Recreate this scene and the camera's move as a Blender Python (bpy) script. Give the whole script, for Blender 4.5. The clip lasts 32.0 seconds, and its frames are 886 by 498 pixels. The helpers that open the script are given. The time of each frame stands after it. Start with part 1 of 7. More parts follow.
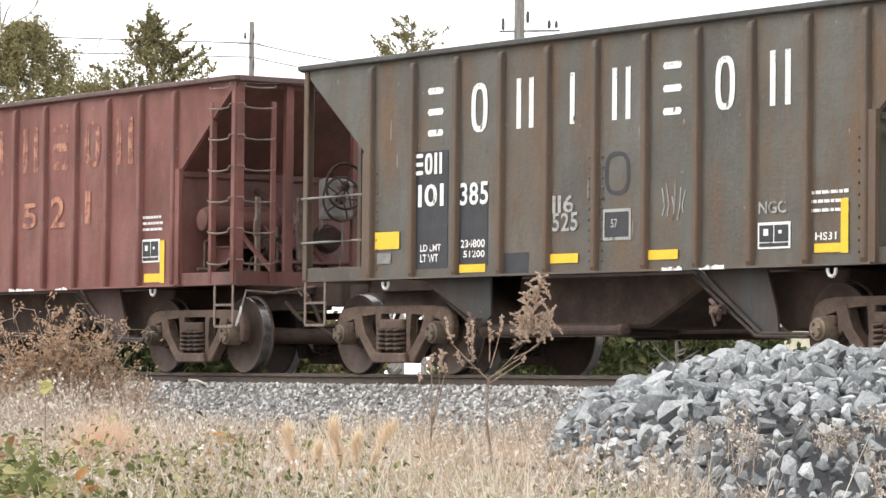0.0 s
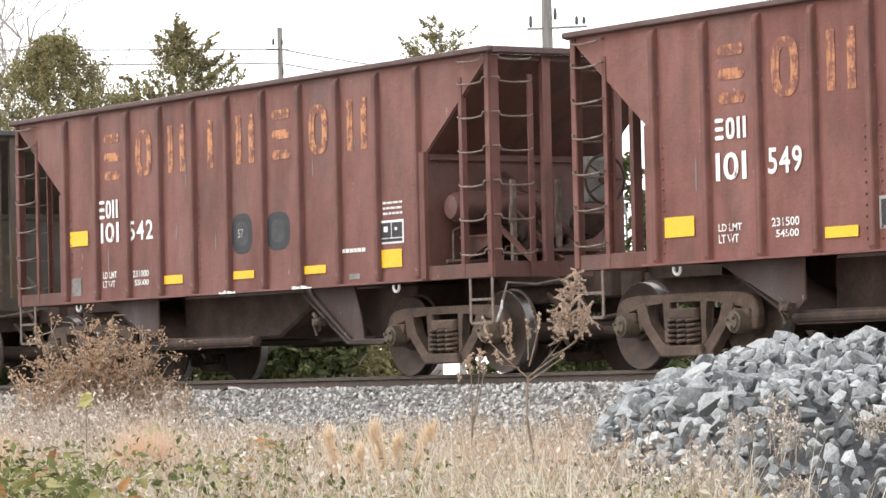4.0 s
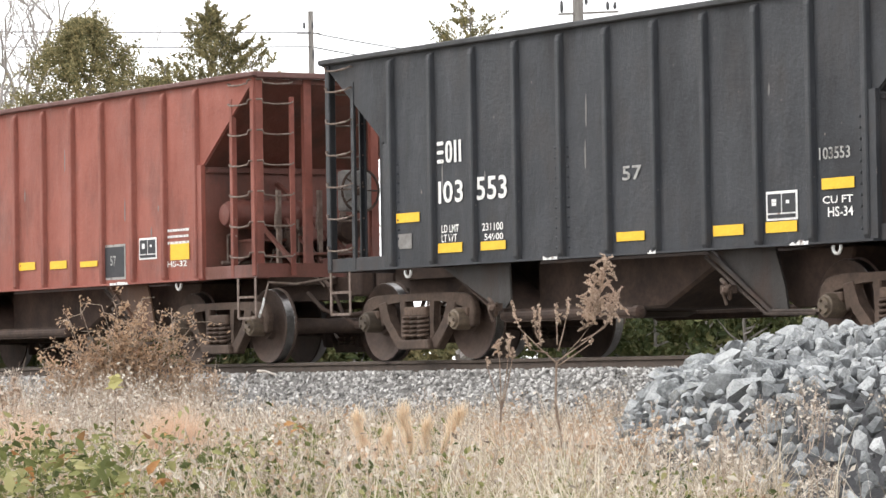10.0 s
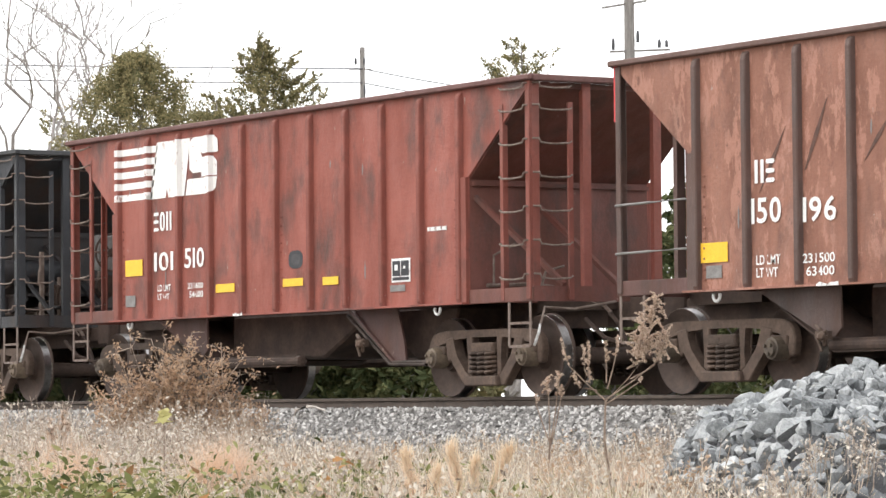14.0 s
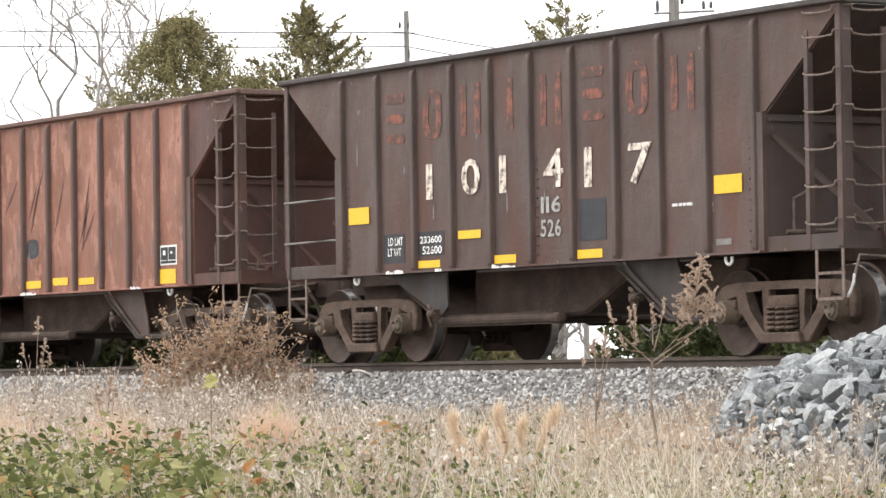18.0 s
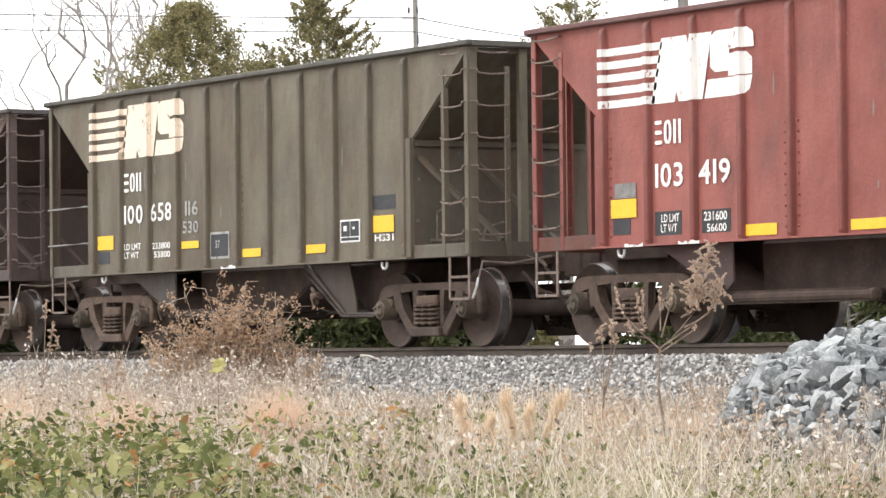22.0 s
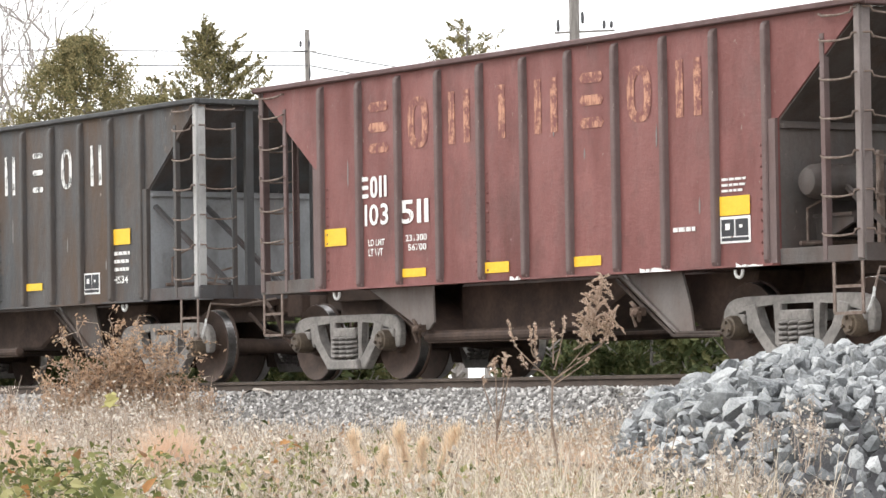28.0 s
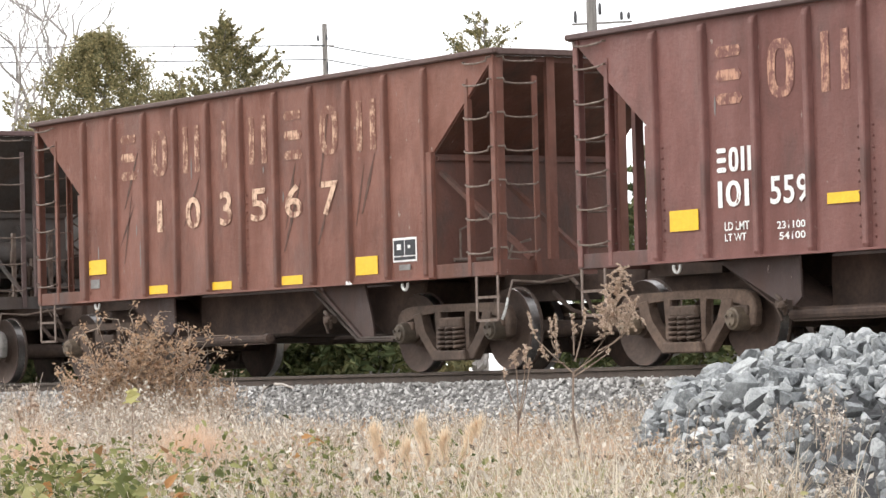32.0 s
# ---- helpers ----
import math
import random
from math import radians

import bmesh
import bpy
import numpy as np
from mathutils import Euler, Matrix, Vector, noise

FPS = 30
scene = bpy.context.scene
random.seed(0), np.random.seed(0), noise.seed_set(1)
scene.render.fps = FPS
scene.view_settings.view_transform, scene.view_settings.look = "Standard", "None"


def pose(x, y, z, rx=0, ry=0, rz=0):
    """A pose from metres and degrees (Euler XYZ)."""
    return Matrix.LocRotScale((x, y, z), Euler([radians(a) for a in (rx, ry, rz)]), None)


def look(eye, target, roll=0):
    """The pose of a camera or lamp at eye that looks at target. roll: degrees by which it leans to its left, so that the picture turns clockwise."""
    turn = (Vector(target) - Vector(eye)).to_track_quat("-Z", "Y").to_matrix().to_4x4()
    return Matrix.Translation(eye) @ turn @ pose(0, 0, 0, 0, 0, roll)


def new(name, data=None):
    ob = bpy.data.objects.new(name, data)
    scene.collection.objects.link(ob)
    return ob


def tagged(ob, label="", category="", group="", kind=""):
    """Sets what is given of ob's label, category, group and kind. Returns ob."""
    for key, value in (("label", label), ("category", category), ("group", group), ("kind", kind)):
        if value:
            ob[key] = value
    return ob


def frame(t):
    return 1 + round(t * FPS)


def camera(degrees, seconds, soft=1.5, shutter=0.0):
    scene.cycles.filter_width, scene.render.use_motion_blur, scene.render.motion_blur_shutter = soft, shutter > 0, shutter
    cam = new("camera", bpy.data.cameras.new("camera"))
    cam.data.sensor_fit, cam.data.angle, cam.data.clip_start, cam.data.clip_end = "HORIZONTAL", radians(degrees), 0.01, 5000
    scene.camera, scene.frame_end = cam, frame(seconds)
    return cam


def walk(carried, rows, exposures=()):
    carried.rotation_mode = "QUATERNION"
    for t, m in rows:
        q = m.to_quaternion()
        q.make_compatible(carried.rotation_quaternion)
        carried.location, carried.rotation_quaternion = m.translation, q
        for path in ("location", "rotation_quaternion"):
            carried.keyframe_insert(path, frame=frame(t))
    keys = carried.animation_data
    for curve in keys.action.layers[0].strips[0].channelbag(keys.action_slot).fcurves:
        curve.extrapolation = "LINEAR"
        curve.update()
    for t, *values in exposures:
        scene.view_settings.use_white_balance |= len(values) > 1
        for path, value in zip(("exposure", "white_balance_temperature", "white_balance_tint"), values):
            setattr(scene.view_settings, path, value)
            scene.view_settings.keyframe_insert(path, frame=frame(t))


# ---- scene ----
cam = camera(13.92, 32, soft=1.5)
EYE_Z = -0.063


def view(turn, tilt, lean):
    """The hand-held camera's pose: degrees away from the track's line, up, and lean."""
    return pose(0, 0, EYE_Z, 90 + tilt, 0, 90 - turn) @ pose(0, 0, 0, 0, 0, lean)


walk(cam, [
    (0, view(33.888, 2.074, 0.573)),
    (0.5, view(33.901, 2.033, 0.171)),
    (1, view(33.882, 2.011, -0.087)),
    (1.5, view(33.841, 2.108, -0.182)),
    (2, view(33.739, 2.104, -0.806)),
    (2.5, view(33.606, 2.130, -0.947)),
    (3, view(33.473, 2.146, -1.216)),
    (3.5, view(33.359, 2.155, -1.256)),
    (4, view(33.335, 2.079, -1.302)),
    (4.5, view(33.322, 1.960, -1.323)),
    (6.5, view(32.816, 1.757, -1.162)),
    (7, view(32.717, 1.843, -0.802)),
    (7.5, view(32.674, 1.971, -0.595)),
    (8, view(32.637, 2.036, -0.590)),
    (8.5, view(32.911, 2.071, -0.633)),
    (9, view(33.017, 2.039, -0.567)),
    (9.5, view(32.952, 1.938, -0.752)),
    (10, view(32.865, 1.843, -0.934)),
    (10.5, view(32.817, 1.827, -0.816)),
    (11, view(32.802, 1.801, -0.726)),
    (11.5, view(32.773, 1.813, -0.625)),
    (12, view(32.133, 1.801, -0.462)),
    (12.5, view(31.806, 1.807, -0.238)),
    (13, view(32.568, 2.254, -0.483)),
    (13.5, view(32.348, 2.463, -0.427)),
    (15.5, view(31.342, 2.049, -0.839)),
    (16, view(31.233, 1.968, -1.009)),
    (16.5, view(31.187, 1.888, -1.037)),
    (17, view(31.338, 1.814, -1.069)),
    (17.5, view(31.342, 1.794, -0.934)),
    (18, view(31.357, 1.861, -0.859)),
    (18.5, view(31.335, 1.917, -0.752)),
    (19, view(31.345, 1.940, -0.594)),
    (19.5, view(31.465, 1.914, -0.387)),
    (20, view(31.549, 1.827, -0.192)),
    (20.5, view(31.500, 1.756, -0.471)),
    (21, view(31.354, 1.659, -0.609)),
    (21.5, view(31.265, 1.604, -0.576)),
    (22, view(31.227, 1.632, -0.610)),
    (22.5, view(31.279, 1.820, -0.533)),
    (23, view(31.345, 2.006, -0.740)),
    (23.5, view(31.463, 2.090, -1.040)),
    (24, view(31.759, 2.109, -0.875)),
    (24.5, view(32.429, 2.086, -0.691)),
    (26.5, view(32.838, 2.178, -0.695)),
    (27, view(32.815, 2.176, -0.732)),
    (27.5, view(32.776, 2.162, -0.950)),
    (28, view(32.929, 2.134, -0.877)),
    (28.5, view(33.119, 2.147, -0.857)),
    (29, view(33.166, 2.187, -0.988)),
    (29.5, view(33.127, 2.193, -1.224)),
    (30, view(33.157, 2.204, -1.235)),
    (30.5, view(33.069, 2.187, -1.120)),
    (31, view(32.931, 2.066, -1.095)),
    (31.5, view(32.695, 2.000, -1.102)),
    (32, view(32.618, 2.029, -1.440)),
], exposures=((0, 0.28), (2, 0.28), (4, 0.26), (7, 0.30), (9, 0.16), (10, 0.22), (12, 0.31), (16, 0.15), (18, 0.20), (22, 0.30), (24, 0.13), (27, 0.31), (28, 0.30), (30, 0.20), (32, 0.20)))

# ---------------------------------------------------------------- light: an overcast sky
world = bpy.data.worlds.new("world")
scene.world = world
world.use_nodes = True
wn = world.node_tree
sky = wn.nodes.new("ShaderNodeTexSky")
sky.sky_type, sky.sun_disc = "NISHITA", False
sky.sun_elevation, sky.sun_rotation = radians(42), radians(235)
cloud = wn.nodes.new("ShaderNodeMix")
cloud.data_type = "RGBA"
cloud.inputs[0].default_value = 0.93
cloud.inputs[7].default_value = (12.2, 12.2, 12.4, 1)
wn.links.new(sky.outputs[0], cloud.inputs[6])
wn.links.new(cloud.outputs[2], wn.nodes["Background"].inputs[0])
wn.nodes["Background"].inputs[1].default_value = 0.15
sun = new("sun", bpy.data.lights.new("sun", "SUN"))
sun.data.energy, sun.data.angle, sun.data.color = 1.5, radians(30), (1.0, 0.96, 0.9)
sun.matrix_world = look((-25 - 30, 22 - 26, 34), (-25, 22, 0))

# ---------------------------------------------------------------- materials
def mat(name, rough=0.8, metal=0.0):
    m = bpy.data.materials.new(name)
    m.use_nodes = True
    b = m.node_tree.nodes["Principled BSDF"]
    b.inputs["Roughness"].default_value = rough
    b.inputs["Metallic"].default_value = metal
    return m, m.node_tree, b


def coords(nt, scale, kind="Object"):
    tc = nt.nodes.new("ShaderNodeTexCoord")
    mp = nt.nodes.new("ShaderNodeMapping")
    mp.inputs["Scale"].default_value = scale
    nt.links.new(tc.outputs[kind], mp.inputs["Vector"])
    return mp


def noise_node(nt, scale=(1, 1, 1), size=4.0, detail=6.0, rough=0.6, shift=(0, 0, 0), kind="Object"):
    mp = coords(nt, scale, kind)
    mp.inputs["Location"].default_value = shift
    n = nt.nodes.new("ShaderNodeTexNoise")
    n.inputs["Scale"].default_value = size
    n.inputs["Detail"].default_value = detail
    n.inputs["Roughness"].default_value = rough
    nt.links.new(mp.outputs[0], n.inputs["Vector"])
    return n.outputs["Fac"]


def ramp(nt, fac, stops):
    r = nt.nodes.new("ShaderNodeValToRGB")
    e = r.color_ramp.elements
    while len(e) < len(stops):
        e.new(0.5)
    for k, (p, c) in enumerate(stops):
        e[k].position = p
        e[k].color = (c, c, c, 1) if isinstance(c, (int, float)) else (*c, 1)
    nt.links.new(fac, r.inputs[0])
    return r.outputs[0]


def mix(nt, fac, a, b, how="MIX"):
    m = nt.nodes.new("ShaderNodeMix")
    m.data_type, m.blend_type = "RGBA", how
    for sock, v in ((m.inputs[0], fac), (m.inputs[6], a), (m.inputs[7], b)):
        if isinstance(v, bpy.types.NodeSocket):
            nt.links.new(v, sock)
        elif isinstance(v, (int, float)):
            sock.default_value = v if sock == m.inputs[0] else (v, v, v, 1)
        else:
            sock.default_value = (*v, 1)
    return m.outputs[2]


def bump(nt, b, fac, strength=0.3, dist=0.02):
    n = nt.nodes.new("ShaderNodeBump")
    n.inputs["Strength"].default_value = strength
    n.inputs["Distance"].default_value = dist
    nt.links.new(fac, n.inputs["Height"])
    nt.links.new(n.outputs[0], b.inputs["Normal"])


def hue_random(nt, col, spread=0.35):
    """Vary a colour's value from piece to piece."""
    oi = nt.nodes.new("ShaderNodeObjectInfo")
    mr = nt.nodes.new("ShaderNodeMapRange")
    mr.inputs[3].default_value, mr.inputs[4].default_value = 1 - spread, 1 + spread
    nt.links.new(oi.outputs["Random"], mr.inputs[0])
    return mix(nt, 1.0, col, mr.outputs[0], "MULTIPLY")


def island_random(nt, lo, hi):
    g = nt.nodes.new("ShaderNodeNewGeometry")
    mr = nt.nodes.new("ShaderNodeMapRange")
    mr.inputs[3].default_value, mr.inputs[4].default_value = lo, hi
    nt.links.new(g.outputs["Random Per Island"], mr.inputs[0])
    return mr.outputs[0]


def car_paint(name, base, rust=(0.10, 0.045, 0.025), grime=(0.045, 0.035, 0.03), rusty=0.5, dirt=0.5, seed=0.0, faded=None, peel=0.0):
    """Weathered freight car paint: faded plates, rust runs, soot, peeled patches, chips."""
    m, nt, b = mat(name, 0.62)
    sh = (seed * 3.7, seed * 1.3, seed * 2.1)
    run = noise_node(nt, (5.0, 5.0, 0.40), 1.5, 5, 0.6, sh)
    fine = noise_node(nt, (1, 1, 1), 30.0, 5, 0.7, sh)
    broad = noise_node(nt, (1, 1, 1.2), 0.8, 6, 0.62, sh)
    faded = faded or tuple(min(1, c * 1.28 + 0.012) for c in base)
    c = mix(nt, ramp(nt, broad, ((0.36, 0.0), (0.64, 1.0))), base, faded)
    # every plate between two posts has weathered in its own way
    tc, sep = nt.nodes.new("ShaderNodeTexCoord"), nt.nodes.new("ShaderNodeSeparateXYZ")
    nt.links.new(tc.outputs["Object"], sep.inputs[0])
    div, flo, wn = nt.nodes.new("ShaderNodeMath"), nt.nodes.new("ShaderNodeMath"), nt.nodes.new("ShaderNodeTexWhiteNoise")
    div.operation, flo.operation, wn.noise_dimensions = "MULTIPLY_ADD", "FLOOR", "1D"
    div.inputs[1].default_value, div.inputs[2].default_value = 1 / 0.796, 5.0 + 20 * round(seed)
    nt.links.new(sep.outputs[0], div.inputs[0])
    nt.links.new(div.outputs[0], flo.inputs[0])
    nt.links.new(flo.outputs[0], wn.inputs["W"])
    c = mix(nt, ramp(nt, wn.outputs["Value"], ((0.45, 0.0), (1.0, 0.30 * rusty))), c, rust)
    # broad soft washes of rust, and sharper blooms inside them
    wash = noise_node(nt, (1.7, 1.7, 0.45), 1.25, 5, 0.55, (sh[1], sh[2], sh[0]))
    c = mix(nt, ramp(nt, wash, ((0.46, 0.0), (0.68, 0.8 * rusty))), c, rust)
    bloom = noise_node(nt, (1.2, 1.2, 0.8), 3.6, 9, 0.72, (sh[2] + 5, sh[0], sh[1]))
    c = mix(nt, ramp(nt, bloom, ((0.56, 0.0), (0.68, 0.75 * rusty))), c, tuple(0.4 * x + 0.6 * y for x, y in zip(grime, rust)))
    c = mix(nt, ramp(nt, run, ((0.56, 0.0), (0.72, 0.55 * rusty))), c, tuple(0.5 * x + 0.5 * y for x, y in zip(rust, base)))
    if peel:
        flake = noise_node(nt, (1.3, 1.3, 0.6), 2.4, 10, 0.75, (sh[0] + 2, sh[1], sh[2]))
        c = mix(nt, ramp(nt, flake, ((0.52, 0.0), (0.55, peel))), c, tuple(min(1, x * 1.5 + 0.05) for x in base))
        c = mix(nt, ramp(nt, flake, ((0.62, 0.0), (0.64, peel))), c, rust)
    soot = noise_node(nt, (1.5, 1.5, 0.8), 1.3, 8, 0.62, (sh[2], sh[0], sh[1]))
    c = mix(nt, ramp(nt, soot, ((0.50, 0.0), (0.68, dirt))), c, grime)
    chip = noise_node(nt, (1, 1, 0.5), 12.0, 4, 0.6, (sh[0], sh[2], sh[1]))
    c = mix(nt, ramp(nt, chip, ((0.71, 0.0), (0.73, 0.7))), c, (0.34, 0.28, 0.24))
    c = mix(nt, ramp(nt, fine, ((0.32, 0.22), (0.55, 0.0))), c, tuple(x * 0.5 for x in base))
    nt.links.new(c, b.inputs["Base Color"])
    nt.links.new(ramp(nt, wash, ((0.3, 0.48), (0.7, 0.82))), b.inputs["Roughness"])
    dents = noise_node(nt, (1, 1, 0.6), 2.6, 3, 0.5, sh)
    hgt = nt.nodes.new("ShaderNodeMath")
    hgt.operation = "MULTIPLY_ADD"
    nt.links.new(dents, hgt.inputs[0])
    hgt.inputs[1].default_value = 5.0
    nt.links.new(fine, hgt.inputs[2])
    bump(nt, b, hgt.outputs[0], 0.45, 0.016)
    return m


def two_tone(name, a, c2, size, rough=0.85, metal=0.0, stretch=(1, 1, 1), lo=0.35, hi=0.65, bumped=0.4, dist=0.01, random_value=0.0):
    m, nt, b = mat(name, rough, metal)
    big = noise_node(nt, stretch, size, 7, 0.65)
    small = noise_node(nt, stretch, size * 7, 4, 0.6)
    c = mix(nt, ramp(nt, big, ((lo, 0.0), (hi, 1.0))), a, c2)
    c = mix(nt, ramp(nt, small, ((0.35, 0.35), (0.6, 0.0))), c, tuple(x * 0.5 for x in a))
    if random_value:
        c = hue_random(nt, c, random_value)
    nt.links.new(c, b.inputs["Base Color"])
    if bumped:
        bump(nt, b, small, bumped, dist)
    return m


def lettering(name, col, worn, under):
    """Stencil paint on steel, worn through in places."""
    m, nt, b = mat(name, 0.7)
    n = noise_node(nt, (1, 1, 0.6), 9.0, 8, 0.75)
    c = mix(nt, ramp(nt, n, ((0.60 - worn * 0.28, 0.0), (0.66 - worn * 0.2, 1.0))), col, under)
    fine = noise_node(nt, (3, 3, 0.5), 5.0, 6, 0.7)
    c = mix(nt, ramp(nt, fine, ((0.45, 0.0), (0.75, 0.5))), c, tuple(x * 0.6 for x in col))
    nt.links.new(c, b.inputs["Base Color"])
    return m


def leafy(name, a, c2, c3=None, rough=0.75, through_light=0.25):
    """Foliage: value and hue differ from leaf to leaf."""
    m, nt, b = mat(name, rough)
    r = island_random(nt, 0.0, 1.0)
    c = ramp(nt, r, ((0.0, a), (0.6, c2), (1.0, c3 or c2)))
    nt.links.new(c, b.inputs["Base Color"])
    b.inputs["Specular IOR Level"].default_value = 0.2
    t = nt.nodes.new("ShaderNodeBsdfTranslucent")
    nt.links.new(c, t.inputs[0])
    s = nt.nodes.new("ShaderNodeMixShader")
    s.inputs[0].default_value = through_light
    out = nt.nodes["Material Output"]
    nt.links.new(b.outputs[0], s.inputs[1])
    nt.links.new(t.outputs[0], s.inputs[2])
    nt.links.new(s.outputs[0], out.inputs[0])
    return m

M_under = two_tone("underframe_grime", (0.033, 0.020, 0.0145), (0.077, 0.047, 0.034), 3.0, 0.9)
M_truck = two_tone("truck_dust", (0.058, 0.037, 0.027), (0.12, 0.080, 0.058), 4.0, 0.85, random_value=0.3)
M_wheel = two_tone("wheel_steel_brown", (0.042, 0.026, 0.019), (0.085, 0.053, 0.039), 3.5, 0.8, 0.0)
M_tread = two_tone("polished_tread", (0.22, 0.21, 0.205), (0.40, 0.39, 0.385), 6.0, 0.30, 1.0, bumped=0)
M_cap = two_tone("bearing_cap", (0.085, 0.062, 0.045), (0.19, 0.145, 0.10), 9.0, 0.65, 0.1, random_value=0.5)
M_yellow = two_tone("reflective_yellow", (0.86, 0.50, 0.015), (0.90, 0.56, 0.03), 14.0, 0.5, bumped=0.05)
M_white = lettering("stencil_white", (0.85, 0.85, 0.83), 0.1, (0.3, 0.2, 0.18))
M_black = two_tone("stencil_black_patch", (0.018, 0.02, 0.025), (0.035, 0.035, 0.04), 6.0, 0.6)
M_chalk = lettering("chalk_grey", (0.38, 0.38, 0.36), 0.3, (0.12, 0.11, 0.1))
M_fleck = lettering("white_fleck", (0.78, 0.77, 0.75), 0.25, (0.2, 0.16, 0.14))
M_ring = two_tone("pale_worn_steel", (0.55, 0.55, 0.53), (0.75, 0.75, 0.73), 12.0, 0.6)
M_rung = two_tone("rung_steel", (0.13, 0.085, 0.065), (0.24, 0.19, 0.16), 9.0, 0.7)
M_plate = two_tone("plate_grey", (0.16, 0.15, 0.14), (0.26, 0.25, 0.24), 9.0, 0.6)
M_plate2 = two_tone("blotch_grey", (0.05, 0.05, 0.052), (0.085, 0.085, 0.088), 9.0, 0.8)
M_plate3 = two_tone("worn_disc_white", (0.45, 0.42, 0.40), (0.62, 0.60, 0.58), 9.0, 0.7)
M_chord = two_tone("dusty_top_rail", (0.115, 0.085, 0.072), (0.21, 0.175, 0.155), 3.0, 0.8)
M_beam = two_tone("worn_bar", (0.034, 0.023, 0.018), (0.080, 0.057, 0.045), 7.0, 0.75)
M_navy = car_paint("navy_repaint", (0.014, 0.021, 0.036), rust=(0.022, 0.024, 0.03), rusty=0.4, dirt=0.3, seed=31.0)
# ---------------------------------------------------------------- mesh helpers
def box(bm, x0, x1, y0, y1, z0, z1):
    v = [bm.verts.new(p) for p in ((x0, y0, z0), (x1, y0, z0), (x1, y1, z0), (x0, y1, z0), (x0, y0, z1), (x1, y0, z1), (x1, y1, z1), (x0, y1, z1))]
    for f in ((0, 3, 2, 1), (4, 5, 6, 7), (0, 1, 5, 4), (1, 2, 6, 5), (2, 3, 7, 6), (3, 0, 4, 7)):
        bm.faces.new([v[k] for k in f])
    return v


def prism(bm, outline, a, b, axis="y"):
    """An outline pushed from a to b along an axis; (x, z) for y, (y, z) for x, (x, y) for z."""
    def at(p, d):
        return (p[0], d, p[1]) if axis == "y" else (d, p[0], p[1]) if axis == "x" else (p[0], p[1], d)
    lo, hi = [bm.verts.new(at(p, a)) for p in outline], [bm.verts.new(at(p, b)) for p in outline]
    n = len(outline)
    bm.faces.new(lo), bm.faces.new(hi[::-1])
    for k in range(n):
        bm.faces.new((lo[k], hi[k], hi[(k + 1) % n], lo[(k + 1) % n]))


def tube(bm, points, r, seg=8, r_end=None):
    """A round bar along points, tapered to r_end."""
    pts = [Vector(p) for p in points]
    n = len(pts)
    rings = []
    for k, p in enumerate(pts):
        d = (pts[min(k + 1, n - 1)] - pts[max(k - 1, 0)]).normalized()
        u = d.orthogonal().normalized()
        w = d.cross(u)
        rr = r if r_end is None else r + (r_end - r) * k / max(1, n - 1)
        rings.append([bm.verts.new(p + (u * math.cos(a) + w * math.sin(a)) * rr) for a in (2 * math.pi * j / seg for j in range(seg))])
    for a, b in zip(rings, rings[1:]):
        # rings may start at another angle: join by the nearest vertex
        off = min(range(seg), key=lambda o: (a[0].co - b[o].co).length)
        for j in range(seg):
            bm.faces.new((a[j], a[(j + 1) % seg], b[(j + 1 + off) % seg], b[(j + off) % seg]))
    bm.faces.new(rings[0][::-1]), bm.faces.new(rings[-1])


def lathe(bm, profile, seg=28, axis="y", caps=True):
    """A profile of (radius, offset) turned round an axis through the origin."""
    rings = []
    for r, o in profile:
        ring = []
        for j in range(seg):
            a = 2 * math.pi * j / seg
            c, s = r * math.cos(a), r * math.sin(a)
            ring.append(bm.verts.new((c, o, s) if axis == "y" else (o, c, s) if axis == "x" else (c, s, o)))
        rings.append(ring)
    for a, b in zip(rings, rings[1:]):
        for j in range(seg):
            bm.faces.new((a[j], a[(j + 1) % seg], b[(j + 1) % seg], b[j]))
    if caps:
        bm.faces.new(rings[0][::-1]), bm.faces.new(rings[-1])


def shift(bm, v):
    bmesh.ops.translate(bm, verts=bm.verts, vec=v)


def bevel(bm, w=0.006, seg=1):
    bmesh.ops.bevel(bm, geom=list(bm.edges), offset=w, segments=seg, affect="EDGES", profile=0.6)


def finish(name, bm, material, smooth=False):
    bmesh.ops.recalc_face_normals(bm, faces=bm.faces)
    me = bpy.data.meshes.new(name)
    bm.to_mesh(me)
    bm.free()
    me.materials.append(material)
    if smooth:
        me.polygons.foreach_set("use_smooth", [True] * len(me.polygons))
        me.set_sharp_from_angle(angle=radians(40))
    return me


def part(name, bm, material, parent, label="", smooth=False, at=None):
    ob = new(name, bm if isinstance(bm, bpy.types.Mesh) else finish(name, bm, material, smooth))
    ob.parent = parent
    if at is not None:
        ob.matrix_basis = at if isinstance(at, Matrix) else Matrix.Translation(at)
    if label:
        tagged(ob, label)
    return ob


shapes = {}


def shaped(key, build, material, smooth=False):
    """The mesh of a repeated part: built once, and once copied for each further material."""
    if key not in shapes:
        bm = bmesh.new()
        build(bm)
        shapes[key] = {material.name: finish(key, bm, material, smooth)}
    made = shapes[key]
    if material.name not in made:
        me = next(iter(made.values())).copy()
        me.materials[0] = material
        made[material.name] = me
    return made[material.name]


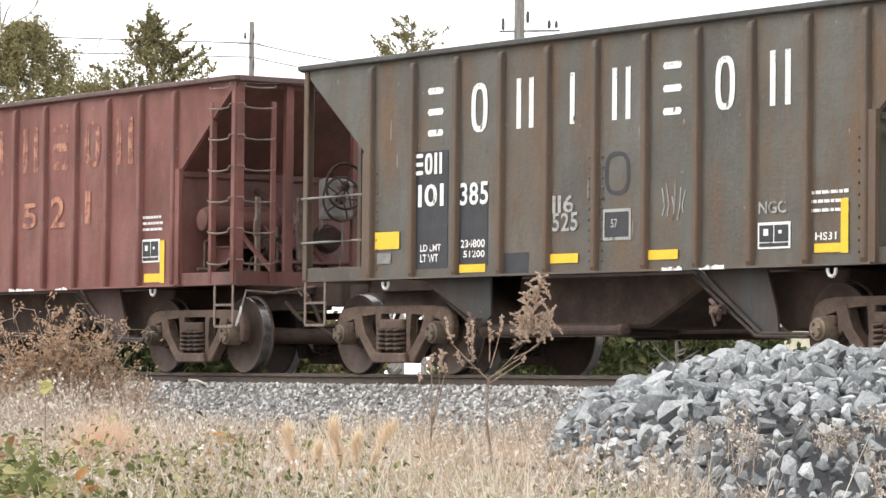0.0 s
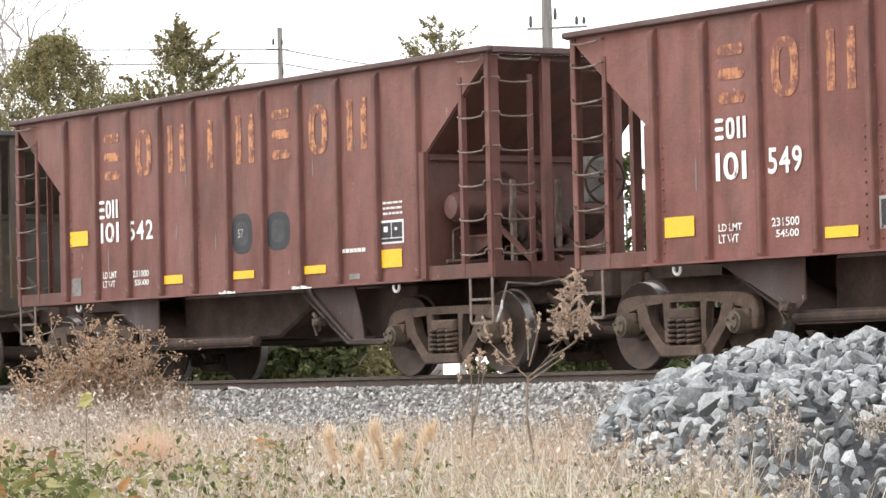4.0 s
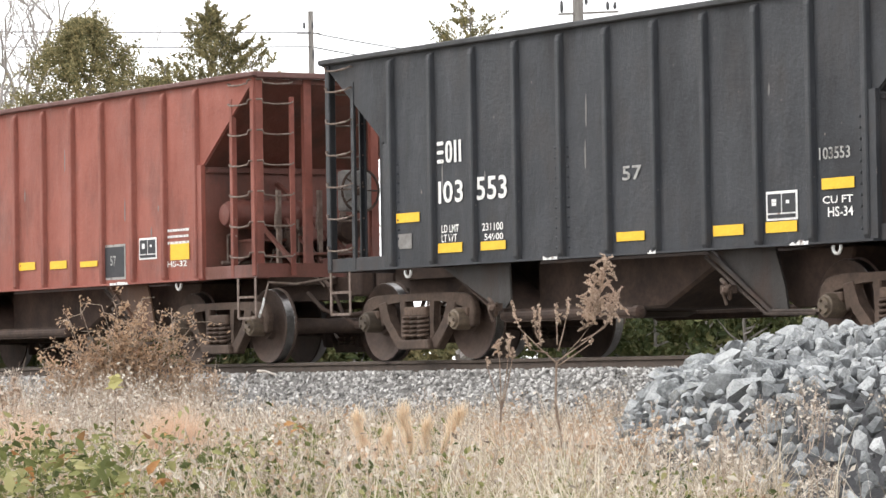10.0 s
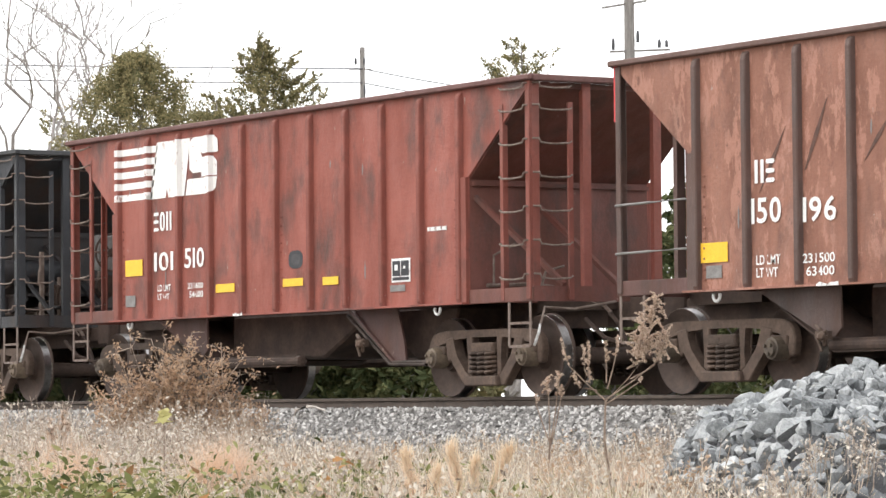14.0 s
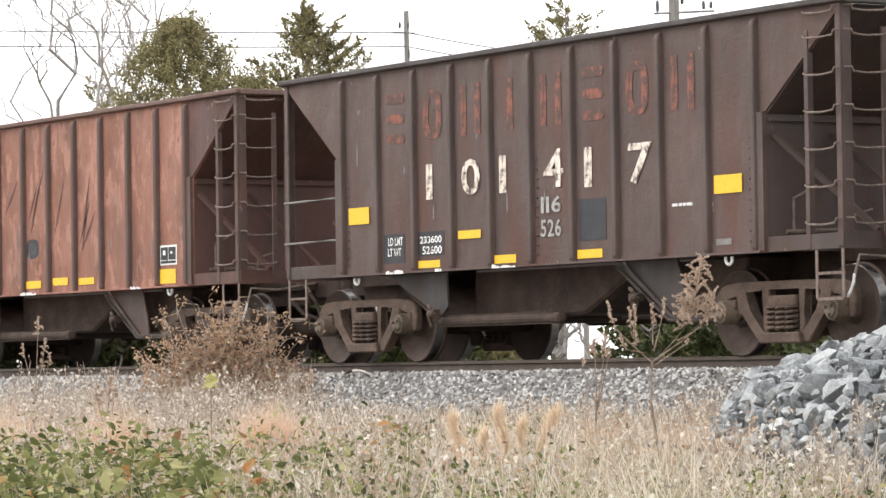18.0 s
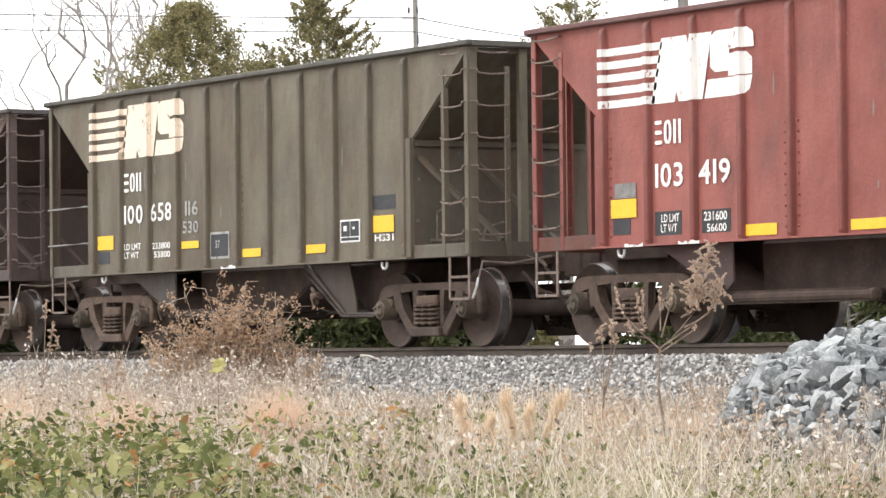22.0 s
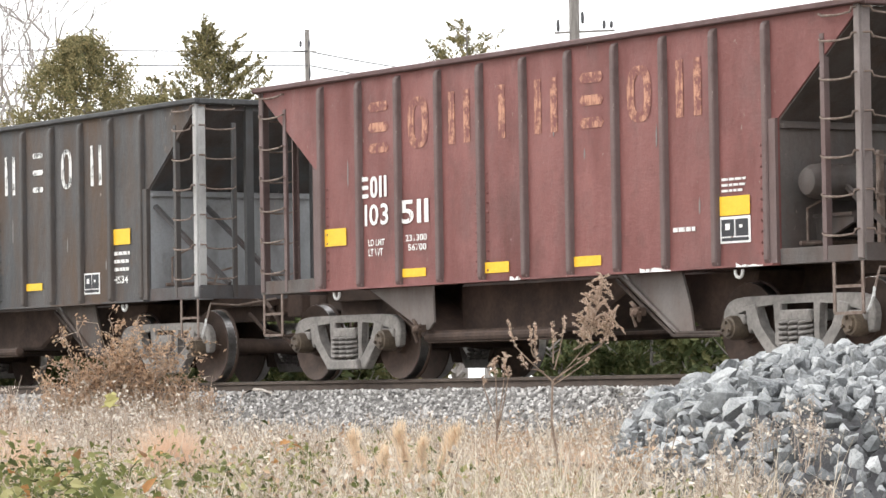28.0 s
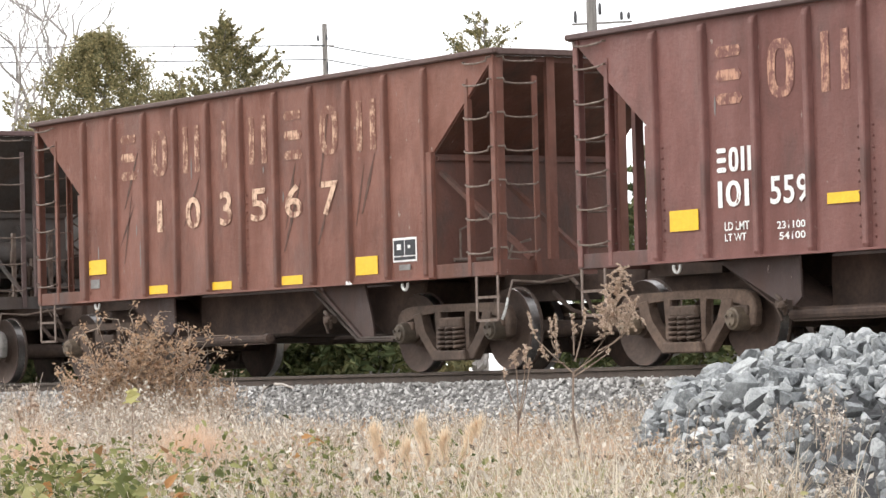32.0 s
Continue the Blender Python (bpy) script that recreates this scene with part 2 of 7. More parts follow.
def mesh_from(name, verts, faces, material, smooth=False):
    me = bpy.data.meshes.new(name)
    me.from_pydata(verts, [], faces)
    me.materials.append(material)
    if smooth:
        me.polygons.foreach_set("use_smooth", [True] * len(me.polygons))
    return me


def writing(text, height, width=None, spacing=1.0):
    """A flat text mesh in the x-z plane, facing -y, its lower left corner at the origin."""
    cu = bpy.data.curves.new("text", "FONT")
    cu.body, cu.size, cu.space_character, cu.resolution_u = text, 1.0, spacing, 3
    cu.offset = 0.016
    tmp = new("text", cu)
    dg = bpy.context.evaluated_depsgraph_get()
    me = bpy.data.meshes.new_from_object(tmp.evaluated_get(dg))
    bpy.data.objects.remove(tmp)
    bpy.data.curves.remove(cu)
    co = np.empty(len(me.vertices) * 3)
    me.vertices.foreach_get("co", co)
    co = co.reshape(-1, 3)
    lo, hi = co.min(0), co.max(0)
    sz = height / (hi[1] - lo[1])
    sx = width / (hi[0] - lo[0]) if width else sz
    out = np.zeros_like(co)
    out[:, 0], out[:, 2] = (co[:, 0] - lo[0]) * sx, (co[:, 1] - lo[1]) * sz
    me.vertices.foreach_set("co", out.ravel())
    me.materials.clear()
    return me, (hi[0] - lo[0]) / (hi[1] - lo[1])

# ---------------------------------------------------------------- painted marks on the cars
# kind, place along the car from its middle, height, width, height of the mark, writing
MARKS = [
    [
        ("Y", 3.29, 1.04, 0.37, 0.10), ("Y", 3.66, 1.03, 0.10, 0.49), ("P", 3.23, 1.27, 0.41, 0.27), ("N", 0.21, 1.75, 0.37, 0.31, "5"),
        ("N", 0.95, 1.74, 0.36, 0.38, "2"), ("N", 1.82, 1.77, 0.21, 0.39, "1"), ("L", 3.24, 1.64, 0.46, 0.21),
    ],
    [
        ("K", -3.18, 1.08, 0.63, 1.21), ("K", -2.39, 1.09, 0.56, 0.83), ("K", -1.57, 1.00, 0.46, 0.21), ("Y", -3.90, 1.30, 0.45, 0.18),
        ("Y", -2.32, 1.01, 0.47, 0.08), ("Y", -0.74, 1.09, 0.46, 0.09), ("Y", 0.84, 1.09, 0.47, 0.09), ("Y", 3.28, 1.10, 0.36, 0.08),
        ("Y", 3.64, 1.09, 0.10, 0.48), ("B", -3.14, 2.05, 0.52, 0.22), ("T", -3.09, 1.72, 0.47, 0.23, "101"), ("T", -2.32, 1.71, 0.50, 0.23, "385"),
        ("T", -3.04, 1.26, 0.38, 0.07, "LD LMT"), ("T", -3.04, 1.15, 0.33, 0.08, "LT WT"), ("T", -2.30, 1.28, 0.43, 0.08, "234800"), ("T", -2.25, 1.18, 0.38, 0.07, "51200"),
        ("C", -0.71, 1.58, 0.35, 0.17, "116"), ("C", -0.71, 1.40, 0.42, 0.18, "525"), ("F", 0.12, 1.29, 0.44, 0.30, "57"), ("C", 2.49, 1.47, 0.39, 0.11, "NGC"),
        ("G", 0.14, 1.72, 0.40, 0.42), ("H", 1.05, 1.42, 0.40, 0.42), ("P", 2.48, 1.15, 0.46, 0.24), ("L", 3.17, 1.46, 0.57, 0.24), ("T", 3.29, 1.21, 0.29, 0.07, "HS31"), ("S", -3.86, 1.15, 0.26, 0.11),
    ],
    [
        ("Y", -3.90, 1.68, 0.48, 0.18), ("Y", -1.56, 1.14, 0.46, 0.10), ("Y", 0.08, 1.14, 0.45, 0.09), ("Y", 1.63, 1.14, 0.48, 0.09),
        ("Y", 3.17, 1.15, 0.47, 0.19), ("B", -3.13, 1.98, 0.50, 0.22), ("T", -3.10, 1.69, 0.46, 0.24, "101"), ("T", -2.40, 1.69, 0.61, 0.23, "542"),
        ("T", -3.06, 1.26, 0.35, 0.08, "LD LMT"), ("T", -3.06, 1.15, 0.30, 0.08, "LT WT"), ("T", -2.31, 1.25, 0.39, 0.08, "231000"), ("T", -2.27, 1.15, 0.35, 0.07, "55000"),
        ("O", 0.05, 1.42, 0.46, 0.46, "57"), ("O", 0.82, 1.43, 0.52, 0.43), ("L1", 2.44, 1.34, 0.48, 0.06), ("L", 3.27, 1.71, 0.38, 0.17),
        ("P", 3.20, 1.40, 0.47, 0.25), ("S", 2.57, 1.05, 0.22, 0.06), ("S", -3.88, 1.07, 0.25, 0.22),
    ],
    [
        ("Y", -3.86, 1.24, 0.45, 0.19), ("Y", -1.48, 1.13, 0.45, 0.10), ("Y", 0.14, 1.12, 0.44, 0.08), ("Y", 1.68, 1.11, 0.47, 0.10),
        ("Y", 3.28, 1.10, 0.46, 0.20), ("B", -3.05, 2.11, 0.50, 0.20), ("T", -3.05, 1.73, 0.46, 0.26, "101"), ("T", -2.27, 1.75, 0.49, 0.24, "549"),
        ("T", -3.03, 1.26, 0.35, 0.07, "LD LMT"), ("T", -3.03, 1.15, 0.30, 0.08, "LT WT"), ("T", -2.24, 1.27, 0.40, 0.08, "231500"), ("T", -2.18, 1.17, 0.33, 0.07, "54500"),
        ("F", -0.73, 1.18, 0.49, 0.29, "57"), ("P", 2.53, 1.32, 0.43, 0.25), ("L1", 3.26, 1.63, 0.50, 0.07), ("S", 2.60, 1.11, 0.23, 0.07),
    ],
    [
        ("E", -4.11, 2.44, 2.70, 0.67), ("Y", -3.88, 1.41, 0.46, 0.19), ("Y", -0.74, 1.24, 0.47, 0.10), ("Y", 0.14, 1.23, 0.44, 0.10),
        ("Y", 0.97, 1.23, 0.39, 0.07), ("Y", 3.31, 1.24, 0.45, 0.19), ("D", -3.84, 1.68, 0.40, 0.27), ("B2", -3.08, 1.93, 0.46, 0.23),
        ("T", -3.10, 1.51, 0.51, 0.27, "151"), ("T", -2.36, 1.50, 0.56, 0.24, "219"), ("T", -3.00, 1.27, 0.38, 0.07, "LD LMT"), ("T", -3.00, 1.17, 0.34, 0.07, "LT WT"),
        ("T", -2.31, 1.26, 0.40, 0.08, "231900"), ("T", -2.25, 1.16, 0.34, 0.07, "56100"), ("F", 1.61, 1.05, 0.55, 0.43, "57"), ("P", 2.52, 1.27, 0.44, 0.26),
        ("L", 3.24, 1.43, 0.52, 0.22), ("T", 3.23, 1.16, 0.48, 0.07, "HS-32"), ("S", -3.83, 1.18, 0.25, 0.16),
    ],
    [
        ("Y", -3.91, 1.47, 0.46, 0.10), ("Y", -3.09, 1.12, 0.48, 0.10), ("Y", -2.28, 1.12, 0.45, 0.09), ("Y", 0.13, 1.12, 0.46, 0.09),
        ("Y", 1.69, 1.11, 0.48, 0.10), ("Y", 2.49, 1.11, 0.46, 0.10), ("Y", 3.32, 1.47, 0.46, 0.10), ("B", -3.09, 2.06, 0.50, 0.23),
        ("T", -3.07, 1.64, 0.47, 0.23, "103"), ("T", -2.35, 1.64, 0.57, 0.24, "553"), ("T", -3.02, 1.33, 0.33, 0.08, "LD LMT"), ("T", -3.02, 1.23, 0.29, 0.08, "LT WT"),
        ("T", -2.25, 1.32, 0.39, 0.08, "231100"), ("T", -2.21, 1.22, 0.35, 0.07, "54900"), ("C", 0.24, 1.71, 0.32, 0.14, "57"), ("P", 2.50, 1.22, 0.46, 0.27),
        ("C", 3.29, 1.74, 0.44, 0.11, "103553"), ("T", 3.33, 1.34, 0.43, 0.07, "CU FT"), ("T", 3.40, 1.22, 0.36, 0.09, "HS-34"), ("S", -3.88, 1.19, 0.27, 0.16),
    ],
    [
        ("E", -4.11, 2.47, 2.72, 0.69), ("Y", -3.82, 1.54, 0.47, 0.20), ("Y", -1.47, 1.27, 0.49, 0.10), ("Y", 0.15, 1.29, 0.46, 0.09),
        ("Y", 1.06, 1.28, 0.35, 0.09), ("B", -3.06, 2.07, 0.50, 0.23), ("T", -3.05, 1.58, 0.50, 0.23, "101"), ("T", -2.26, 1.59, 0.50, 0.24, "510"),
        ("T", -2.96, 1.33, 0.34, 0.08, "LD LMT"), ("T", -2.96, 1.23, 0.30, 0.07, "LT WT"), ("T", -2.18, 1.34, 0.39, 0.07, "231600"), ("T", -2.14, 1.23, 0.35, 0.08, "54400"),
        ("O", 0.27, 1.49, 0.33, 0.21), ("P", 2.56, 1.26, 0.39, 0.26), ("S", 2.53, 1.16, 0.31, 0.07), ("L1", 3.31, 1.79, 0.39, 0.06),
        ("S", -3.82, 1.16, 0.26, 0.14),
    ],
    [
        ("Y", -3.96, 1.26, 0.49, 0.19), ("Y", -0.74, 1.07, 0.46, 0.10), ("Y", 0.09, 1.09, 0.46, 0.10), ("Y", 0.88, 1.08, 0.44, 0.09),
        ("Y", 3.20, 1.03, 0.47, 0.18), ("B2", -3.06, 1.98, 0.34, 0.22), ("T", -3.12, 1.60, 0.46, 0.24, "150"), ("T", -2.33, 1.58, 0.50, 0.23, "196"),
        ("T", -3.05, 1.21, 0.37, 0.09, "LD LMT"), ("T", -3.05, 1.09, 0.33, 0.09, "LT WT"), ("T", -2.34, 1.20, 0.48, 0.09, "231500"), ("T", -2.29, 1.08, 0.42, 0.09, "63400"),
        ("P", 3.24, 1.26, 0.45, 0.25), ("O", -0.74, 1.47, 0.39, 0.26), ("S", -3.85, 1.11, 0.25, 0.12),
    ],
    [
        ("K", -3.09, 1.10, 0.46, 0.33), ("K", -2.36, 1.16, 0.57, 0.27), ("K", 0.89, 1.21, 0.50, 0.43), ("Y", -3.86, 1.57, 0.48, 0.19),
        ("Y", -2.33, 1.00, 0.47, 0.08), ("Y", -1.48, 1.32, 0.45, 0.09), ("Y", -0.78, 0.99, 0.49, 0.09), ("Y", 0.86, 0.99, 0.47, 0.09),
        ("Y", 3.29, 1.58, 0.47, 0.18), ("N", -2.14, 1.78, 0.17, 0.39, "1"), ("N", -1.40, 1.79, 0.38, 0.39, "0"), ("N", -0.63, 1.78, 0.24, 0.40, "1"),
        ("N", 0.24, 1.79, 0.38, 0.40, "4"), ("N", 1.01, 1.76, 0.25, 0.41, "1"), ("N", 1.81, 1.75, 0.42, 0.41, "7"), ("T", -2.98, 1.30, 0.32, 0.09, "LD LMT"),
        ("T", -2.99, 1.18, 0.29, 0.09, "LT WT"), ("T", -2.29, 1.30, 0.46, 0.08, "233600"), ("T", -2.24, 1.18, 0.41, 0.09, "52600"), ("C", 0.18, 1.53, 0.39, 0.17, "116"),
        ("C", 0.17, 1.28, 0.39, 0.18, "526"), ("L1", 2.57, 1.49, 0.35, 0.05), ("S", 3.31, 1.08, 0.25, 0.06),
    ],
    [
        ("E", -4.14, 2.46, 2.75, 0.68), ("Y", -3.89, 1.31, 0.48, 0.18), ("Y", -1.50, 1.26, 0.45, 0.09), ("Y", 0.11, 1.11, 0.46, 0.10),
        ("Y", 1.69, 1.11, 0.44, 0.10), ("Y", 3.26, 1.30, 0.48, 0.19), ("B", -3.11, 2.03, 0.53, 0.24), ("T", -3.11, 1.62, 0.53, 0.24, "100"),
        ("T", -2.36, 1.63, 0.58, 0.23, "658"), ("T", -3.12, 1.29, 0.48, 0.08, "LD LMT"), ("T", -3.12, 1.18, 0.42, 0.08, "LT WT"), ("T", -2.32, 1.28, 0.50, 0.08, "233800"),
        ("T", -2.27, 1.17, 0.45, 0.08, "53800"), ("C", -1.40, 1.67, 0.35, 0.18, "116"), ("C", -1.47, 1.45, 0.42, 0.15, "530"), ("F", -0.74, 1.11, 0.50, 0.33, "57"),
        ("P", 2.50, 1.21, 0.45, 0.26), ("T", 3.29, 1.20, 0.42, 0.08, "HS31"), ("K", 3.23, 1.56, 0.51, 0.16), ("K", -3.89, 1.13, 0.33, 0.15),
    ],
    [
        ("E", -4.08, 2.40, 2.71, 0.65), ("K", -3.09, 1.08, 0.46, 0.24), ("K", -2.28, 1.08, 0.48, 0.23), ("Y", -3.87, 1.28, 0.47, 0.19),
        ("Y", -1.57, 0.94, 0.53, 0.11), ("Y", 0.11, 0.95, 0.53, 0.10), ("Y", 1.73, 1.06, 0.47, 0.10), ("Y", 3.27, 1.25, 0.48, 0.19),
        ("B", -3.07, 1.99, 0.49, 0.24), ("T", -3.07, 1.56, 0.48, 0.24, "103"), ("T", -2.32, 1.56, 0.53, 0.24, "419"), ("T", -2.97, 1.21, 0.31, 0.08, "LD LMT"),
        ("T", -2.98, 1.11, 0.28, 0.08, "LT WT"), ("T", -2.24, 1.20, 0.39, 0.09, "231600"), ("T", -2.19, 1.09, 0.33, 0.08, "56600"), ("K", 2.44, 1.58, 0.56, 0.21),
        ("L1", 2.49, 1.68, 0.45, 0.06), ("P", 2.49, 1.23, 0.51, 0.29), ("T", 3.30, 1.17, 0.48, 0.07, "HS-34"), ("S", -3.80, 1.48, 0.38, 0.15),
        ("K", -3.84, 1.11, 0.31, 0.16),
    ],
    [
        ("V", -3.16, 1.02, 0.66, 2.20), ("V", -2.36, 1.02, 0.64, 2.20), ("Y", -3.98, 1.30, 0.47, 0.18), ("Y", -1.54, 1.25, 0.42, 0.10), ("Y", -0.79, 1.26, 0.46, 0.10), ("Y", 0.83, 1.20, 0.44, 0.09),
        ("Y", 3.20, 1.69, 0.47, 0.19), ("T", -3.14, 1.29, 0.37, 0.07, "LD LMT"), ("T", -3.14, 1.19, 0.33, 0.07, "LT WT"), ("T", -2.34, 1.29, 0.39, 0.07, "232000"),
        ("T", -2.29, 1.18, 0.33, 0.07, "54000"), ("P", 2.44, 1.11, 0.41, 0.26), ("T", 3.21, 1.22, 0.38, 0.09, "HS34"), ("L", 3.15, 1.37, 0.48, 0.29),
        ("S", -3.91, 1.18, 0.24, 0.10),
    ],
    [
        ("Y", -3.94, 1.47, 0.49, 0.19), ("Y", -2.34, 1.08, 0.45, 0.09), ("Y", -0.77, 1.07, 0.46, 0.11), ("Y", 0.85, 1.08, 0.48, 0.10),
        ("Y", 3.24, 1.47, 0.46, 0.18), ("B", -3.15, 1.96, 0.55, 0.23), ("T", -3.09, 1.66, 0.48, 0.23, "103"), ("T", -2.36, 1.65, 0.55, 0.25, "511"),
        ("T", -3.02, 1.44, 0.33, 0.07, "LD LMT"), ("T", -3.02, 1.33, 0.29, 0.08, "LT WT"), ("T", -2.27, 1.46, 0.42, 0.07, "231300"), ("T", -2.22, 1.36, 0.36, 0.07, "56700"),
        ("P", 3.24, 1.21, 0.46, 0.25), ("L", 3.27, 1.69, 0.36, 0.16), ("L1", 2.50, 1.35, 0.35, 0.06),
    ],
    [
        ("Y", -3.90, 1.32, 0.46, 0.18), ("Y", -2.32, 0.98, 0.49, 0.10), ("Y", -0.75, 0.99, 0.48, 0.09), ("Y", 0.88, 0.98, 0.48, 0.10),
        ("Y", 2.50, 1.08, 0.46, 0.20), ("N", -2.08, 1.77, 0.17, 0.38, "1"), ("N", -1.36, 1.77, 0.36, 0.38, "0"), ("N", 1.80, 1.77, 0.36, 0.38, "7"), ("N", -0.53, 1.77, 0.28, 0.40, "3"), ("N", 0.20, 1.78, 0.37, 0.38, "5"), ("N", 0.99, 1.78, 0.38, 0.38, "6"),
        ("P", 3.28, 1.19, 0.48, 0.26), ("S", 3.40, 1.10, 0.23, 0.06), ("S", -3.87, 1.15, 0.24, 0.11),
    ],
    [
        ("Y", -3.78, 1.28, 0.50, 0.20), ("Y", -1.36, 1.42, 0.47, 0.10), ("B", -3.01, 1.80, 0.57, 0.23), ("T", -3.00, 1.47, 0.48, 0.25, "101"),
        ("T", -2.20, 1.46, 0.57, 0.26, "559"), ("T", -2.91, 1.25, 0.38, 0.08, "LD LMT"), ("T", -2.91, 1.15, 0.33, 0.07, "LT WT"), ("T", -2.11, 1.23, 0.42, 0.07, "231100"),
        ("T", -2.08, 1.13, 0.39, 0.07, "54100"),
    ],
]


# the writing is shaped first, while the scene is still empty
lettered = {}
for marks in MARKS:
    for kind, x, z, w, h, *text in marks:
        for piece in [text[0], *text[0]] if text else ():
            if piece not in lettered and piece not in " -":
                lettered[piece] = writing(piece, 1.0, 1.0)


def sized_writing(text, h, w):
    """A copy of a shaped text, at its size; None keeps the usual proportion."""
    me = lettered[text][0].copy()
    me.transform(Matrix.Diagonal((w or h * 0.62 * len(text), 1, h, 1)))
    return me

# ---------------------------------------------------------------- ground and track
TRACK_Y = 21.82          # the track's centre line


def soil(name, a, c2, c3):
    m, nt, b = mat(name, 0.95)
    big, mid, fine = noise_node(nt, size=0.35), noise_node(nt, size=2.2), noise_node(nt, size=28.0)
    c = mix(nt, ramp(nt, big, ((0.4, 0.0), (0.62, 1.0))), a, c2)
    c = mix(nt, ramp(nt, mid, ((0.5, 0.0), (0.7, 0.8))), c, c3)
    c = mix(nt, ramp(nt, fine, ((0.35, 0.6), (0.6, 0.0))), c, tuple(x * 0.4 for x in a))
    nt.links.new(c, b.inputs["Base Color"])
    bump(nt, b, fine, 0.6, 0.03)
    return m


M_ground = soil("dry_soil", (0.19, 0.155, 0.115), (0.15, 0.135, 0.085), (0.27, 0.225, 0.17))
M_rail = two_tone("rail_rust", (0.065, 0.048, 0.038), (0.105, 0.078, 0.06), 8.0, 0.8)
M_tie = two_tone("weathered_tie", (0.06, 0.05, 0.042), (0.12, 0.10, 0.085), 5.0, 0.9, stretch=(6, 1, 6))
M_railhead = two_tone("rail_running_face", (0.20, 0.18, 0.165), (0.34, 0.32, 0.30), 5.0, 0.4, 0.8, bumped=0)


def stone_mat(name, a, c2, c3):
    """Crushed stone, from piece to piece lighter or darker."""
    m, nt, b = mat(name, 0.85)
    r = island_random(nt, 0, 1)
    c = ramp(nt, r, ((0.0, a), (0.45, c2), (1.0, c3)))
    n, f = noise_node(nt, size=11.0, detail=7), noise_node(nt, size=60.0, detail=4)
    c = mix(nt, ramp(nt, n, ((0.4, 0.0), (0.7, 0.55))), c, tuple(min(1, x * 1.5) for x in c2))
    c = mix(nt, ramp(nt, f, ((0.3, 0.5), (0.55, 0.0))), c, tuple(x * 0.45 for x in a))
    nt.links.new(c, b.inputs["Base Color"])
    bump(nt, b, n, 0.35, 0.01)
    return m


def rock_mat(name, a, c2, moss):
    m, nt, b = mat(name, 0.8)
    oi = nt.nodes.new("ShaderNodeObjectInfo")
    n, f = noise_node(nt, size=7.0, detail=8, rough=0.7), noise_node(nt, size=45.0, detail=4)
    c = mix(nt, oi.outputs["Random"], a, c2)
    c = mix(nt, ramp(nt, n, ((0.42, 0.0), (0.66, 0.6))), c, tuple(min(1, x * 1.45) for x in c2))
    c = mix(nt, ramp(nt, noise_node(nt, size=2.3, shift=(3, 1, 7)), ((0.60, 0.0), (0.72, 0.45))), c, moss)
    c = mix(nt, ramp(nt, f, ((0.3, 0.45), (0.55, 0.0))), c, tuple(x * 0.5 for x in a))
    nt.links.new(c, b.inputs["Base Color"])
    bump(nt, b, n, 0.4, 0.015)
    return m


M_ballast = stone_mat("ballast_stone", (0.10, 0.097, 0.093), (0.38, 0.365, 0.345), (0.76, 0.74, 0.715))
M_rock = rock_mat("quarry_stone", (0.085, 0.092, 0.096), (0.36, 0.372, 0.372), (0.33, 0.33, 0.25))
# very dark, so that the shade in the heap's gaps is in the colour
M_rockbed = stone_mat("heap_gap_shade", (0.05, 0.05, 0.055), (0.07, 0.07, 0.075), (0.10, 0.10, 0.10))

PROFILE = ((-600, -1.6), (-40, -1.6), (0, -1.5), (4, -1.2), (7, -0.88), (12, -0.86), (17.6, -0.86), (19.2, -0.82), (20.55, -0.17), (23.8, -0.17), (25.6, -0.75), (27.0, -0.8), (60, -0.6), (2500, -0.6))


def ground_z(y):
    return float(np.interp(y, [p[0] for p in PROFILE], [p[1] for p in PROFILE]))


def spot(bearing, d, z=None):
    """A place by its bearing from the track's line and its distance from the camera's stand."""
    x, y = -d * math.cos(radians(bearing)), d * math.sin(radians(bearing))
    return Vector((x, y, ground_z(y) if z is None else z))


def build_ground():
    ys = sorted({p[0] for p in PROFILE} | {k * 0.5 for k in range(8, 60)})
    xs = [-2500, -600, -200, -120] + [-90 + k for k in range(0, 85)] + [10, 40, 120, 600, 2500]
    verts, faces = [], []
    for x in xs:
        for y in ys:
            near = 4 < y < 19 and -90 < x < -4
            verts.append((x, y, ground_z(y) + (0.07 * noise.noise((x * 0.6, y * 0.6, 0)) if near else 0)))
    n = len(ys)
    for a in range(len(xs) - 1):
        for b in range(n - 1):
            faces.append((a * n + b, (a + 1) * n + b, (a + 1) * n + b + 1, a * n + b + 1))
    return tagged(new("ground", mesh_from("ground", verts, faces, M_ground, True)), kind="structure")


ground = build_ground()


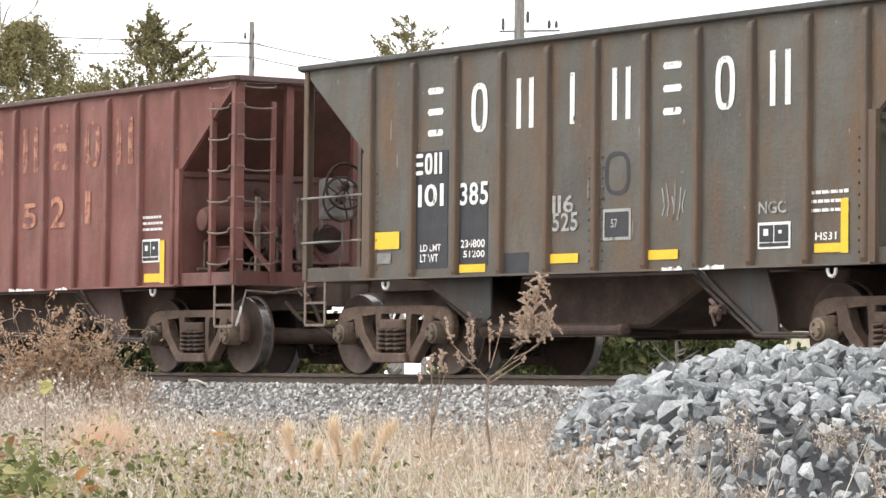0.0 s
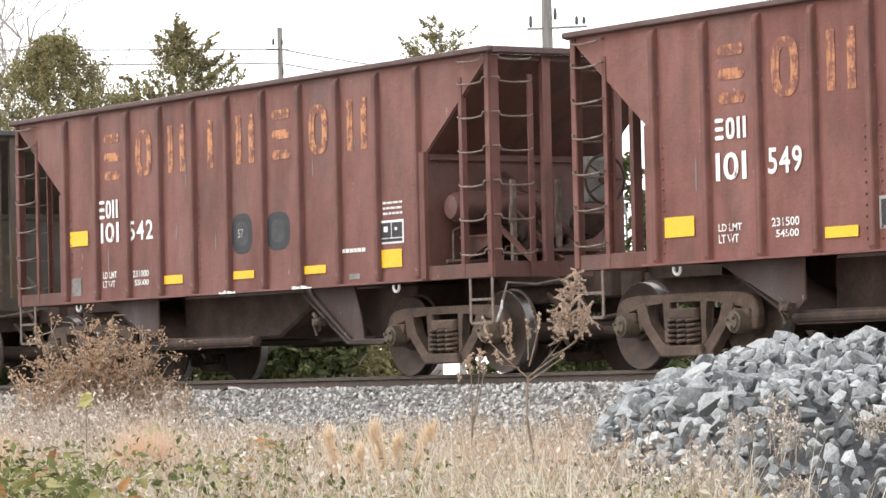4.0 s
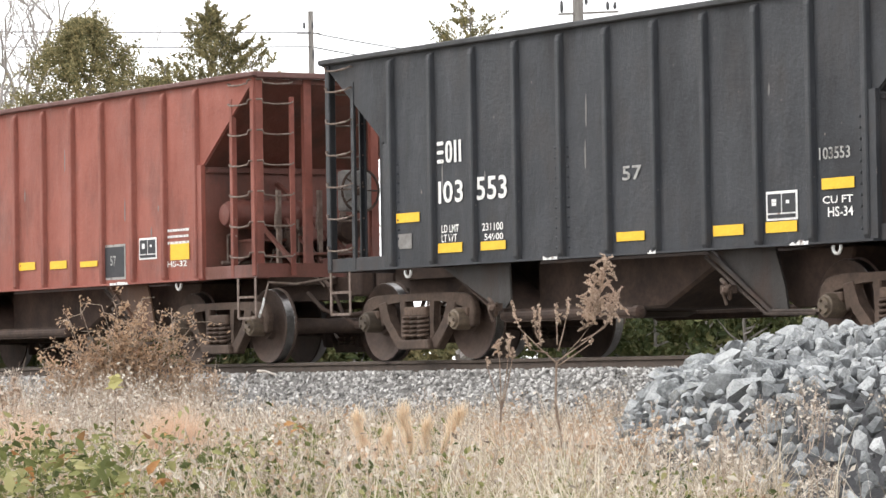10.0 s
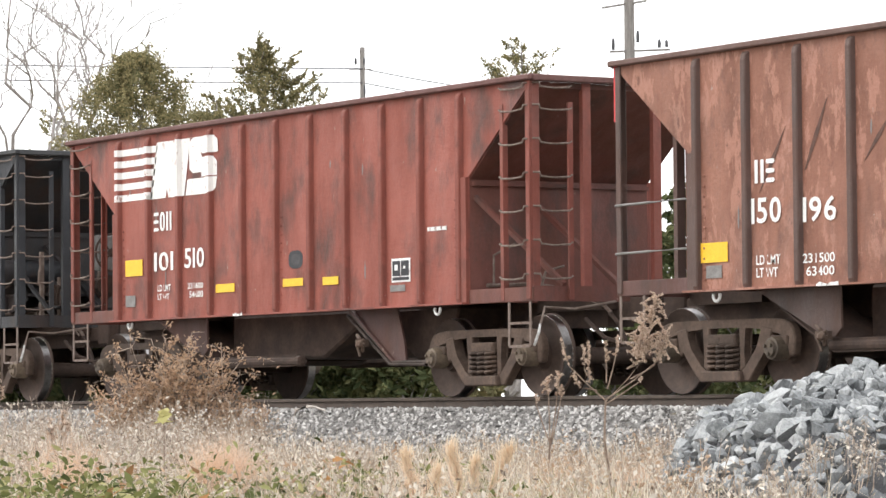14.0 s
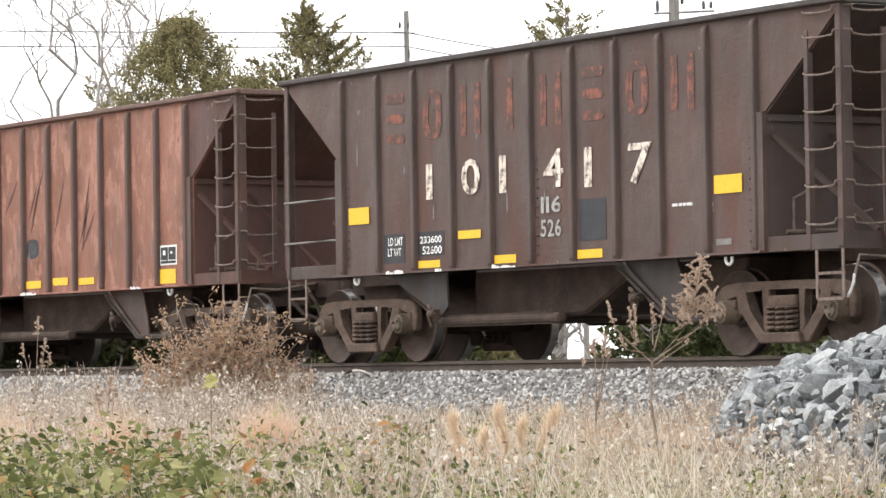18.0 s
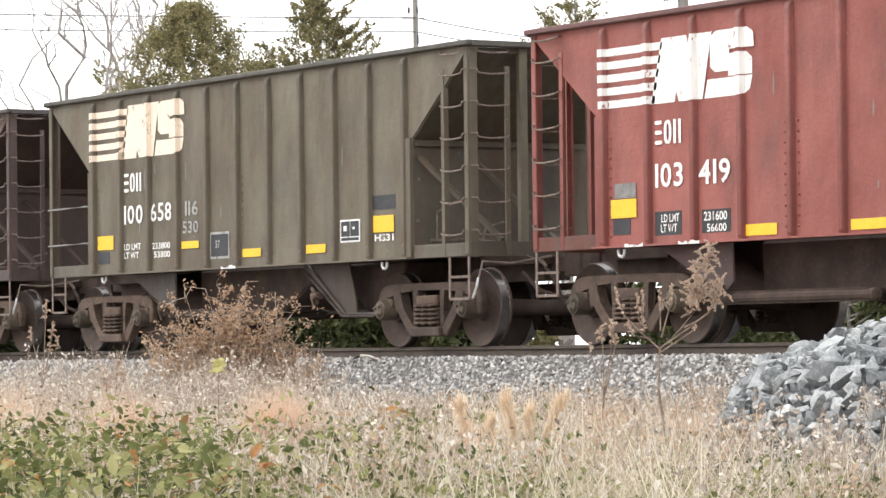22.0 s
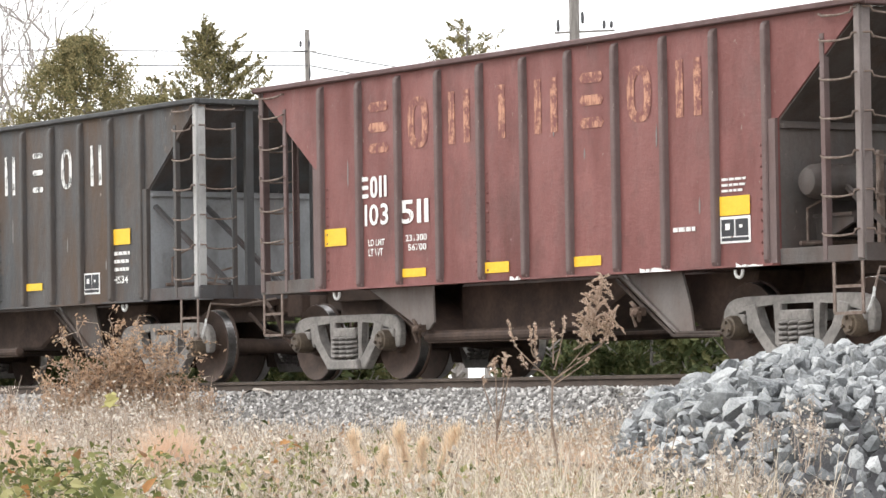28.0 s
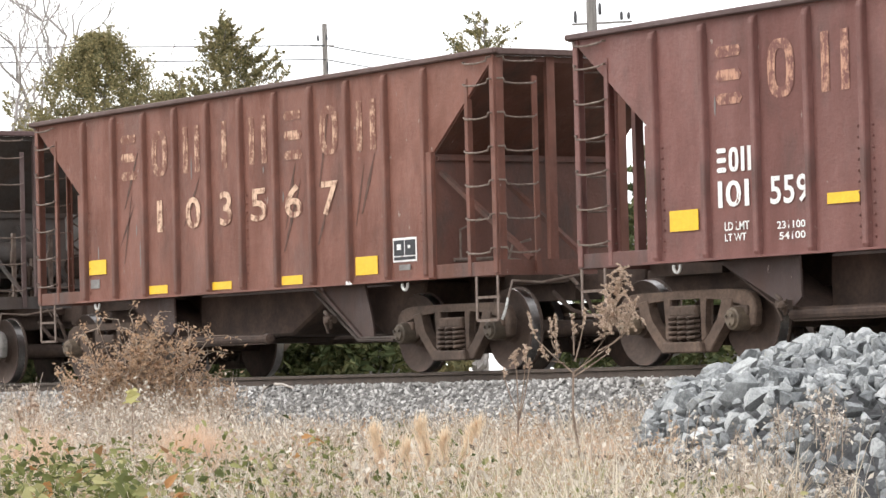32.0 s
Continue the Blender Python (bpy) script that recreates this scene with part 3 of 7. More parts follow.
def build_track():
    for s in (-1, 1):
        bm = bmesh.new()
        prism(bm, ((-0.075, -0.17), (0.075, -0.17), (0.075, -0.155), (0.012, -0.135), (0.010, -0.045), (0.036, -0.035), (0.036, -0.003), (-0.036, -0.003), (-0.036, -0.035), (-0.010, -0.045), (-0.012, -0.135), (-0.075, -0.155)), -260, 150, "x")
        rail = tagged(new("rail", finish("rail", bm, M_rail)), "rust-brown steel rail spiked to wooden ties", "rail", kind="structure")
        rail.location = (0, TRACK_Y + s * 0.755, 0)
        bm = bmesh.new()
        prism(bm, ((-0.034, -0.003), (0.034, -0.003), (0.026, 0.0), (-0.026, 0.0)), -260, 150, "x")
        part("running_face", bm, M_railhead, rail, "rubbed steel running surface")
    bm = bmesh.new()
    box(bm, -0.11, 0.11, -1.3, 1.3, -0.33, -0.165)
    bevel(bm, 0.012)
    tie = finish("tie", bm, M_tie)
    bm = bmesh.new()
    box(bm, -0.09, 0.09, -0.17, 0.17, -0.168, -0.15)
    for x, y in ((-0.05, -0.095), (0.05, 0.095), (0.05, -0.095)):
        box(bm, x - 0.012, x + 0.012, y - 0.012, y + 0.02, -0.15, -0.125)
    tie_plate = finish("tie_plate", bm, M_rail)
    for k in range(-75, -20):
        t = tagged(new("tie", tie), "weathered wooden railway tie bedded in ballast", "railway tie", "ties under the rails")
        t.location = (k * 0.56 - 3 + random.uniform(-0.02, 0.02), TRACK_Y, random.uniform(-0.008, 0.0))
        for s in (-1, 1):
            part("tie_plate", tie_plate, M_rail, t, at=(0, s * 0.755, 0))


build_track()


def hull_stone(rng, n=13, flat=0.75):
    """An angular broken stone about one unit across: vertices and triangles."""
    bm = bmesh.new()
    wide, deep = rng.uniform(0.95, 1.3), rng.uniform(0.7, 1.0)
    for k in range(n):
        v = Vector((rng.gauss(0, 1), rng.gauss(0, 1), rng.gauss(0, 1)))
        # between a ball and a block, so that the faces are broad and the corners sharp
        v = v / (0.55 * v.length + 0.45 * max(abs(v.x), abs(v.y), abs(v.z)) * 1.35) * rng.uniform(0.40, 0.52)
        bm.verts.new((v.x * wide, v.y * deep, v.z * flat))
    r = bmesh.ops.convex_hull(bm, input=list(bm.verts))
    bmesh.ops.delete(bm, geom=[v for v in bm.verts if not v.link_faces], context="VERTS")
    bmesh.ops.triangulate(bm, faces=bm.faces)
    bm.verts.index_update()
    out = np.array([v.co[:] for v in bm.verts]), [[v.index for v in f.verts] for f in bm.faces]
    bm.free()
    return out


rng = random.Random(5)
STONES = [hull_stone(rng, 9) for k in range(16)]


def scatter(name, places, sizes, material, lib, seed):
    """Many small stones joined in one mesh."""
    r = np.random.RandomState(seed)
    verts, faces, base = [], [], 0
    pick = r.randint(0, len(lib), len(places))
    for p, s, k in zip(places, sizes, pick):
        v, f = lib[k]
        rot = np.array(Euler(r.uniform(0, 6.28, 3)).to_matrix())
        w = (v * s) @ rot.T + p
        verts += w.tolist()
        faces += [[i + base for i in tri] for tri in f]
        base += len(v)
    return mesh_from(name, verts, faces, material)


def build_ballast():
    r = np.random.RandomState(3)
    ys = [18.9, 19.2, 19.6, 20.0, 20.3, 20.55, 21.0, 22.2, 23.4, 23.8, 24.4, 25.0, 25.7]
    xs = [-260, -120] + [-80 + 0.5 * k for k in range(130)] + [20, 150]
    verts = [(x, y, ground_z(y) + 0.012 + 0.02 * noise.noise((x * 2.5, y * 2.5, 1))) for x in xs for y in ys]
    n = len(ys)
    faces = [(a * n + b, (a + 1) * n + b, (a + 1) * n + b + 1, a * n + b + 1) for a in range(len(xs) - 1) for b in range(n - 1)]
    tagged(new("ballast_bed", mesh_from("ballast_bed", verts, faces, M_bed)), kind="structure")
    places, sizes = [], []
    for x0, x1, n in ((-62, -45, 5500), (-45, -24, 20500)):
        for k in range(n):
            x, y = r.uniform(x0, x1), 18.95 + 2.4 * r.random_sample() ** 0.9
            s = r.uniform(0.042, 0.086)
            places.append((x, y, ground_z(y) + r.uniform(0.0, 0.03) + (r.uniform(0, 0.02) if y > 20.5 else 0)))
            sizes.append(s)
    for k in range(3500):
        y = r.choice((r.uniform(21.5, 22.9), r.uniform(23.0, 24.6)))
        places.append((r.uniform(-62, -22), y, -0.17 + r.uniform(-0.02, 0.01) if y < 23.8 else ground_z(y)))
        sizes.append(r.uniform(0.05, 0.09))
    # strays at the toe
    for k in range(1500):
        y = 18.95 - abs(r.normal(0, 0.8))
        places.append((r.uniform(-56, -24), y, ground_z(y) + 0.01))
        sizes.append(r.uniform(0.035, 0.08))
    tagged(new("ballast", scatter("ballast", places, sizes, M_ballast, STONES, 4)), "pale grey crushed stone ballast beside the rail", "ballast", kind="stuff")


M_bed = two_tone("ballast_bed", (0.11, 0.105, 0.10), (0.34, 0.325, 0.305), 22.0, 0.95, bumped=0.9, dist=0.03)
build_ballast()


# ---------------------------------------------------------------- the heap of quarry stones
PILE = spot(40.75, 25.4)


PILE_WAY = Vector((PILE.x, PILE.y, 0)).normalized()


def pile_h(x, y):
    """Height of the heap, drawn out along the way it was tipped."""
    v = Vector((x - PILE.x, y - PILE.y, 0))
    a, b = v.dot(PILE_WAY), v.dot(Vector((-PILE_WAY.y, PILE_WAY.x, 0)))
    d = math.hypot(a / (2.5 if a < 0 else 1.0), b)
    h = 0.97 - 0.32 * max(0.0, d - 0.95) - 1.0 * max(0.0, d - 2.02)
    return max(0.0, h) + 0.09 * noise.noise((x * 1.1, y * 1.1, 2.0)) * (d < 2.7)


def build_pile():
    heap = tagged(new("stone_heap"), "heap of broken blue-grey quarry stones on weedy ground", "stone heap")
    heap.location = PILE
    n, verts, faces = 36, [], []
    for a in range(n + 1):
        for b in range(n + 1):
            x, y = PILE.x - 4.5 + 12.0 * a / n, PILE.y - 7.5 + 12.0 * b / n
            verts.append((x - PILE.x, y - PILE.y, pile_h(x, y) - 0.13 + (ground_z(y) - PILE.z)))
    for a in range(n):
        for b in range(n):
            i = a * (n + 1) + b
            faces.append((i, i + n + 1, i + n + 2, i + 1))
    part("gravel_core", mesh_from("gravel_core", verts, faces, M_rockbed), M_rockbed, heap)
    rr = random.Random(8)
    rocks = []
    for k in range(22):
        v, f = hull_stone(rr, rr.choice((10, 12, 14)), rr.uniform(0.55, 0.9))
        rocks.append(mesh_from("stone", v.tolist(), f, M_rock))
    # the side towards the camera first, stone by stone
    towards = math.atan2(-PILE.y, -PILE.x)
    near, placed = 0, []
    tries = 0
    rest, rest_size = [], []
    while near < 2200 and tries < 110000:
        tries += 1
        a, d = towards + rr.uniform(-1.9, 1.9), (4.0 if near < 300 else 7.0) * math.sqrt(rr.random())
        x, y = PILE.x + d * math.cos(a), PILE.y + d * math.sin(a)
        z = pile_h(x, y)
        if z < 0.03:
            continue
        s = rr.uniform(0.17, 0.27) if rr.random() < 0.3 and near < 600 else rr.uniform(0.08, 0.155)
        if any((x - q[0]) ** 2 + (y - q[1]) ** 2 + (z - q[2]) ** 2 < (0.36 * (s + q[3])) ** 2 for q in placed):
            continue
        placed.append((x, y, z, s))
        near += 1
        if near > 300:
            rest.append((x - PILE.x, y - PILE.y, z + ground_z(y) - PILE.z))
            rest_size.append(s)
            continue
        part("stone", rocks[rr.randrange(22)], M_rock, heap, at=pose(x - PILE.x, y - PILE.y, z + 0.015 + ground_z(y) - PILE.z, rr.uniform(-40, 40), rr.uniform(-40, 40), rr.uniform(0, 360)) @ Matrix.Diagonal((s * 1.15, s, s, 1)))
    lib = [hull_stone(rr, 11, 0.75) for k in range(14)]
    tagged(part("stone_layer", scatter("stone_layer", rest, rest_size, M_rockrest, lib, 9), M_rockrest, heap), kind="stuff")
    places, sizes = [], []
    while len(places) < 3600:
        a, d = rr.uniform(0, 6.28), 6.5 * math.sqrt(rr.random())
        x, y = PILE.x + d * math.cos(a), PILE.y + d * math.sin(a)
        if pile_h(x, y) < 0.02 and rr.random() < 0.85:
            continue
        places.append((x - PILE.x, y - PILE.y, pile_h(x, y) - 0.07 + ground_z(y) - PILE.z))
        sizes.append(rr.uniform(0.05, 0.11))
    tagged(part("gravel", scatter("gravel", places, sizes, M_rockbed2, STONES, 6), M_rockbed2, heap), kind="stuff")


M_rockrest = stone_mat("quarry_rest", (0.075, 0.08, 0.084), (0.23, 0.24, 0.243), (0.50, 0.51, 0.505))
# small stones toned down: shade between the big ones is in the colour
M_rockbed2 = stone_mat("quarry_small_shaded", (0.06, 0.063, 0.066), (0.13, 0.135, 0.137), (0.27, 0.275, 0.275))
build_pile()

# ---------------------------------------------------------------- grasses and weeds
M_straw = leafy("straw", (0.36, 0.285, 0.195), (0.64, 0.55, 0.43), (0.16, 0.12, 0.08), through_light=0.3)
M_pale = leafy("pale_straw", (0.56, 0.47, 0.36), (0.76, 0.69, 0.57), through_light=0.3)
M_greyweed = leafy("grey_weed", (0.40, 0.34, 0.28), (0.79, 0.73, 0.64), (0.14, 0.105, 0.08), through_light=0.3)
M_greengrass = leafy("green_grass", (0.20, 0.22, 0.08), (0.32, 0.33, 0.15), (0.42, 0.38, 0.20), through_light=0.3)
M_bramble = leafy("bramble_leaf", (0.052, 0.066, 0.024), (0.185, 0.198, 0.070), (0.42, 0.39, 0.19), through_light=0.3)
M_orange = leafy("autumn_leaf", (0.34, 0.15, 0.06), (0.48, 0.27, 0.11), (0.22, 0.12, 0.06), through_light=0.3)
M_yellowleaf = leafy("yellow_leaf", (0.40, 0.38, 0.15), (0.46, 0.42, 0.18), through_light=0.35)
M_plume = leafy("fluffy_plume", (0.74, 0.60, 0.43), (0.86, 0.75, 0.60), (0.60, 0.44, 0.30), through_light=0.45)
M_seed = leafy("dry_flower_heads", (0.50, 0.375, 0.285), (0.73, 0.60, 0.49), (0.31, 0.22, 0.16), through_light=0.35)
M_stem = two_tone("dry_stem", (0.17, 0.115, 0.085), (0.38, 0.29, 0.22), 14.0, 0.85)
M_shrub = leafy("brown_dry_leaf", (0.42, 0.28, 0.18), (0.62, 0.45, 0.31), (0.22, 0.14, 0.09), through_light=0.3)
M_twig = two_tone("twig_brown", (0.30, 0.225, 0.17), (0.58, 0.48, 0.39), 16.0, 0.85)


def ribbon_mesh(name, base, height, width, material, seed, lean=0.45, curl=0.5):
    """Grass blades: bent ribbons of three pieces, joined; the far ones are coarser."""
    width = width * np.clip(np.hypot(base[:, 0], base[:, 1]) / 16, 0.9, 2.2)
    r = np.random.RandomState(seed)
    n = len(base)
    az, face = r.uniform(0, 2 * np.pi, n), r.uniform(0, 2 * np.pi, n)
    ln, cu = np.abs(r.normal(0, lean, n)), r.uniform(0, curl, n)
    rows = []
    for k, f in enumerate((0.0, 0.4, 0.75, 1.0)):
        out = np.sin(ln) * f + cu * f * f * 0.6
        up = np.cos(ln) * f * (1 - 0.35 * cu * f)
        c = base + np.stack([np.cos(az) * out * height, np.sin(az) * out * height, up * height], 1)
        w = width * (1 - f * 0.85) * 0.5
        side = np.stack([np.cos(face) * w, np.sin(face) * w, 0 * w], 1)
        rows += [c - side, c + side]
    v = np.stack(rows, 1).reshape(-1, 3)
    b = np.arange(n)[:, None] * 8
    f = np.stack([b + np.array([2 * k, 2 * k + 1, 2 * k + 3, 2 * k + 2]) for k in range(3)], 1).reshape(-1, 4)
    return mesh_from(name, v.tolist(), f.tolist(), material)


def leaf_cloud(centers, size, seed, stretch=1.6, flat=0.0):
    """Folded diamond leaves at the given places: vertices and faces."""
    r = np.random.RandomState(seed)
    n = len(centers)
    u = r.normal(0, 1, (n, 3))
    u[:, 2] *= 1 - flat
    u /= np.linalg.norm(u, axis=1)[:, None]
    w = np.cross(u, r.normal(0, 1, (n, 3)) * (1, 1, 1 - flat) + (0, 0, flat * 3))
    w /= np.linalg.norm(w, axis=1)[:, None] + 1e-9
    nn = np.cross(u, w)
    s = size * r.uniform(0.6, 1.3, n)[:, None]
    a, b = centers - u * s * stretch * 0.5, centers + u * s * stretch * 0.5
    c, d = centers + w * s * 0.5 + nn * s * 0.18, centers - w * s * 0.5 + nn * s * 0.18
    v = np.stack([a, c, b, d], 1).reshape(-1, 3)
    i = np.arange(n)[:, None] * 4
    f = np.concatenate([i + np.array([0, 1, 2]), i + np.array([0, 2, 3])], 1).reshape(-1, 3)
    return v, f


def cloud_mesh(name, centers, size, material, seed, stretch=1.6, flat=0.0):
    v, f = leaf_cloud(np.asarray(centers, float), size, seed, stretch, flat)
    return mesh_from(name, v.tolist(), f.tolist(), material)


def ovate_leaves(name, centers, size, material, seed, droop=0.35):
    """Pointed oval leaves, folded along the midrib and bent down at the tip."""
    r = np.random.RandomState(seed)
    c = np.asarray(centers, float)
    n = len(c)
    u = r.normal(0, 1, (n, 3)) * (1, 1, 0.55)
    u /= np.linalg.norm(u, axis=1)[:, None]
    w = np.cross(u, r.normal(0, 0.75, (n, 3)) + (0, 0, 1))
    w /= np.linalg.norm(w, axis=1)[:, None] + 1e-9
    nn = np.cross(w, u)
    s = size * r.uniform(0.5, 1.3, n)[:, None]
    bend = r.uniform(0.0, droop, n)[:, None]

    def at(a, b, h):
        return c + (u * a + w * b + nn * (h - bend * (a + 0.5) ** 2)) * s
    rows = [at(-0.7, 0, 0), at(-0.25, 0.38, 0.10), at(0.25, 0.30, 0.09), at(0.75, 0, 0), at(0.25, -0.30, 0.09), at(-0.25, -0.38, 0.10), at(-0.2, 0, 0), at(0.28, 0, 0)]
    v = np.stack(rows, 1).reshape(-1, 3)
    tri = np.array([(0, 1, 6), (1, 2, 7), (1, 7, 6), (2, 3, 7), (3, 4, 7), (4, 5, 6), (4, 6, 7), (5, 0, 6)])
    f = (np.arange(n)[:, None, None] * 8 + tri).reshape(-1, 3)
    return mesh_from(name, v.tolist(), f.tolist(), material)


def sow(n, b0, b1, d0, d1, seed, keep=None):
    """Random places over the verge, between bearings and distances, before the ballast's toe."""
    r = np.random.RandomState(seed)
    out = []
    while len(out) < n:
        b, d = r.uniform(b0, b1), math.sqrt(r.uniform(d0 * d0, d1 * d1))
        p = spot(b, d)
        if p.y > 19.3 or pile_h(p.x, p.y) > 0.12:
            continue
        # the ground before the heap is trodden bare
        if b > 37.4 and d < 24 and r.random() < min(0.93, (b - 37.4) * 0.9):
            continue
        if keep and r.random() > keep(b, d, p):
            continue
        out.append(p)
    return np.array([p[:] for p in out])


def build_grass():
    r = np.random.RandomState(11)

    def clump(b, d, p):
        return 0.15 + max(0.0, 0.5 + 1.2 * noise.noise((p.x * 0.8, p.y * 0.8, 5.0)))

    def left_tall(b, d, p):
        return clump(b, d, p) * (1.0 if b < 29 else 0.5)
    def tussocks(n, b0, b1, d0, d1, seed, blades, reach):
        cs = sow(n, b0, b1, d0, d1, seed, clump)
        q = np.random.RandomState(seed)
        k = q.randint(blades // 2, blades, n)
        base = np.repeat(cs, k, axis=0)
        base[:, :2] += q.normal(0, reach, (len(base), 2))
        tall = np.repeat(q.uniform(0.65, 1.25, n), k)
        return base, tall
    base = sow(9000, 23.5, 41.5, 12, 37, 21, clump)
    tagged(new("dry_grass", ribbon_mesh("dry_grass", base, r.uniform(0.10, 0.36, len(base)), r.uniform(0.004, 0.008, len(base)), M_straw, 22, 0.6, 0.8)), "matted straw-coloured dry grass on the verge", "grass", kind="stuff")
    base, tall = tussocks(560, 23.5, 41.5, 13, 36, 121, 44, 0.06)
    tagged(new("grass_tussocks", ribbon_mesh("grass_tussocks", base, tall * r.uniform(0.22, 0.46, len(base)), r.uniform(0.004, 0.008, len(base)), M_straw, 122, 0.38, 0.6)), "tufts of pale bunch grass", "grass", kind="stuff")
    base, tall = tussocks(380, 23.5, 41.5, 13, 37, 123, 40, 0.08)
    tagged(new("grey_weeds", ribbon_mesh("grey_weeds", base, tall * r.uniform(0.2, 0.45, len(base)), r.uniform(0.003, 0.007, len(base)), M_greyweed, 24, 0.55, 0.9)), "grey-beige tangled dead weeds", "weeds", kind="stuff")
    base, tall = tussocks(230, 23.5, 35.0, 12, 22, 125, 40, 0.07)
    tagged(new("green_grass", ribbon_mesh("green_grass", base, tall * r.uniform(0.18, 0.42, len(base)), r.uniform(0.004, 0.009, len(base)), M_greengrass, 26, 0.45, 0.7)), "dull green grass among the dry weeds", "grass", kind="stuff")
    base = sow(2300, 23.5, 30.5, 26, 42, 27, left_tall)
    tagged(new("tall_weeds", ribbon_mesh("tall_weeds", base, r.uniform(0.25, 0.7, len(base)), r.uniform(0.003, 0.007, len(base)), M_greyweed, 28, 0.35, 0.6)), "tall pale dead weeds by the ballast", "weeds", kind="stuff")
    # single pale stalks that stand over the rest
    base = sow(2600, 23.5, 41.5, 12.5, 36, 131, clump)
    tagged(new("pale_stalks", ribbon_mesh("pale_stalks", base, r.uniform(0.3, 0.66, len(base)), r.uniform(0.006, 0.012, len(base)), M_pale, 132, 0.5, 0.8)), "pale broken straw stalks", "grass", kind="stuff")
    # crumbs of dry leaf and seed among the stems
    base = sow(6500, 23.5, 41.5, 13, 38, 29, clump)
    base[:, 2] += r.uniform(0.02, 0.40, len(base)) * np.interp(base[:, 1], (5, 16, 19), (1.0, 0.9, 0.4))
    tagged(new("weed_chaff", cloud_mesh("weed_chaff", base, 0.024, M_greyweed, 30, 2.0)), "dry seed heads and leaf crumbs in the weeds", "weeds", kind="stuff")


def build_brambles():
    r = np.random.RandomState(31)

    def patch(b, d, p):
        return max(0.02, 0.22 + 1.4 * noise.noise((p.x * 1.3, p.y * 1.3, 9.0)) + 0.20 * (28.5 - b))
    q = np.random.RandomState(330)

    def sprays(n, b0, b1, d0, d1, seed, leaves, low, high, reach):
        cs = sow(n, b0, b1, d0, d1, seed, patch)
        cs[:, 2] += q.uniform(low, high, n)
        base = np.repeat(cs, leaves, axis=0)
        return base + q.normal(0, 1, (len(base), 3)) * (reach, reach, reach * 0.7)
    for k, (n, b0, b1, d0, d1, size) in enumerate(((330, 23.0, 28.8, 12.3, 18.0, 0.040), (300, 23.0, 33.0, 13.0, 20.5, 0.028), (110, 23.0, 28.4, 12.3, 16.5, 0.050))):
        base = sprays(n, b0, b1, d0, d1, 33 + k, 9, 0.06, 0.50, 0.10)
        tagged(new("bramble_leaves", ovate_leaves("bramble_leaves", base, size, M_bramble, 34 + k)), "green bramble leaves sprawling over dry grass", "brambles", kind="stuff")
    base = sprays(90, 31.0, 38.0, 12.5, 17.5, 37, 9, 0.1, 0.3, 0.07)
    tagged(new("low_green_leaves", ovate_leaves("low_green_leaves", base, 0.026, M_bramble, 36)), "low green weed leaves in the grass", "weeds", kind="stuff")
    base = sprays(26, 23.5, 31.5, 12.5, 18, 38, 4, 0.26, 0.54, 0.05)
    tagged(new("autumn_leaves", ovate_leaves("autumn_leaves", base, 0.042, M_orange, 38, 0.6)), "orange-brown autumn leaves on the brambles", "leaves", kind="stuff")
    base = sow(1900, 23.0, 36, 12.2, 18.5, 139, lambda b, d, p: 0.6 if b < 28.2 else 1.0)
    tagged(new("near_straw", ribbon_mesh("near_straw", base, r.uniform(0.35, 0.68, len(base)), r.uniform(0.004, 0.008, len(base)), M_pale, 140, 0.65, 1.0)), "long bent straw over the brambles", "grass", kind="stuff")
    base = sow(1300, 23.5, 31, 12, 19, 39, patch)
    tagged(new("bramble_canes", ribbon_mesh("bramble_canes", base, r.uniform(0.3, 0.62, len(base)), r.uniform(0.004, 0.006, len(base)), M_twig, 40, 0.7, 1.0)), "thin brown bramble canes", "brambles", kind="stuff")


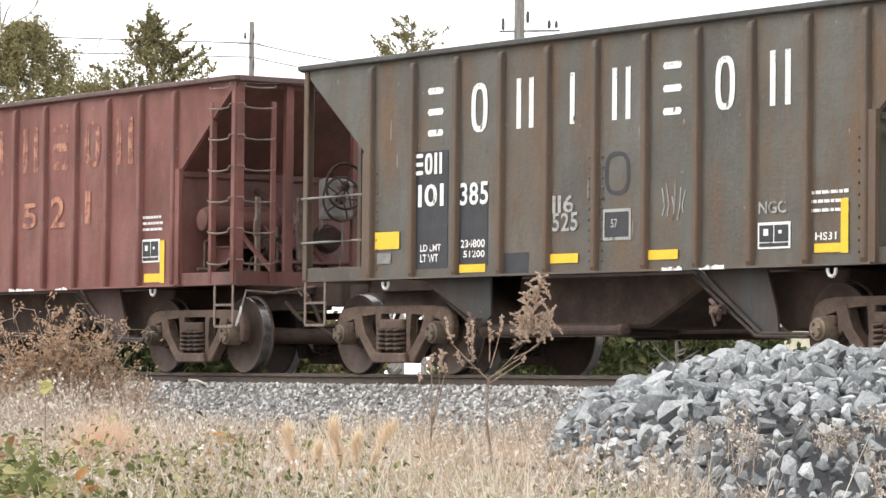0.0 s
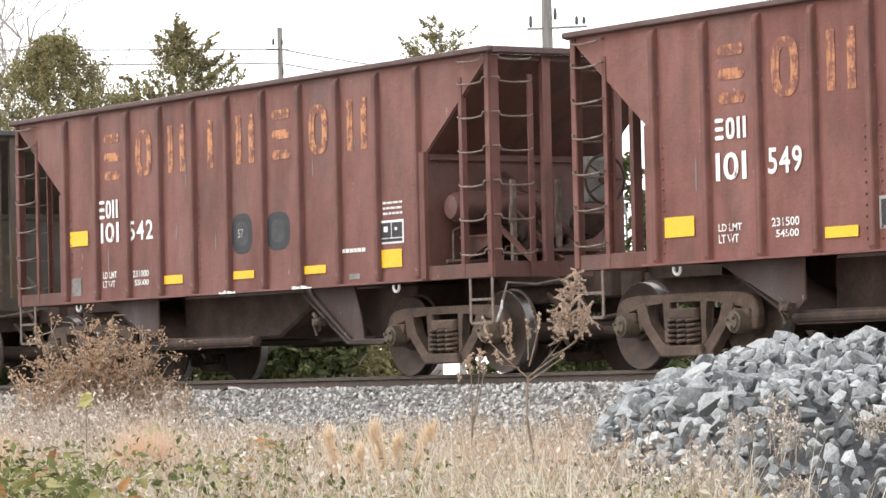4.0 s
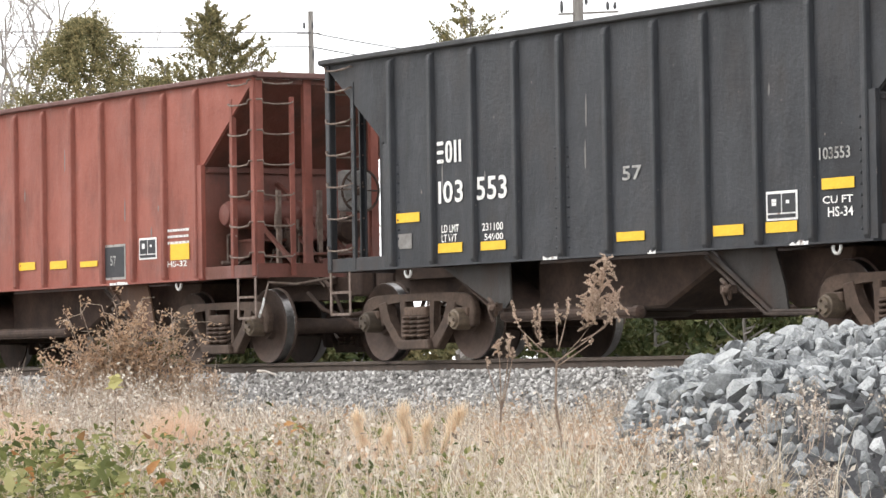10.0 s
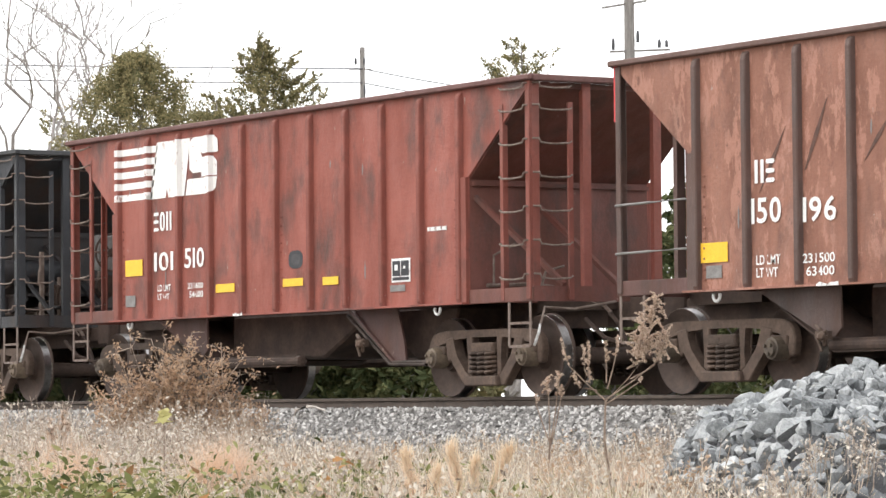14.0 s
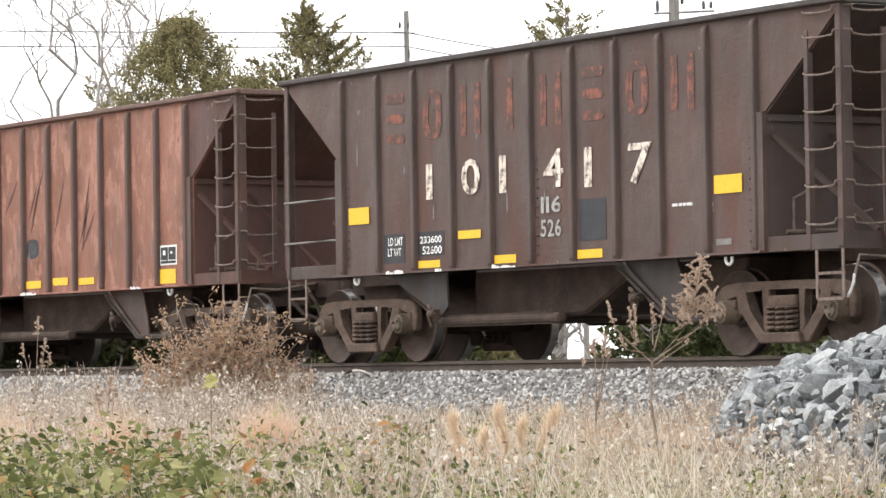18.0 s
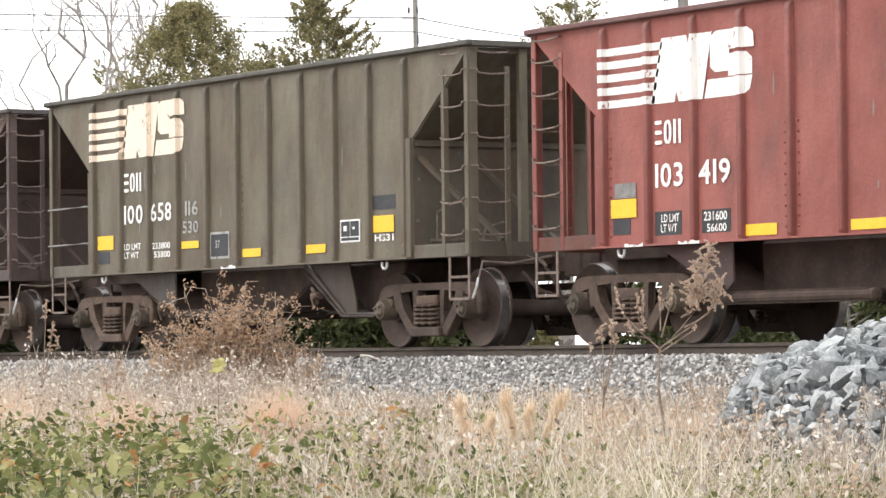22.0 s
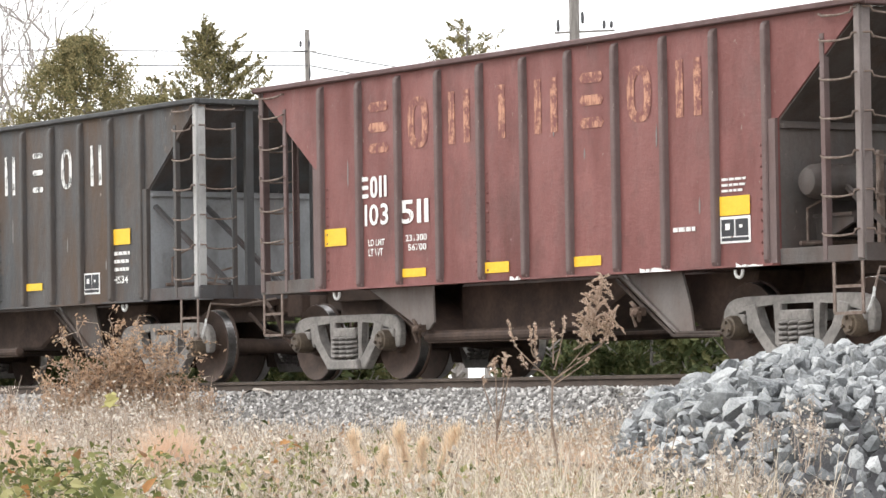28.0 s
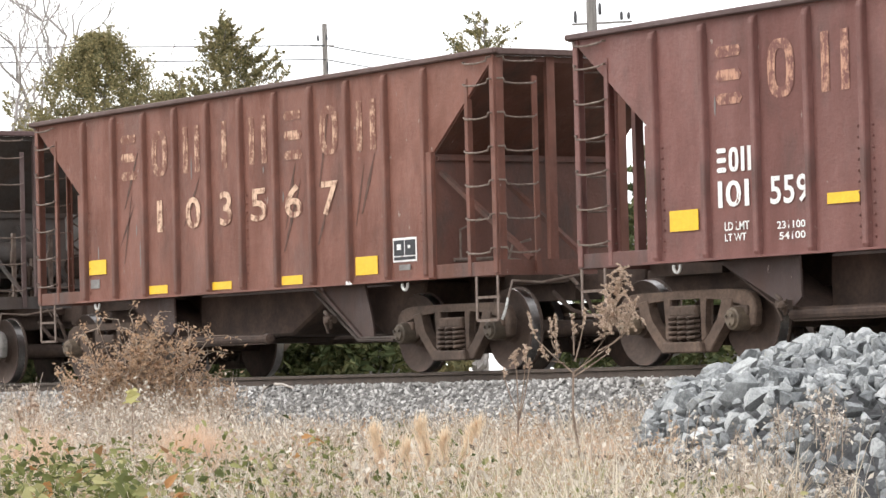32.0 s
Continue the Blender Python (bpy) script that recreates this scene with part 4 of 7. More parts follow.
def weed_stands():
    """Stands of dead weeds: branching stems with crumbs of leaf on them."""
    def stand(name, label, n, b0, b1, d0, d1, seed, h0, h1, leaf_material, leaf, stem_material, keep=None, cs=None):
        cs = sow(n, b0, b1, d0, d1, seed, keep) if cs is None else cs
        q = np.random.RandomState(seed)
        k = q.randint(5, 11, n)
        base = np.repeat(cs, k, axis=0)
        base[:, :2] += q.normal(0, 0.05, (len(base), 2))
        h = np.repeat(q.uniform(h0, h1, n), k) * q.uniform(0.6, 1.0, len(base))
        way = q.normal(0, 0.28, (len(base), 2))
        m = len(base)
        at = q.uniform(0.35, 1.0, (m, 9))
        pts = np.repeat(base[:, None, :], 9, axis=1)
        pts[:, :, :2] += way[:, None, :] * (at * h[:, None])[:, :, None]
        pts[:, :, 2] += at * h[:, None]
        pts = pts.reshape(-1, 3)
        tips = pts + q.normal(0, 1, pts.shape) * (0.035, 0.035, 0.025)
        # side twigs and the main stems as thin ribbons
        v, f = [], []
        lo = np.concatenate([base, pts])
        hi = np.concatenate([base + np.concatenate([way * h[:, None], h[:, None]], 1), tips])
        w = np.concatenate([np.full(m, 0.0042), np.full(len(pts), 0.0022)])
        az = q.uniform(0, 6.283, len(lo))
        side = np.stack([np.cos(az) * w, np.sin(az) * w, 0 * w], 1)
        v = np.stack([lo - side, lo + side, hi + side * 0.5, hi - side * 0.5], 1).reshape(-1, 3)
        f = np.arange(len(lo))[:, None] * 4 + np.array([0, 1, 2, 3])
        tagged(new(name + "_stems", mesh_from(name + "_stems", v.tolist(), f.tolist(), stem_material)), "thin stems of " + label, "weeds", kind="stuff")
        tagged(new(name + "_leaves", cloud_mesh(name + "_leaves", tips, leaf, leaf_material, seed, 1.8)), label, "weeds", kind="stuff")

    def patchy(b, d, p):
        return max(0.03, 0.35 + 1.5 * noise.noise((p.x * 0.9, p.y * 0.9, 15.0)))
    stand("dead_weed", "grey-beige dead weeds with crumpled leaves", 330, 23.5, 40.0, 16, 34, 401, 0.30, 0.62, M_greyweed, 0.020, M_twig, patchy)
    stand("brown_weed", "brown dead weeds in tangled stands", 210, 23.5, 39.0, 15, 33, 402, 0.26, 0.58, M_shrub, 0.020, M_twig, patchy)
    stand("tall_weed", "tall dead weeds beside the ballast", 270, 23.5, 29.2, 24, 41, 403, 0.4, 0.95, M_greyweed, 0.02, M_twig)
    stand("green_weed", "olive green weeds in the dry grass", 140, 23.5, 33.0, 13, 23, 404, 0.25, 0.55, M_bramble, 0.026, M_twig, patchy)
    # a few dead weeds that grow out of the heap
    q = np.random.RandomState(411)
    spots = []
    while len(spots) < 22:
        p = spot(q.uniform(37.4, 41.4), q.uniform(18.0, 24.0))
        h = pile_h(p.x, p.y)
        if 0.03 < h < 0.62:
            spots.append((p.x, p.y, p.z + h - 0.04))
    stand("heap_weed", "dead weeds growing through the stones", 22, 0, 0, 0, 0, 412, 0.14, 0.34, M_greyweed, 0.016, M_twig, cs=np.array(spots))
    stand("low_weed", "low green weeds by the heap", 60, 32.0, 38.0, 12.5, 17.5, 405, 0.15, 0.32, M_bramble, 0.016, M_twig, patchy)


build_grass()
weed_stands()
build_brambles()


def fingers(rr, axis, n, reach, fat):
    """Curled, fuzzy flower branchlets along an axis of points: stems' lines and places of the florets."""
    lines, pts = [], []
    for c in range(n):
        f = (c + rr.random()) / n
        k = min(len(axis) - 2, int(f * (len(axis) - 1)))
        root = axis[k].lerp(axis[k + 1], f * (len(axis) - 1) - k)
        az = rr.uniform(0, 6.283)
        length = reach * (1.0 - 0.72 * f) * rr.uniform(0.55, 1.15) * (1 - max(0.0, 0.18 - f) * 3)
        out = Vector((math.cos(az), math.sin(az), 0))
        line = [root + out * length * g + Vector((0, 0, length * (1.25 * g - (0.55 + 0.5 * (c % 3)) * g * g))) for g in (0, 0.3, 0.6, 0.85, 1.0)]
        lines.append(line)
        for a, b in zip(line, line[1:]):
            for m in range(max(3, int((b - a).length * 800))):
                p = a.lerp(b, rr.random())
                pts.append(p + Vector((rr.gauss(0, fat), rr.gauss(0, fat), rr.gauss(0, fat))))
    for k in range(30 if n < 12 else 60):
        p = axis[-1].lerp(axis[-2], rr.random() * 0.9)
        pts.append(p + Vector((rr.gauss(0, fat), rr.gauss(0, fat), rr.gauss(0, fat))))
    return lines, pts


def goldenrod(label, bearing, d, top, fork_at, spikes, seed):
    """A dead tall flower stalk: stem, side branches that spread from the fork, and a head of curled branchlets on each.
    spikes: how far the tip stands aside, its height as a share of the plant's, the head's length, how many branchlets, their reach."""
    rr = random.Random(seed)
    base = spot(bearing, d)
    base.z -= 0.02
    plant = tagged(new("dead_goldenrod"), label, "weed plant")
    plant.location = base
    h = EYE_Z + top * d - base.z
    # the way that runs across the line of sight
    across = Vector((math.sin(radians(bearing)), math.cos(radians(bearing)), 0))
    fork = across * 0.01 + Vector((0, 0, h * fork_at))
    bm = bmesh.new()
    tube(bm, (across * 0.05, across * 0.04 + Vector((0, 0, h * fork_at * 0.35)), across * 0.0 + Vector((0, 0, h * fork_at * 0.7)), fork), 0.0085, 6, 0.0065)
    part("stem", bm, M_stem, plant)
    for k, (side, up, long, n, reach, *node) in enumerate(spikes):
        tip = across * side + Vector((rr.uniform(-0.04, 0.04), rr.uniform(-0.04, 0.04), h * up))
        start = fork + (across * node[0] + Vector((0, 0, node[1])) if node else Vector((0, 0, -h * rr.uniform(0.0, 0.06))))
        lean = (tip - start).normalized() * 0.6 + Vector((0, 0, 0.75))
        head = tip - lean.normalized() * long
        low = start.lerp(head, 0.5) + across * (side * 0.05) + Vector((0, 0, 0.005))
        bm = bmesh.new()
        tube(bm, (start, low, head, head.lerp(tip, 0.5), tip), 0.0052, 5, 0.002)
        lines, pts = fingers(rr, [head, head.lerp(tip, 0.5) + across * rr.uniform(-0.012, 0.012), tip], n, reach, 0.0036)
        for line in lines:
            tube(bm, line, 0.0016, 3, 0.001)
        branch = part("branch", bm, M_stem, plant)
        tagged(part("flower_spray", cloud_mesh("flower_spray", [p[:] for p in pts], 0.0078, M_seed, seed + k, 1.8), M_seed, branch, "dry buff flower spray"), kind="stuff")
    return plant


goldenrod("tall dead goldenrod with buff curled flower sprays", 34.60, 22.0, 0.0293, 0.57,
          ((0.33, 1.0, 0.40, 46, 0.16), (0.40, 0.86, 0.20, 16, 0.12), (0.25, 0.88, 0.22, 16, 0.11, 0.13, 0.18), (0.38, 0.80, 0.14, 10, 0.09, 0.15, 0.12), (0.20, 0.80, 0.14, 9, 0.08, 0.13, 0.18),
           (0.08, 0.835, 0.13, 9, 0.05, 0.01, 0.06), (0.02, 0.81, 0.14, 8, 0.035, 0.005, 0.10), (-0.06, 0.81, 0.16, 9, 0.035, -0.10, 0.13), (-0.145, 0.80, 0.13, 9, 0.03, -0.11, 0.14), (-0.24, 0.82, 0.17, 9, 0.035), (-0.19, 0.68, 0.10, 7, 0.04, -0.05, 0.05), (-0.10, 0.70, 0.10, 6, 0.03, -0.09, 0.10), (0.24, 0.66, 0.03, 2, 0.02)), 51)
goldenrod("small dead goldenrod leaning over the ballast", 33.72, 24.0, 0.0088, 0.55, ((0.08, 0.99, 0.12, 10, 0.07), (0.0, 0.96, 0.12, 10, 0.07), (0.12, 0.90, 0.08, 7, 0.05), (-0.08, 0.84, 0.06, 4, 0.04)), 52)
goldenrod("dead goldenrod with a one-sided spray", 24.90, 33.0, 0.0161, 0.45, ((0.01, 0.99, 0.20, 12, 0.07), (0.10, 0.84, 0.16, 10, 0.06), (0.14, 0.74, 0.12, 8, 0.05), (-0.06, 0.80, 0.12, 8, 0.05), (0.05, 0.70, 0.10, 6, 0.05)), 53)
goldenrod("short dead weed stalk with hooked tip", 29.2, 30.0, -0.0004, 0.6, ((0.04, 1.0, 0.10, 6, 0.05), (-0.04, 0.9, 0.06, 4, 0.04)), 54)
goldenrod("short dead weed stalk with pale spray", 26.0, 26.0, -0.0012, 0.55, ((0.02, 1.0, 0.15, 12, 0.08), (-0.09, 0.93, 0.15, 12, 0.08), (0.1, 0.9, 0.12, 10, 0.07), (-0.03, 0.85, 0.1, 8, 0.06)), 55)


def plume_grass(label, bearing, d, top, lean, width, seed):
    """One stalk of beard grass with a feathered, nodding plume."""
    base = spot(bearing, d)
    thing = tagged(new("plume_grass"), label, "beard grass", "fluffy grass plumes")
    thing.location = base
    h = EYE_Z + top * d - base.z
    across = Vector((math.sin(radians(bearing)), math.cos(radians(bearing)), 0))
    tip = across * lean + Vector((0, 0, h))
    mid = across * lean * 0.25 + Vector((0, 0, h * 0.6))
    bm = bmesh.new()
    tube(bm, (Vector(), mid, tip), 0.004, 5, 0.002)
    part("stalk", bm, M_straw, thing)
    n = 650
    r = np.random.RandomState(seed)
    f = r.uniform(0, 1, n)
    low = tip - (tip - mid).normalized() * 0.24
    q = np.array([low.lerp(tip, float(x))[:] for x in f])
    q += r.normal(0, 1, (n, 3)) * (width * (0.12 + 0.88 * f * np.sqrt(np.clip(1.15 - f, 0, 1))) * 0.42)[:, None]
    plume = ribbon_mesh("plume", q, r.uniform(0.04, 0.085, n), np.full(n, 0.0048), M_plume, seed, 0.25, 0.8)
    tagged(part("plume", plume, M_plume, thing, "fluffy tan seed plume"), kind="stuff")


def fuzzy_tuft(label, bearing, d, top, spread, seed, n=900):
    """A bunch of hair-fine reddish-tan grass."""
    base = spot(bearing, d)
    h = EYE_Z + top * d - base.z
    r = np.random.RandomState(seed)
    q = np.zeros((n, 3))
    q[:, :2] = r.normal(0, spread, (n, 2))
    q[:, 2] = r.uniform(0, 0.35, n) * h
    tuft = tagged(new("fuzzy_tuft", ribbon_mesh("fuzzy_tuft", q, (h - q[:, 2]) * r.uniform(0.5, 1.0, n), np.full(n, 0.003), M_tuft, seed, 0.25, 0.7)), label, "grass tuft", "fuzzy grass tufts", "stuff")
    tuft.location = base


M_tuft = leafy("reddish_tuft", (0.66, 0.46, 0.33), (0.80, 0.62, 0.47), (0.50, 0.33, 0.23), through_light=0.45)
for k, (b, d, top, lean, w) in enumerate(((32.34, 19.0, -0.0125, -0.05, 0.075), (32.50, 19.3, -0.0160, 0.03, 0.06), (32.66, 19.2, -0.0130, 0.16, 0.075), (31.62, 20.0, -0.0140, -0.06, 0.08), (31.80, 19.6, -0.0185, 0.07, 0.08))):
    plume_grass("fluffy tan plume of beard grass", b, d, top, lean, w, 70 + k)
for k, (b, d, top, sp) in enumerate(((28.58, 20.5, -0.0058, 0.048), (31.75, 20.0, -0.0140, 0.10), (33.9, 24.0, -0.0125, 0.16), (35.2, 23.0, -0.0125, 0.10), (26.15, 21.5, -0.0040, 0.10), (24.4, 24.0, -0.0030, 0.10))):
    fuzzy_tuft("fuzzy tuft of reddish-tan fine grass", b, d, top, sp, 90 + k, 3000 if k == 0 else 1100)


def dry_shrub():
    """The round brown shrub at the ballast's toe."""
    rr = random.Random(61)
    d = 40.0
    shrub = tagged(new("dry_shrub"), "tangled brown dead shrub with curled leaves beside the ballast", "shrub")
    shrub.location = spot(27.85, d)
    across = Vector((math.sin(radians(27.85)), math.cos(radians(27.85)), 0))
    pts = []
    for k in range(58):
        bm = bmesh.new()
        side = rr.uniform(-1, 1)
        hgt = (1.50 if -0.45 < side < 0.15 or 0.45 < side < 0.75 else 1.0) * rr.uniform(0.6, 1.05) * (1 - 0.35 * abs(side) ** 3)
        p0 = across * side * 0.3 + Vector((0, rr.uniform(-0.2, 0.2), 0))
        p3 = across * side * 0.86 + Vector((rr.uniform(-0.15, 0.15), rr.uniform(-0.35, 0.35), hgt))
        p1, p2 = p0.lerp(p3, 0.35) + Vector((rr.uniform(-0.1, 0.1), 0, 0.2)), p0.lerp(p3, 0.7) + across * rr.uniform(-0.15, 0.15)
        tube(bm, (p0, p1, p2, p3, p3 + across * rr.gauss(0, 0.12) + Vector((0, 0, rr.uniform(-0.12, 0.06)))), 0.009, 4, 0.003)
        bushy = rr.random() < 0.62
        for j in range(24 if bushy else 8):
            q = p1.lerp(p2, rr.random()) if rr.random() < 0.45 else p2.lerp(p3, rr.random())
            e = q + Vector((rr.gauss(0, 0.13), rr.gauss(0, 0.13), rr.gauss(0.06, 0.10)))
            m = q.lerp(e, 0.5) + Vector((rr.gauss(0, 0.03), rr.gauss(0, 0.03), 0.03))
            tube(bm, (q, m, e), 0.0045, 3, 0.002)
            for i in range(9):
                c = m.lerp(e, rr.random())
                pts.append(c + Vector((rr.gauss(0, 0.03), rr.gauss(0, 0.03), rr.gauss(0, 0.03))))
        part("cane", bm, M_twig, shrub)
    low = [across * rr.uniform(-1.0, 1.0) + Vector((rr.gauss(0, 0.15), rr.gauss(0, 0.2), abs(rr.gauss(0.25, 0.2)))) for k in range(500)]
    part("dead_leaves", cloud_mesh("dead_leaves", [p[:] for p in pts + low], 0.023, M_shrub, 62, 2.1), M_shrub, shrub, "curled brown dead leaves")


dry_shrub()
# a yellow leaf on a stalk, and a pale stick on the ballast
bm = bmesh.new()
y0 = spot(27.66, 25)
tube(bm, ((0, 0, 0), (0.01, 0, 0.5), (0.0, 0, 0.80)), 0.004, 5)
stalk = tagged(new("yellow_leaved_stalk", finish("yellow_leaved_stalk", bm, M_stem)), "thin stalk with hanging yellow leaves", "weed plant")
stalk.location = y0
part("yellow_leaf", cloud_mesh("yellow_leaf", [(0, 0.0, 0.76), (0.02, 0, 0.72), (-0.02, 0.01, 0.68)], 0.10, M_yellowleaf, 3, 1.7), M_yellowleaf, stalk)
bm = bmesh.new()
tube(bm, ((-0.30, 0, 0.0), (-0.1, 0.02, 0.04), (0.12, 0.0, 0.035), (0.3, 0.03, -0.01)), 0.022, 6, 0.012)
stick = tagged(new("fallen_stick", finish("fallen_stick", bm, two_tone("bleached_wood", (0.42, 0.37, 0.32), (0.6, 0.55, 0.5), 9.0), True)), "bleached stick lying on the ballast", "stick")
stick.location = spot(29.96, 41.0, -0.13)

# ---------------------------------------------------------------- trees and shrubs behind the track
M_bark = two_tone("bark_grey", (0.20, 0.18, 0.165), (0.33, 0.31, 0.29), 5.0, 0.9)
M_grey_bark = two_tone("pale_grey_bark", (0.34, 0.31, 0.29), (0.50, 0.47, 0.45), 5.0, 0.9)
M_cedar = leafy("cedar_green", (0.115, 0.115, 0.058), (0.27, 0.245, 0.125), (0.44, 0.36, 0.19), through_light=0.4)
M_shrubgreen = leafy("shrub_green", (0.050, 0.068, 0.028), (0.105, 0.122, 0.05), (0.19, 0.185, 0.085), through_light=0.2)


def evergreen(label, base, height, crown, seed, limbs=70, leaf=0.15, per=13, spread=0.2, bare_top=0.0, name="cedar_tree", leaf_mat=None, lift=0.5, fill=0, ragged=0.2):
    """Tapered trunk, limbs, and sprays of small leaves along each limb. crown: (height share, reach) from low to high."""
    rr = random.Random(seed)
    q = np.random.RandomState(seed)
    tree = tagged(new(name), label, "tree")
    tree.location = base
    hs, rs = [c[0] for c in crown], [c[1] for c in crown]
    bends = [Vector((rr.gauss(0, 0.08), rr.gauss(0, 0.08), 0)) * k for k in range(6)]
    pts = [Vector((0, 0, height * k / 5)) + bends[k] * 0.4 for k in range(6)]
    bm = bmesh.new()
    tube(bm, pts, height * 0.012 + 0.03 if name == "cedar_tree" else 0.03, 8, 0.015)
    wood = bmesh.new()
    centers = []
    for k in range(limbs):
        f = hs[0] + (0.985 - hs[0]) * (k + rr.random()) / limbs
        reach = float(np.interp(f, hs, rs)) * rr.uniform(0.55, 1.0)
        j = min(4, int(f * 5))
        p0 = pts[j].lerp(pts[j + 1], f * 5 - j)
        az = rr.uniform(0, 6.283)
        rise = rr.uniform(0.2, 1.0) * reach * lift * 2
        p2 = p0 + Vector((math.cos(az) * reach, math.sin(az) * reach, rise))
        p1 = p0.lerp(p2, 0.5) + Vector((0, 0, -0.10 * reach))
        tube(wood, (p0, p1, p2), 0.022, 4, 0.006)
        if f > 1 - bare_top and rr.random() < 0.5:
            continue
        for c in range(max(2, int(reach * 5))):
            g = rr.uniform(0.3, 1.08)
            b = p1.lerp(p2, (g - 0.5) * 2) if g > 0.5 else p0.lerp(p1, g * 2)
            # a spray that points up and outwards
            way = Vector((math.cos(az) + rr.gauss(0, 0.5), math.sin(az) + rr.gauss(0, 0.5), rr.uniform(0.3, 1.4))).normalized()
            along = q.uniform(0, spread * 3.0, per)
            off = q.normal(0, 1, (per, 3)) * (spread * 0.45 * (1.1 - along / (spread * 3.4)))[:, None]
            centers.append(np.array(b[:]) + off + along[:, None] * np.array(way[:]))
    for k in range(fill):
        # fluffy clumps through the crown's upper part
        f = 1 - 0.5 * rr.random() ** 1.3
        az = rr.uniform(0, 6.283)
        lump = 1 + ragged * noise.noise((3 * math.cos(az), 3 * math.sin(az), f * 14 + seed))
        reach = float(np.interp(f, hs, rs)) * lump * math.sqrt(rr.uniform(0.05, 1))
        c = np.array((math.cos(az) * reach, math.sin(az) * reach, height * f - 0.42))
        size = min(1.0, reach * 1.3 + 0.30)
        along = q.uniform(0, 0.42 * size, 36)
        way = np.array((math.cos(az) * 0.6 + rr.gauss(0, 0.3), math.sin(az) * 0.6 + rr.gauss(0, 0.3), rr.uniform(0.2, 1.0)))
        centers.append(c + along[:, None] * way + q.normal(0, 0.085 * size, (36, 3)))
    part("trunk", bm, M_bark, tree)
    tagged(part("limb_crown", wood, M_bark, tree), kind="stuff")
    part("crown", cloud_mesh("crown", np.concatenate(centers), leaf, leaf_mat or M_cedar, seed, 2.0), leaf_mat or M_cedar, tree)
    return tree


def far_top(bearing, d, el):
    p = spot(bearing, d, -0.6)
    return p, EYE_Z + el * d + 0.6


p, h = far_top(27.25, 105, 0.0995)
evergreen("broad olive-green cedar with a rounded crown", p, h, ((0.25, 2.2), (0.6, 2.5), (0.75, 2.2), (0.88, 1.35), (0.96, 0.6), (1.0, 0.2)), 101, 110, 0.05, 20, 0.15, lift=0.2, fill=1150, ragged=0.45)
p, h = far_top(29.26, 112, 0.1022)
evergreen("slim pointed cedar with ragged branches", p, h, ((0.3, 2.3), (0.72, 2.0), (0.80, 1.7), (0.86, 1.2), (0.91, 0.68), (0.96, 0.20), (1.0, 0.0)), 102, 190, 0.05, 34, 0.10, 0.03, lift=0.35, fill=420, ragged=1.3)
p, h = far_top(30.05, 115, 0.0905)
evergreen("small thin-topped cedar beside the pole", p, h, ((0.3, 1.0), (0.8, 0.8), (0.95, 0.3), (1.0, 0.1)), 103, 44, 0.065, 12, 0.11, 0.3)
p, h = far_top(33.22, 100, 0.0995)
evergreen("ragged cedar top showing its twigs", p, h, ((0.3, 1.9), (0.85, 1.2), (0.93, 0.75), (0.97, 0.42), (1.0, 0.12)), 104, 120, 0.045, 32, 0.10, 0.08, fill=110, ragged=1.2)
p, h = far_top(28.4, 108, 0.083)
evergreen("low cedar behind the others", p, h, ((0.3, 1.8), (0.75, 1.5), (0.95, 0.7), (1.0, 0.2)), 105, 60, 0.055, 20, 0.16, lift=0.3, fill=300, ragged=0.5)
p, h = far_top(25.9, 125, 0.080)
evergreen("low cedar at the wood's edge", p, h, ((0.3, 1.5), (0.75, 1.3), (0.95, 0.6), (1.0, 0.2)), 106, 60, 0.055, 30, 0.16, lift=0.3)


def bare_tree(label, base, height, seed, trunk=0.16, lean=(0, 0), forks=3, levels=5):
    """A leafless tree: limbs that fork and thin out."""
    rr = random.Random(seed)
    tree = tagged(new("bare_tree"), label, "tree")
    tree.location = base
    bm, twigs = bmesh.new(), bmesh.new()

    def grow(p, way, length, r, level):
        end = p + way * length + Vector((rr.gauss(0, 0.08), rr.gauss(0, 0.08), 0)) * length
        line = [p] + [p.lerp(end, f) + Vector((rr.gauss(0, 0.055), rr.gauss(0, 0.055), rr.gauss(0, 0.03))) * length for f in (0.2, 0.4, 0.6, 0.8)] + [end]
        tube(bm if level < 2 else twigs, line, r, 6 if level < 2 else 4, r * 0.6)
        if level >= levels:
            return
        for k in range(rr.choice((2, 3, 3)) if level else forks):
            turn = Vector((rr.gauss(0, 0.5), rr.gauss(0, 0.5), rr.gauss(0.05, 0.2)))
            nxt = (way + turn + Vector((0, 0, 0.12))).normalized()
            grow(end if k == 0 else line[rr.choice((2, 3, 4, 4))], nxt, length * rr.uniform(0.55, 0.8), r * rr.uniform(0.48, 0.62), level + 1)
    grow(Vector(), Vector((lean[0], lean[1], 1)).normalized(), height * 0.33, trunk, 0)
    part("trunk", bm, M_grey_bark, tree)
    tagged(part("twig_crown", twigs, M_grey_bark, tree), kind="stuff")
    return tree


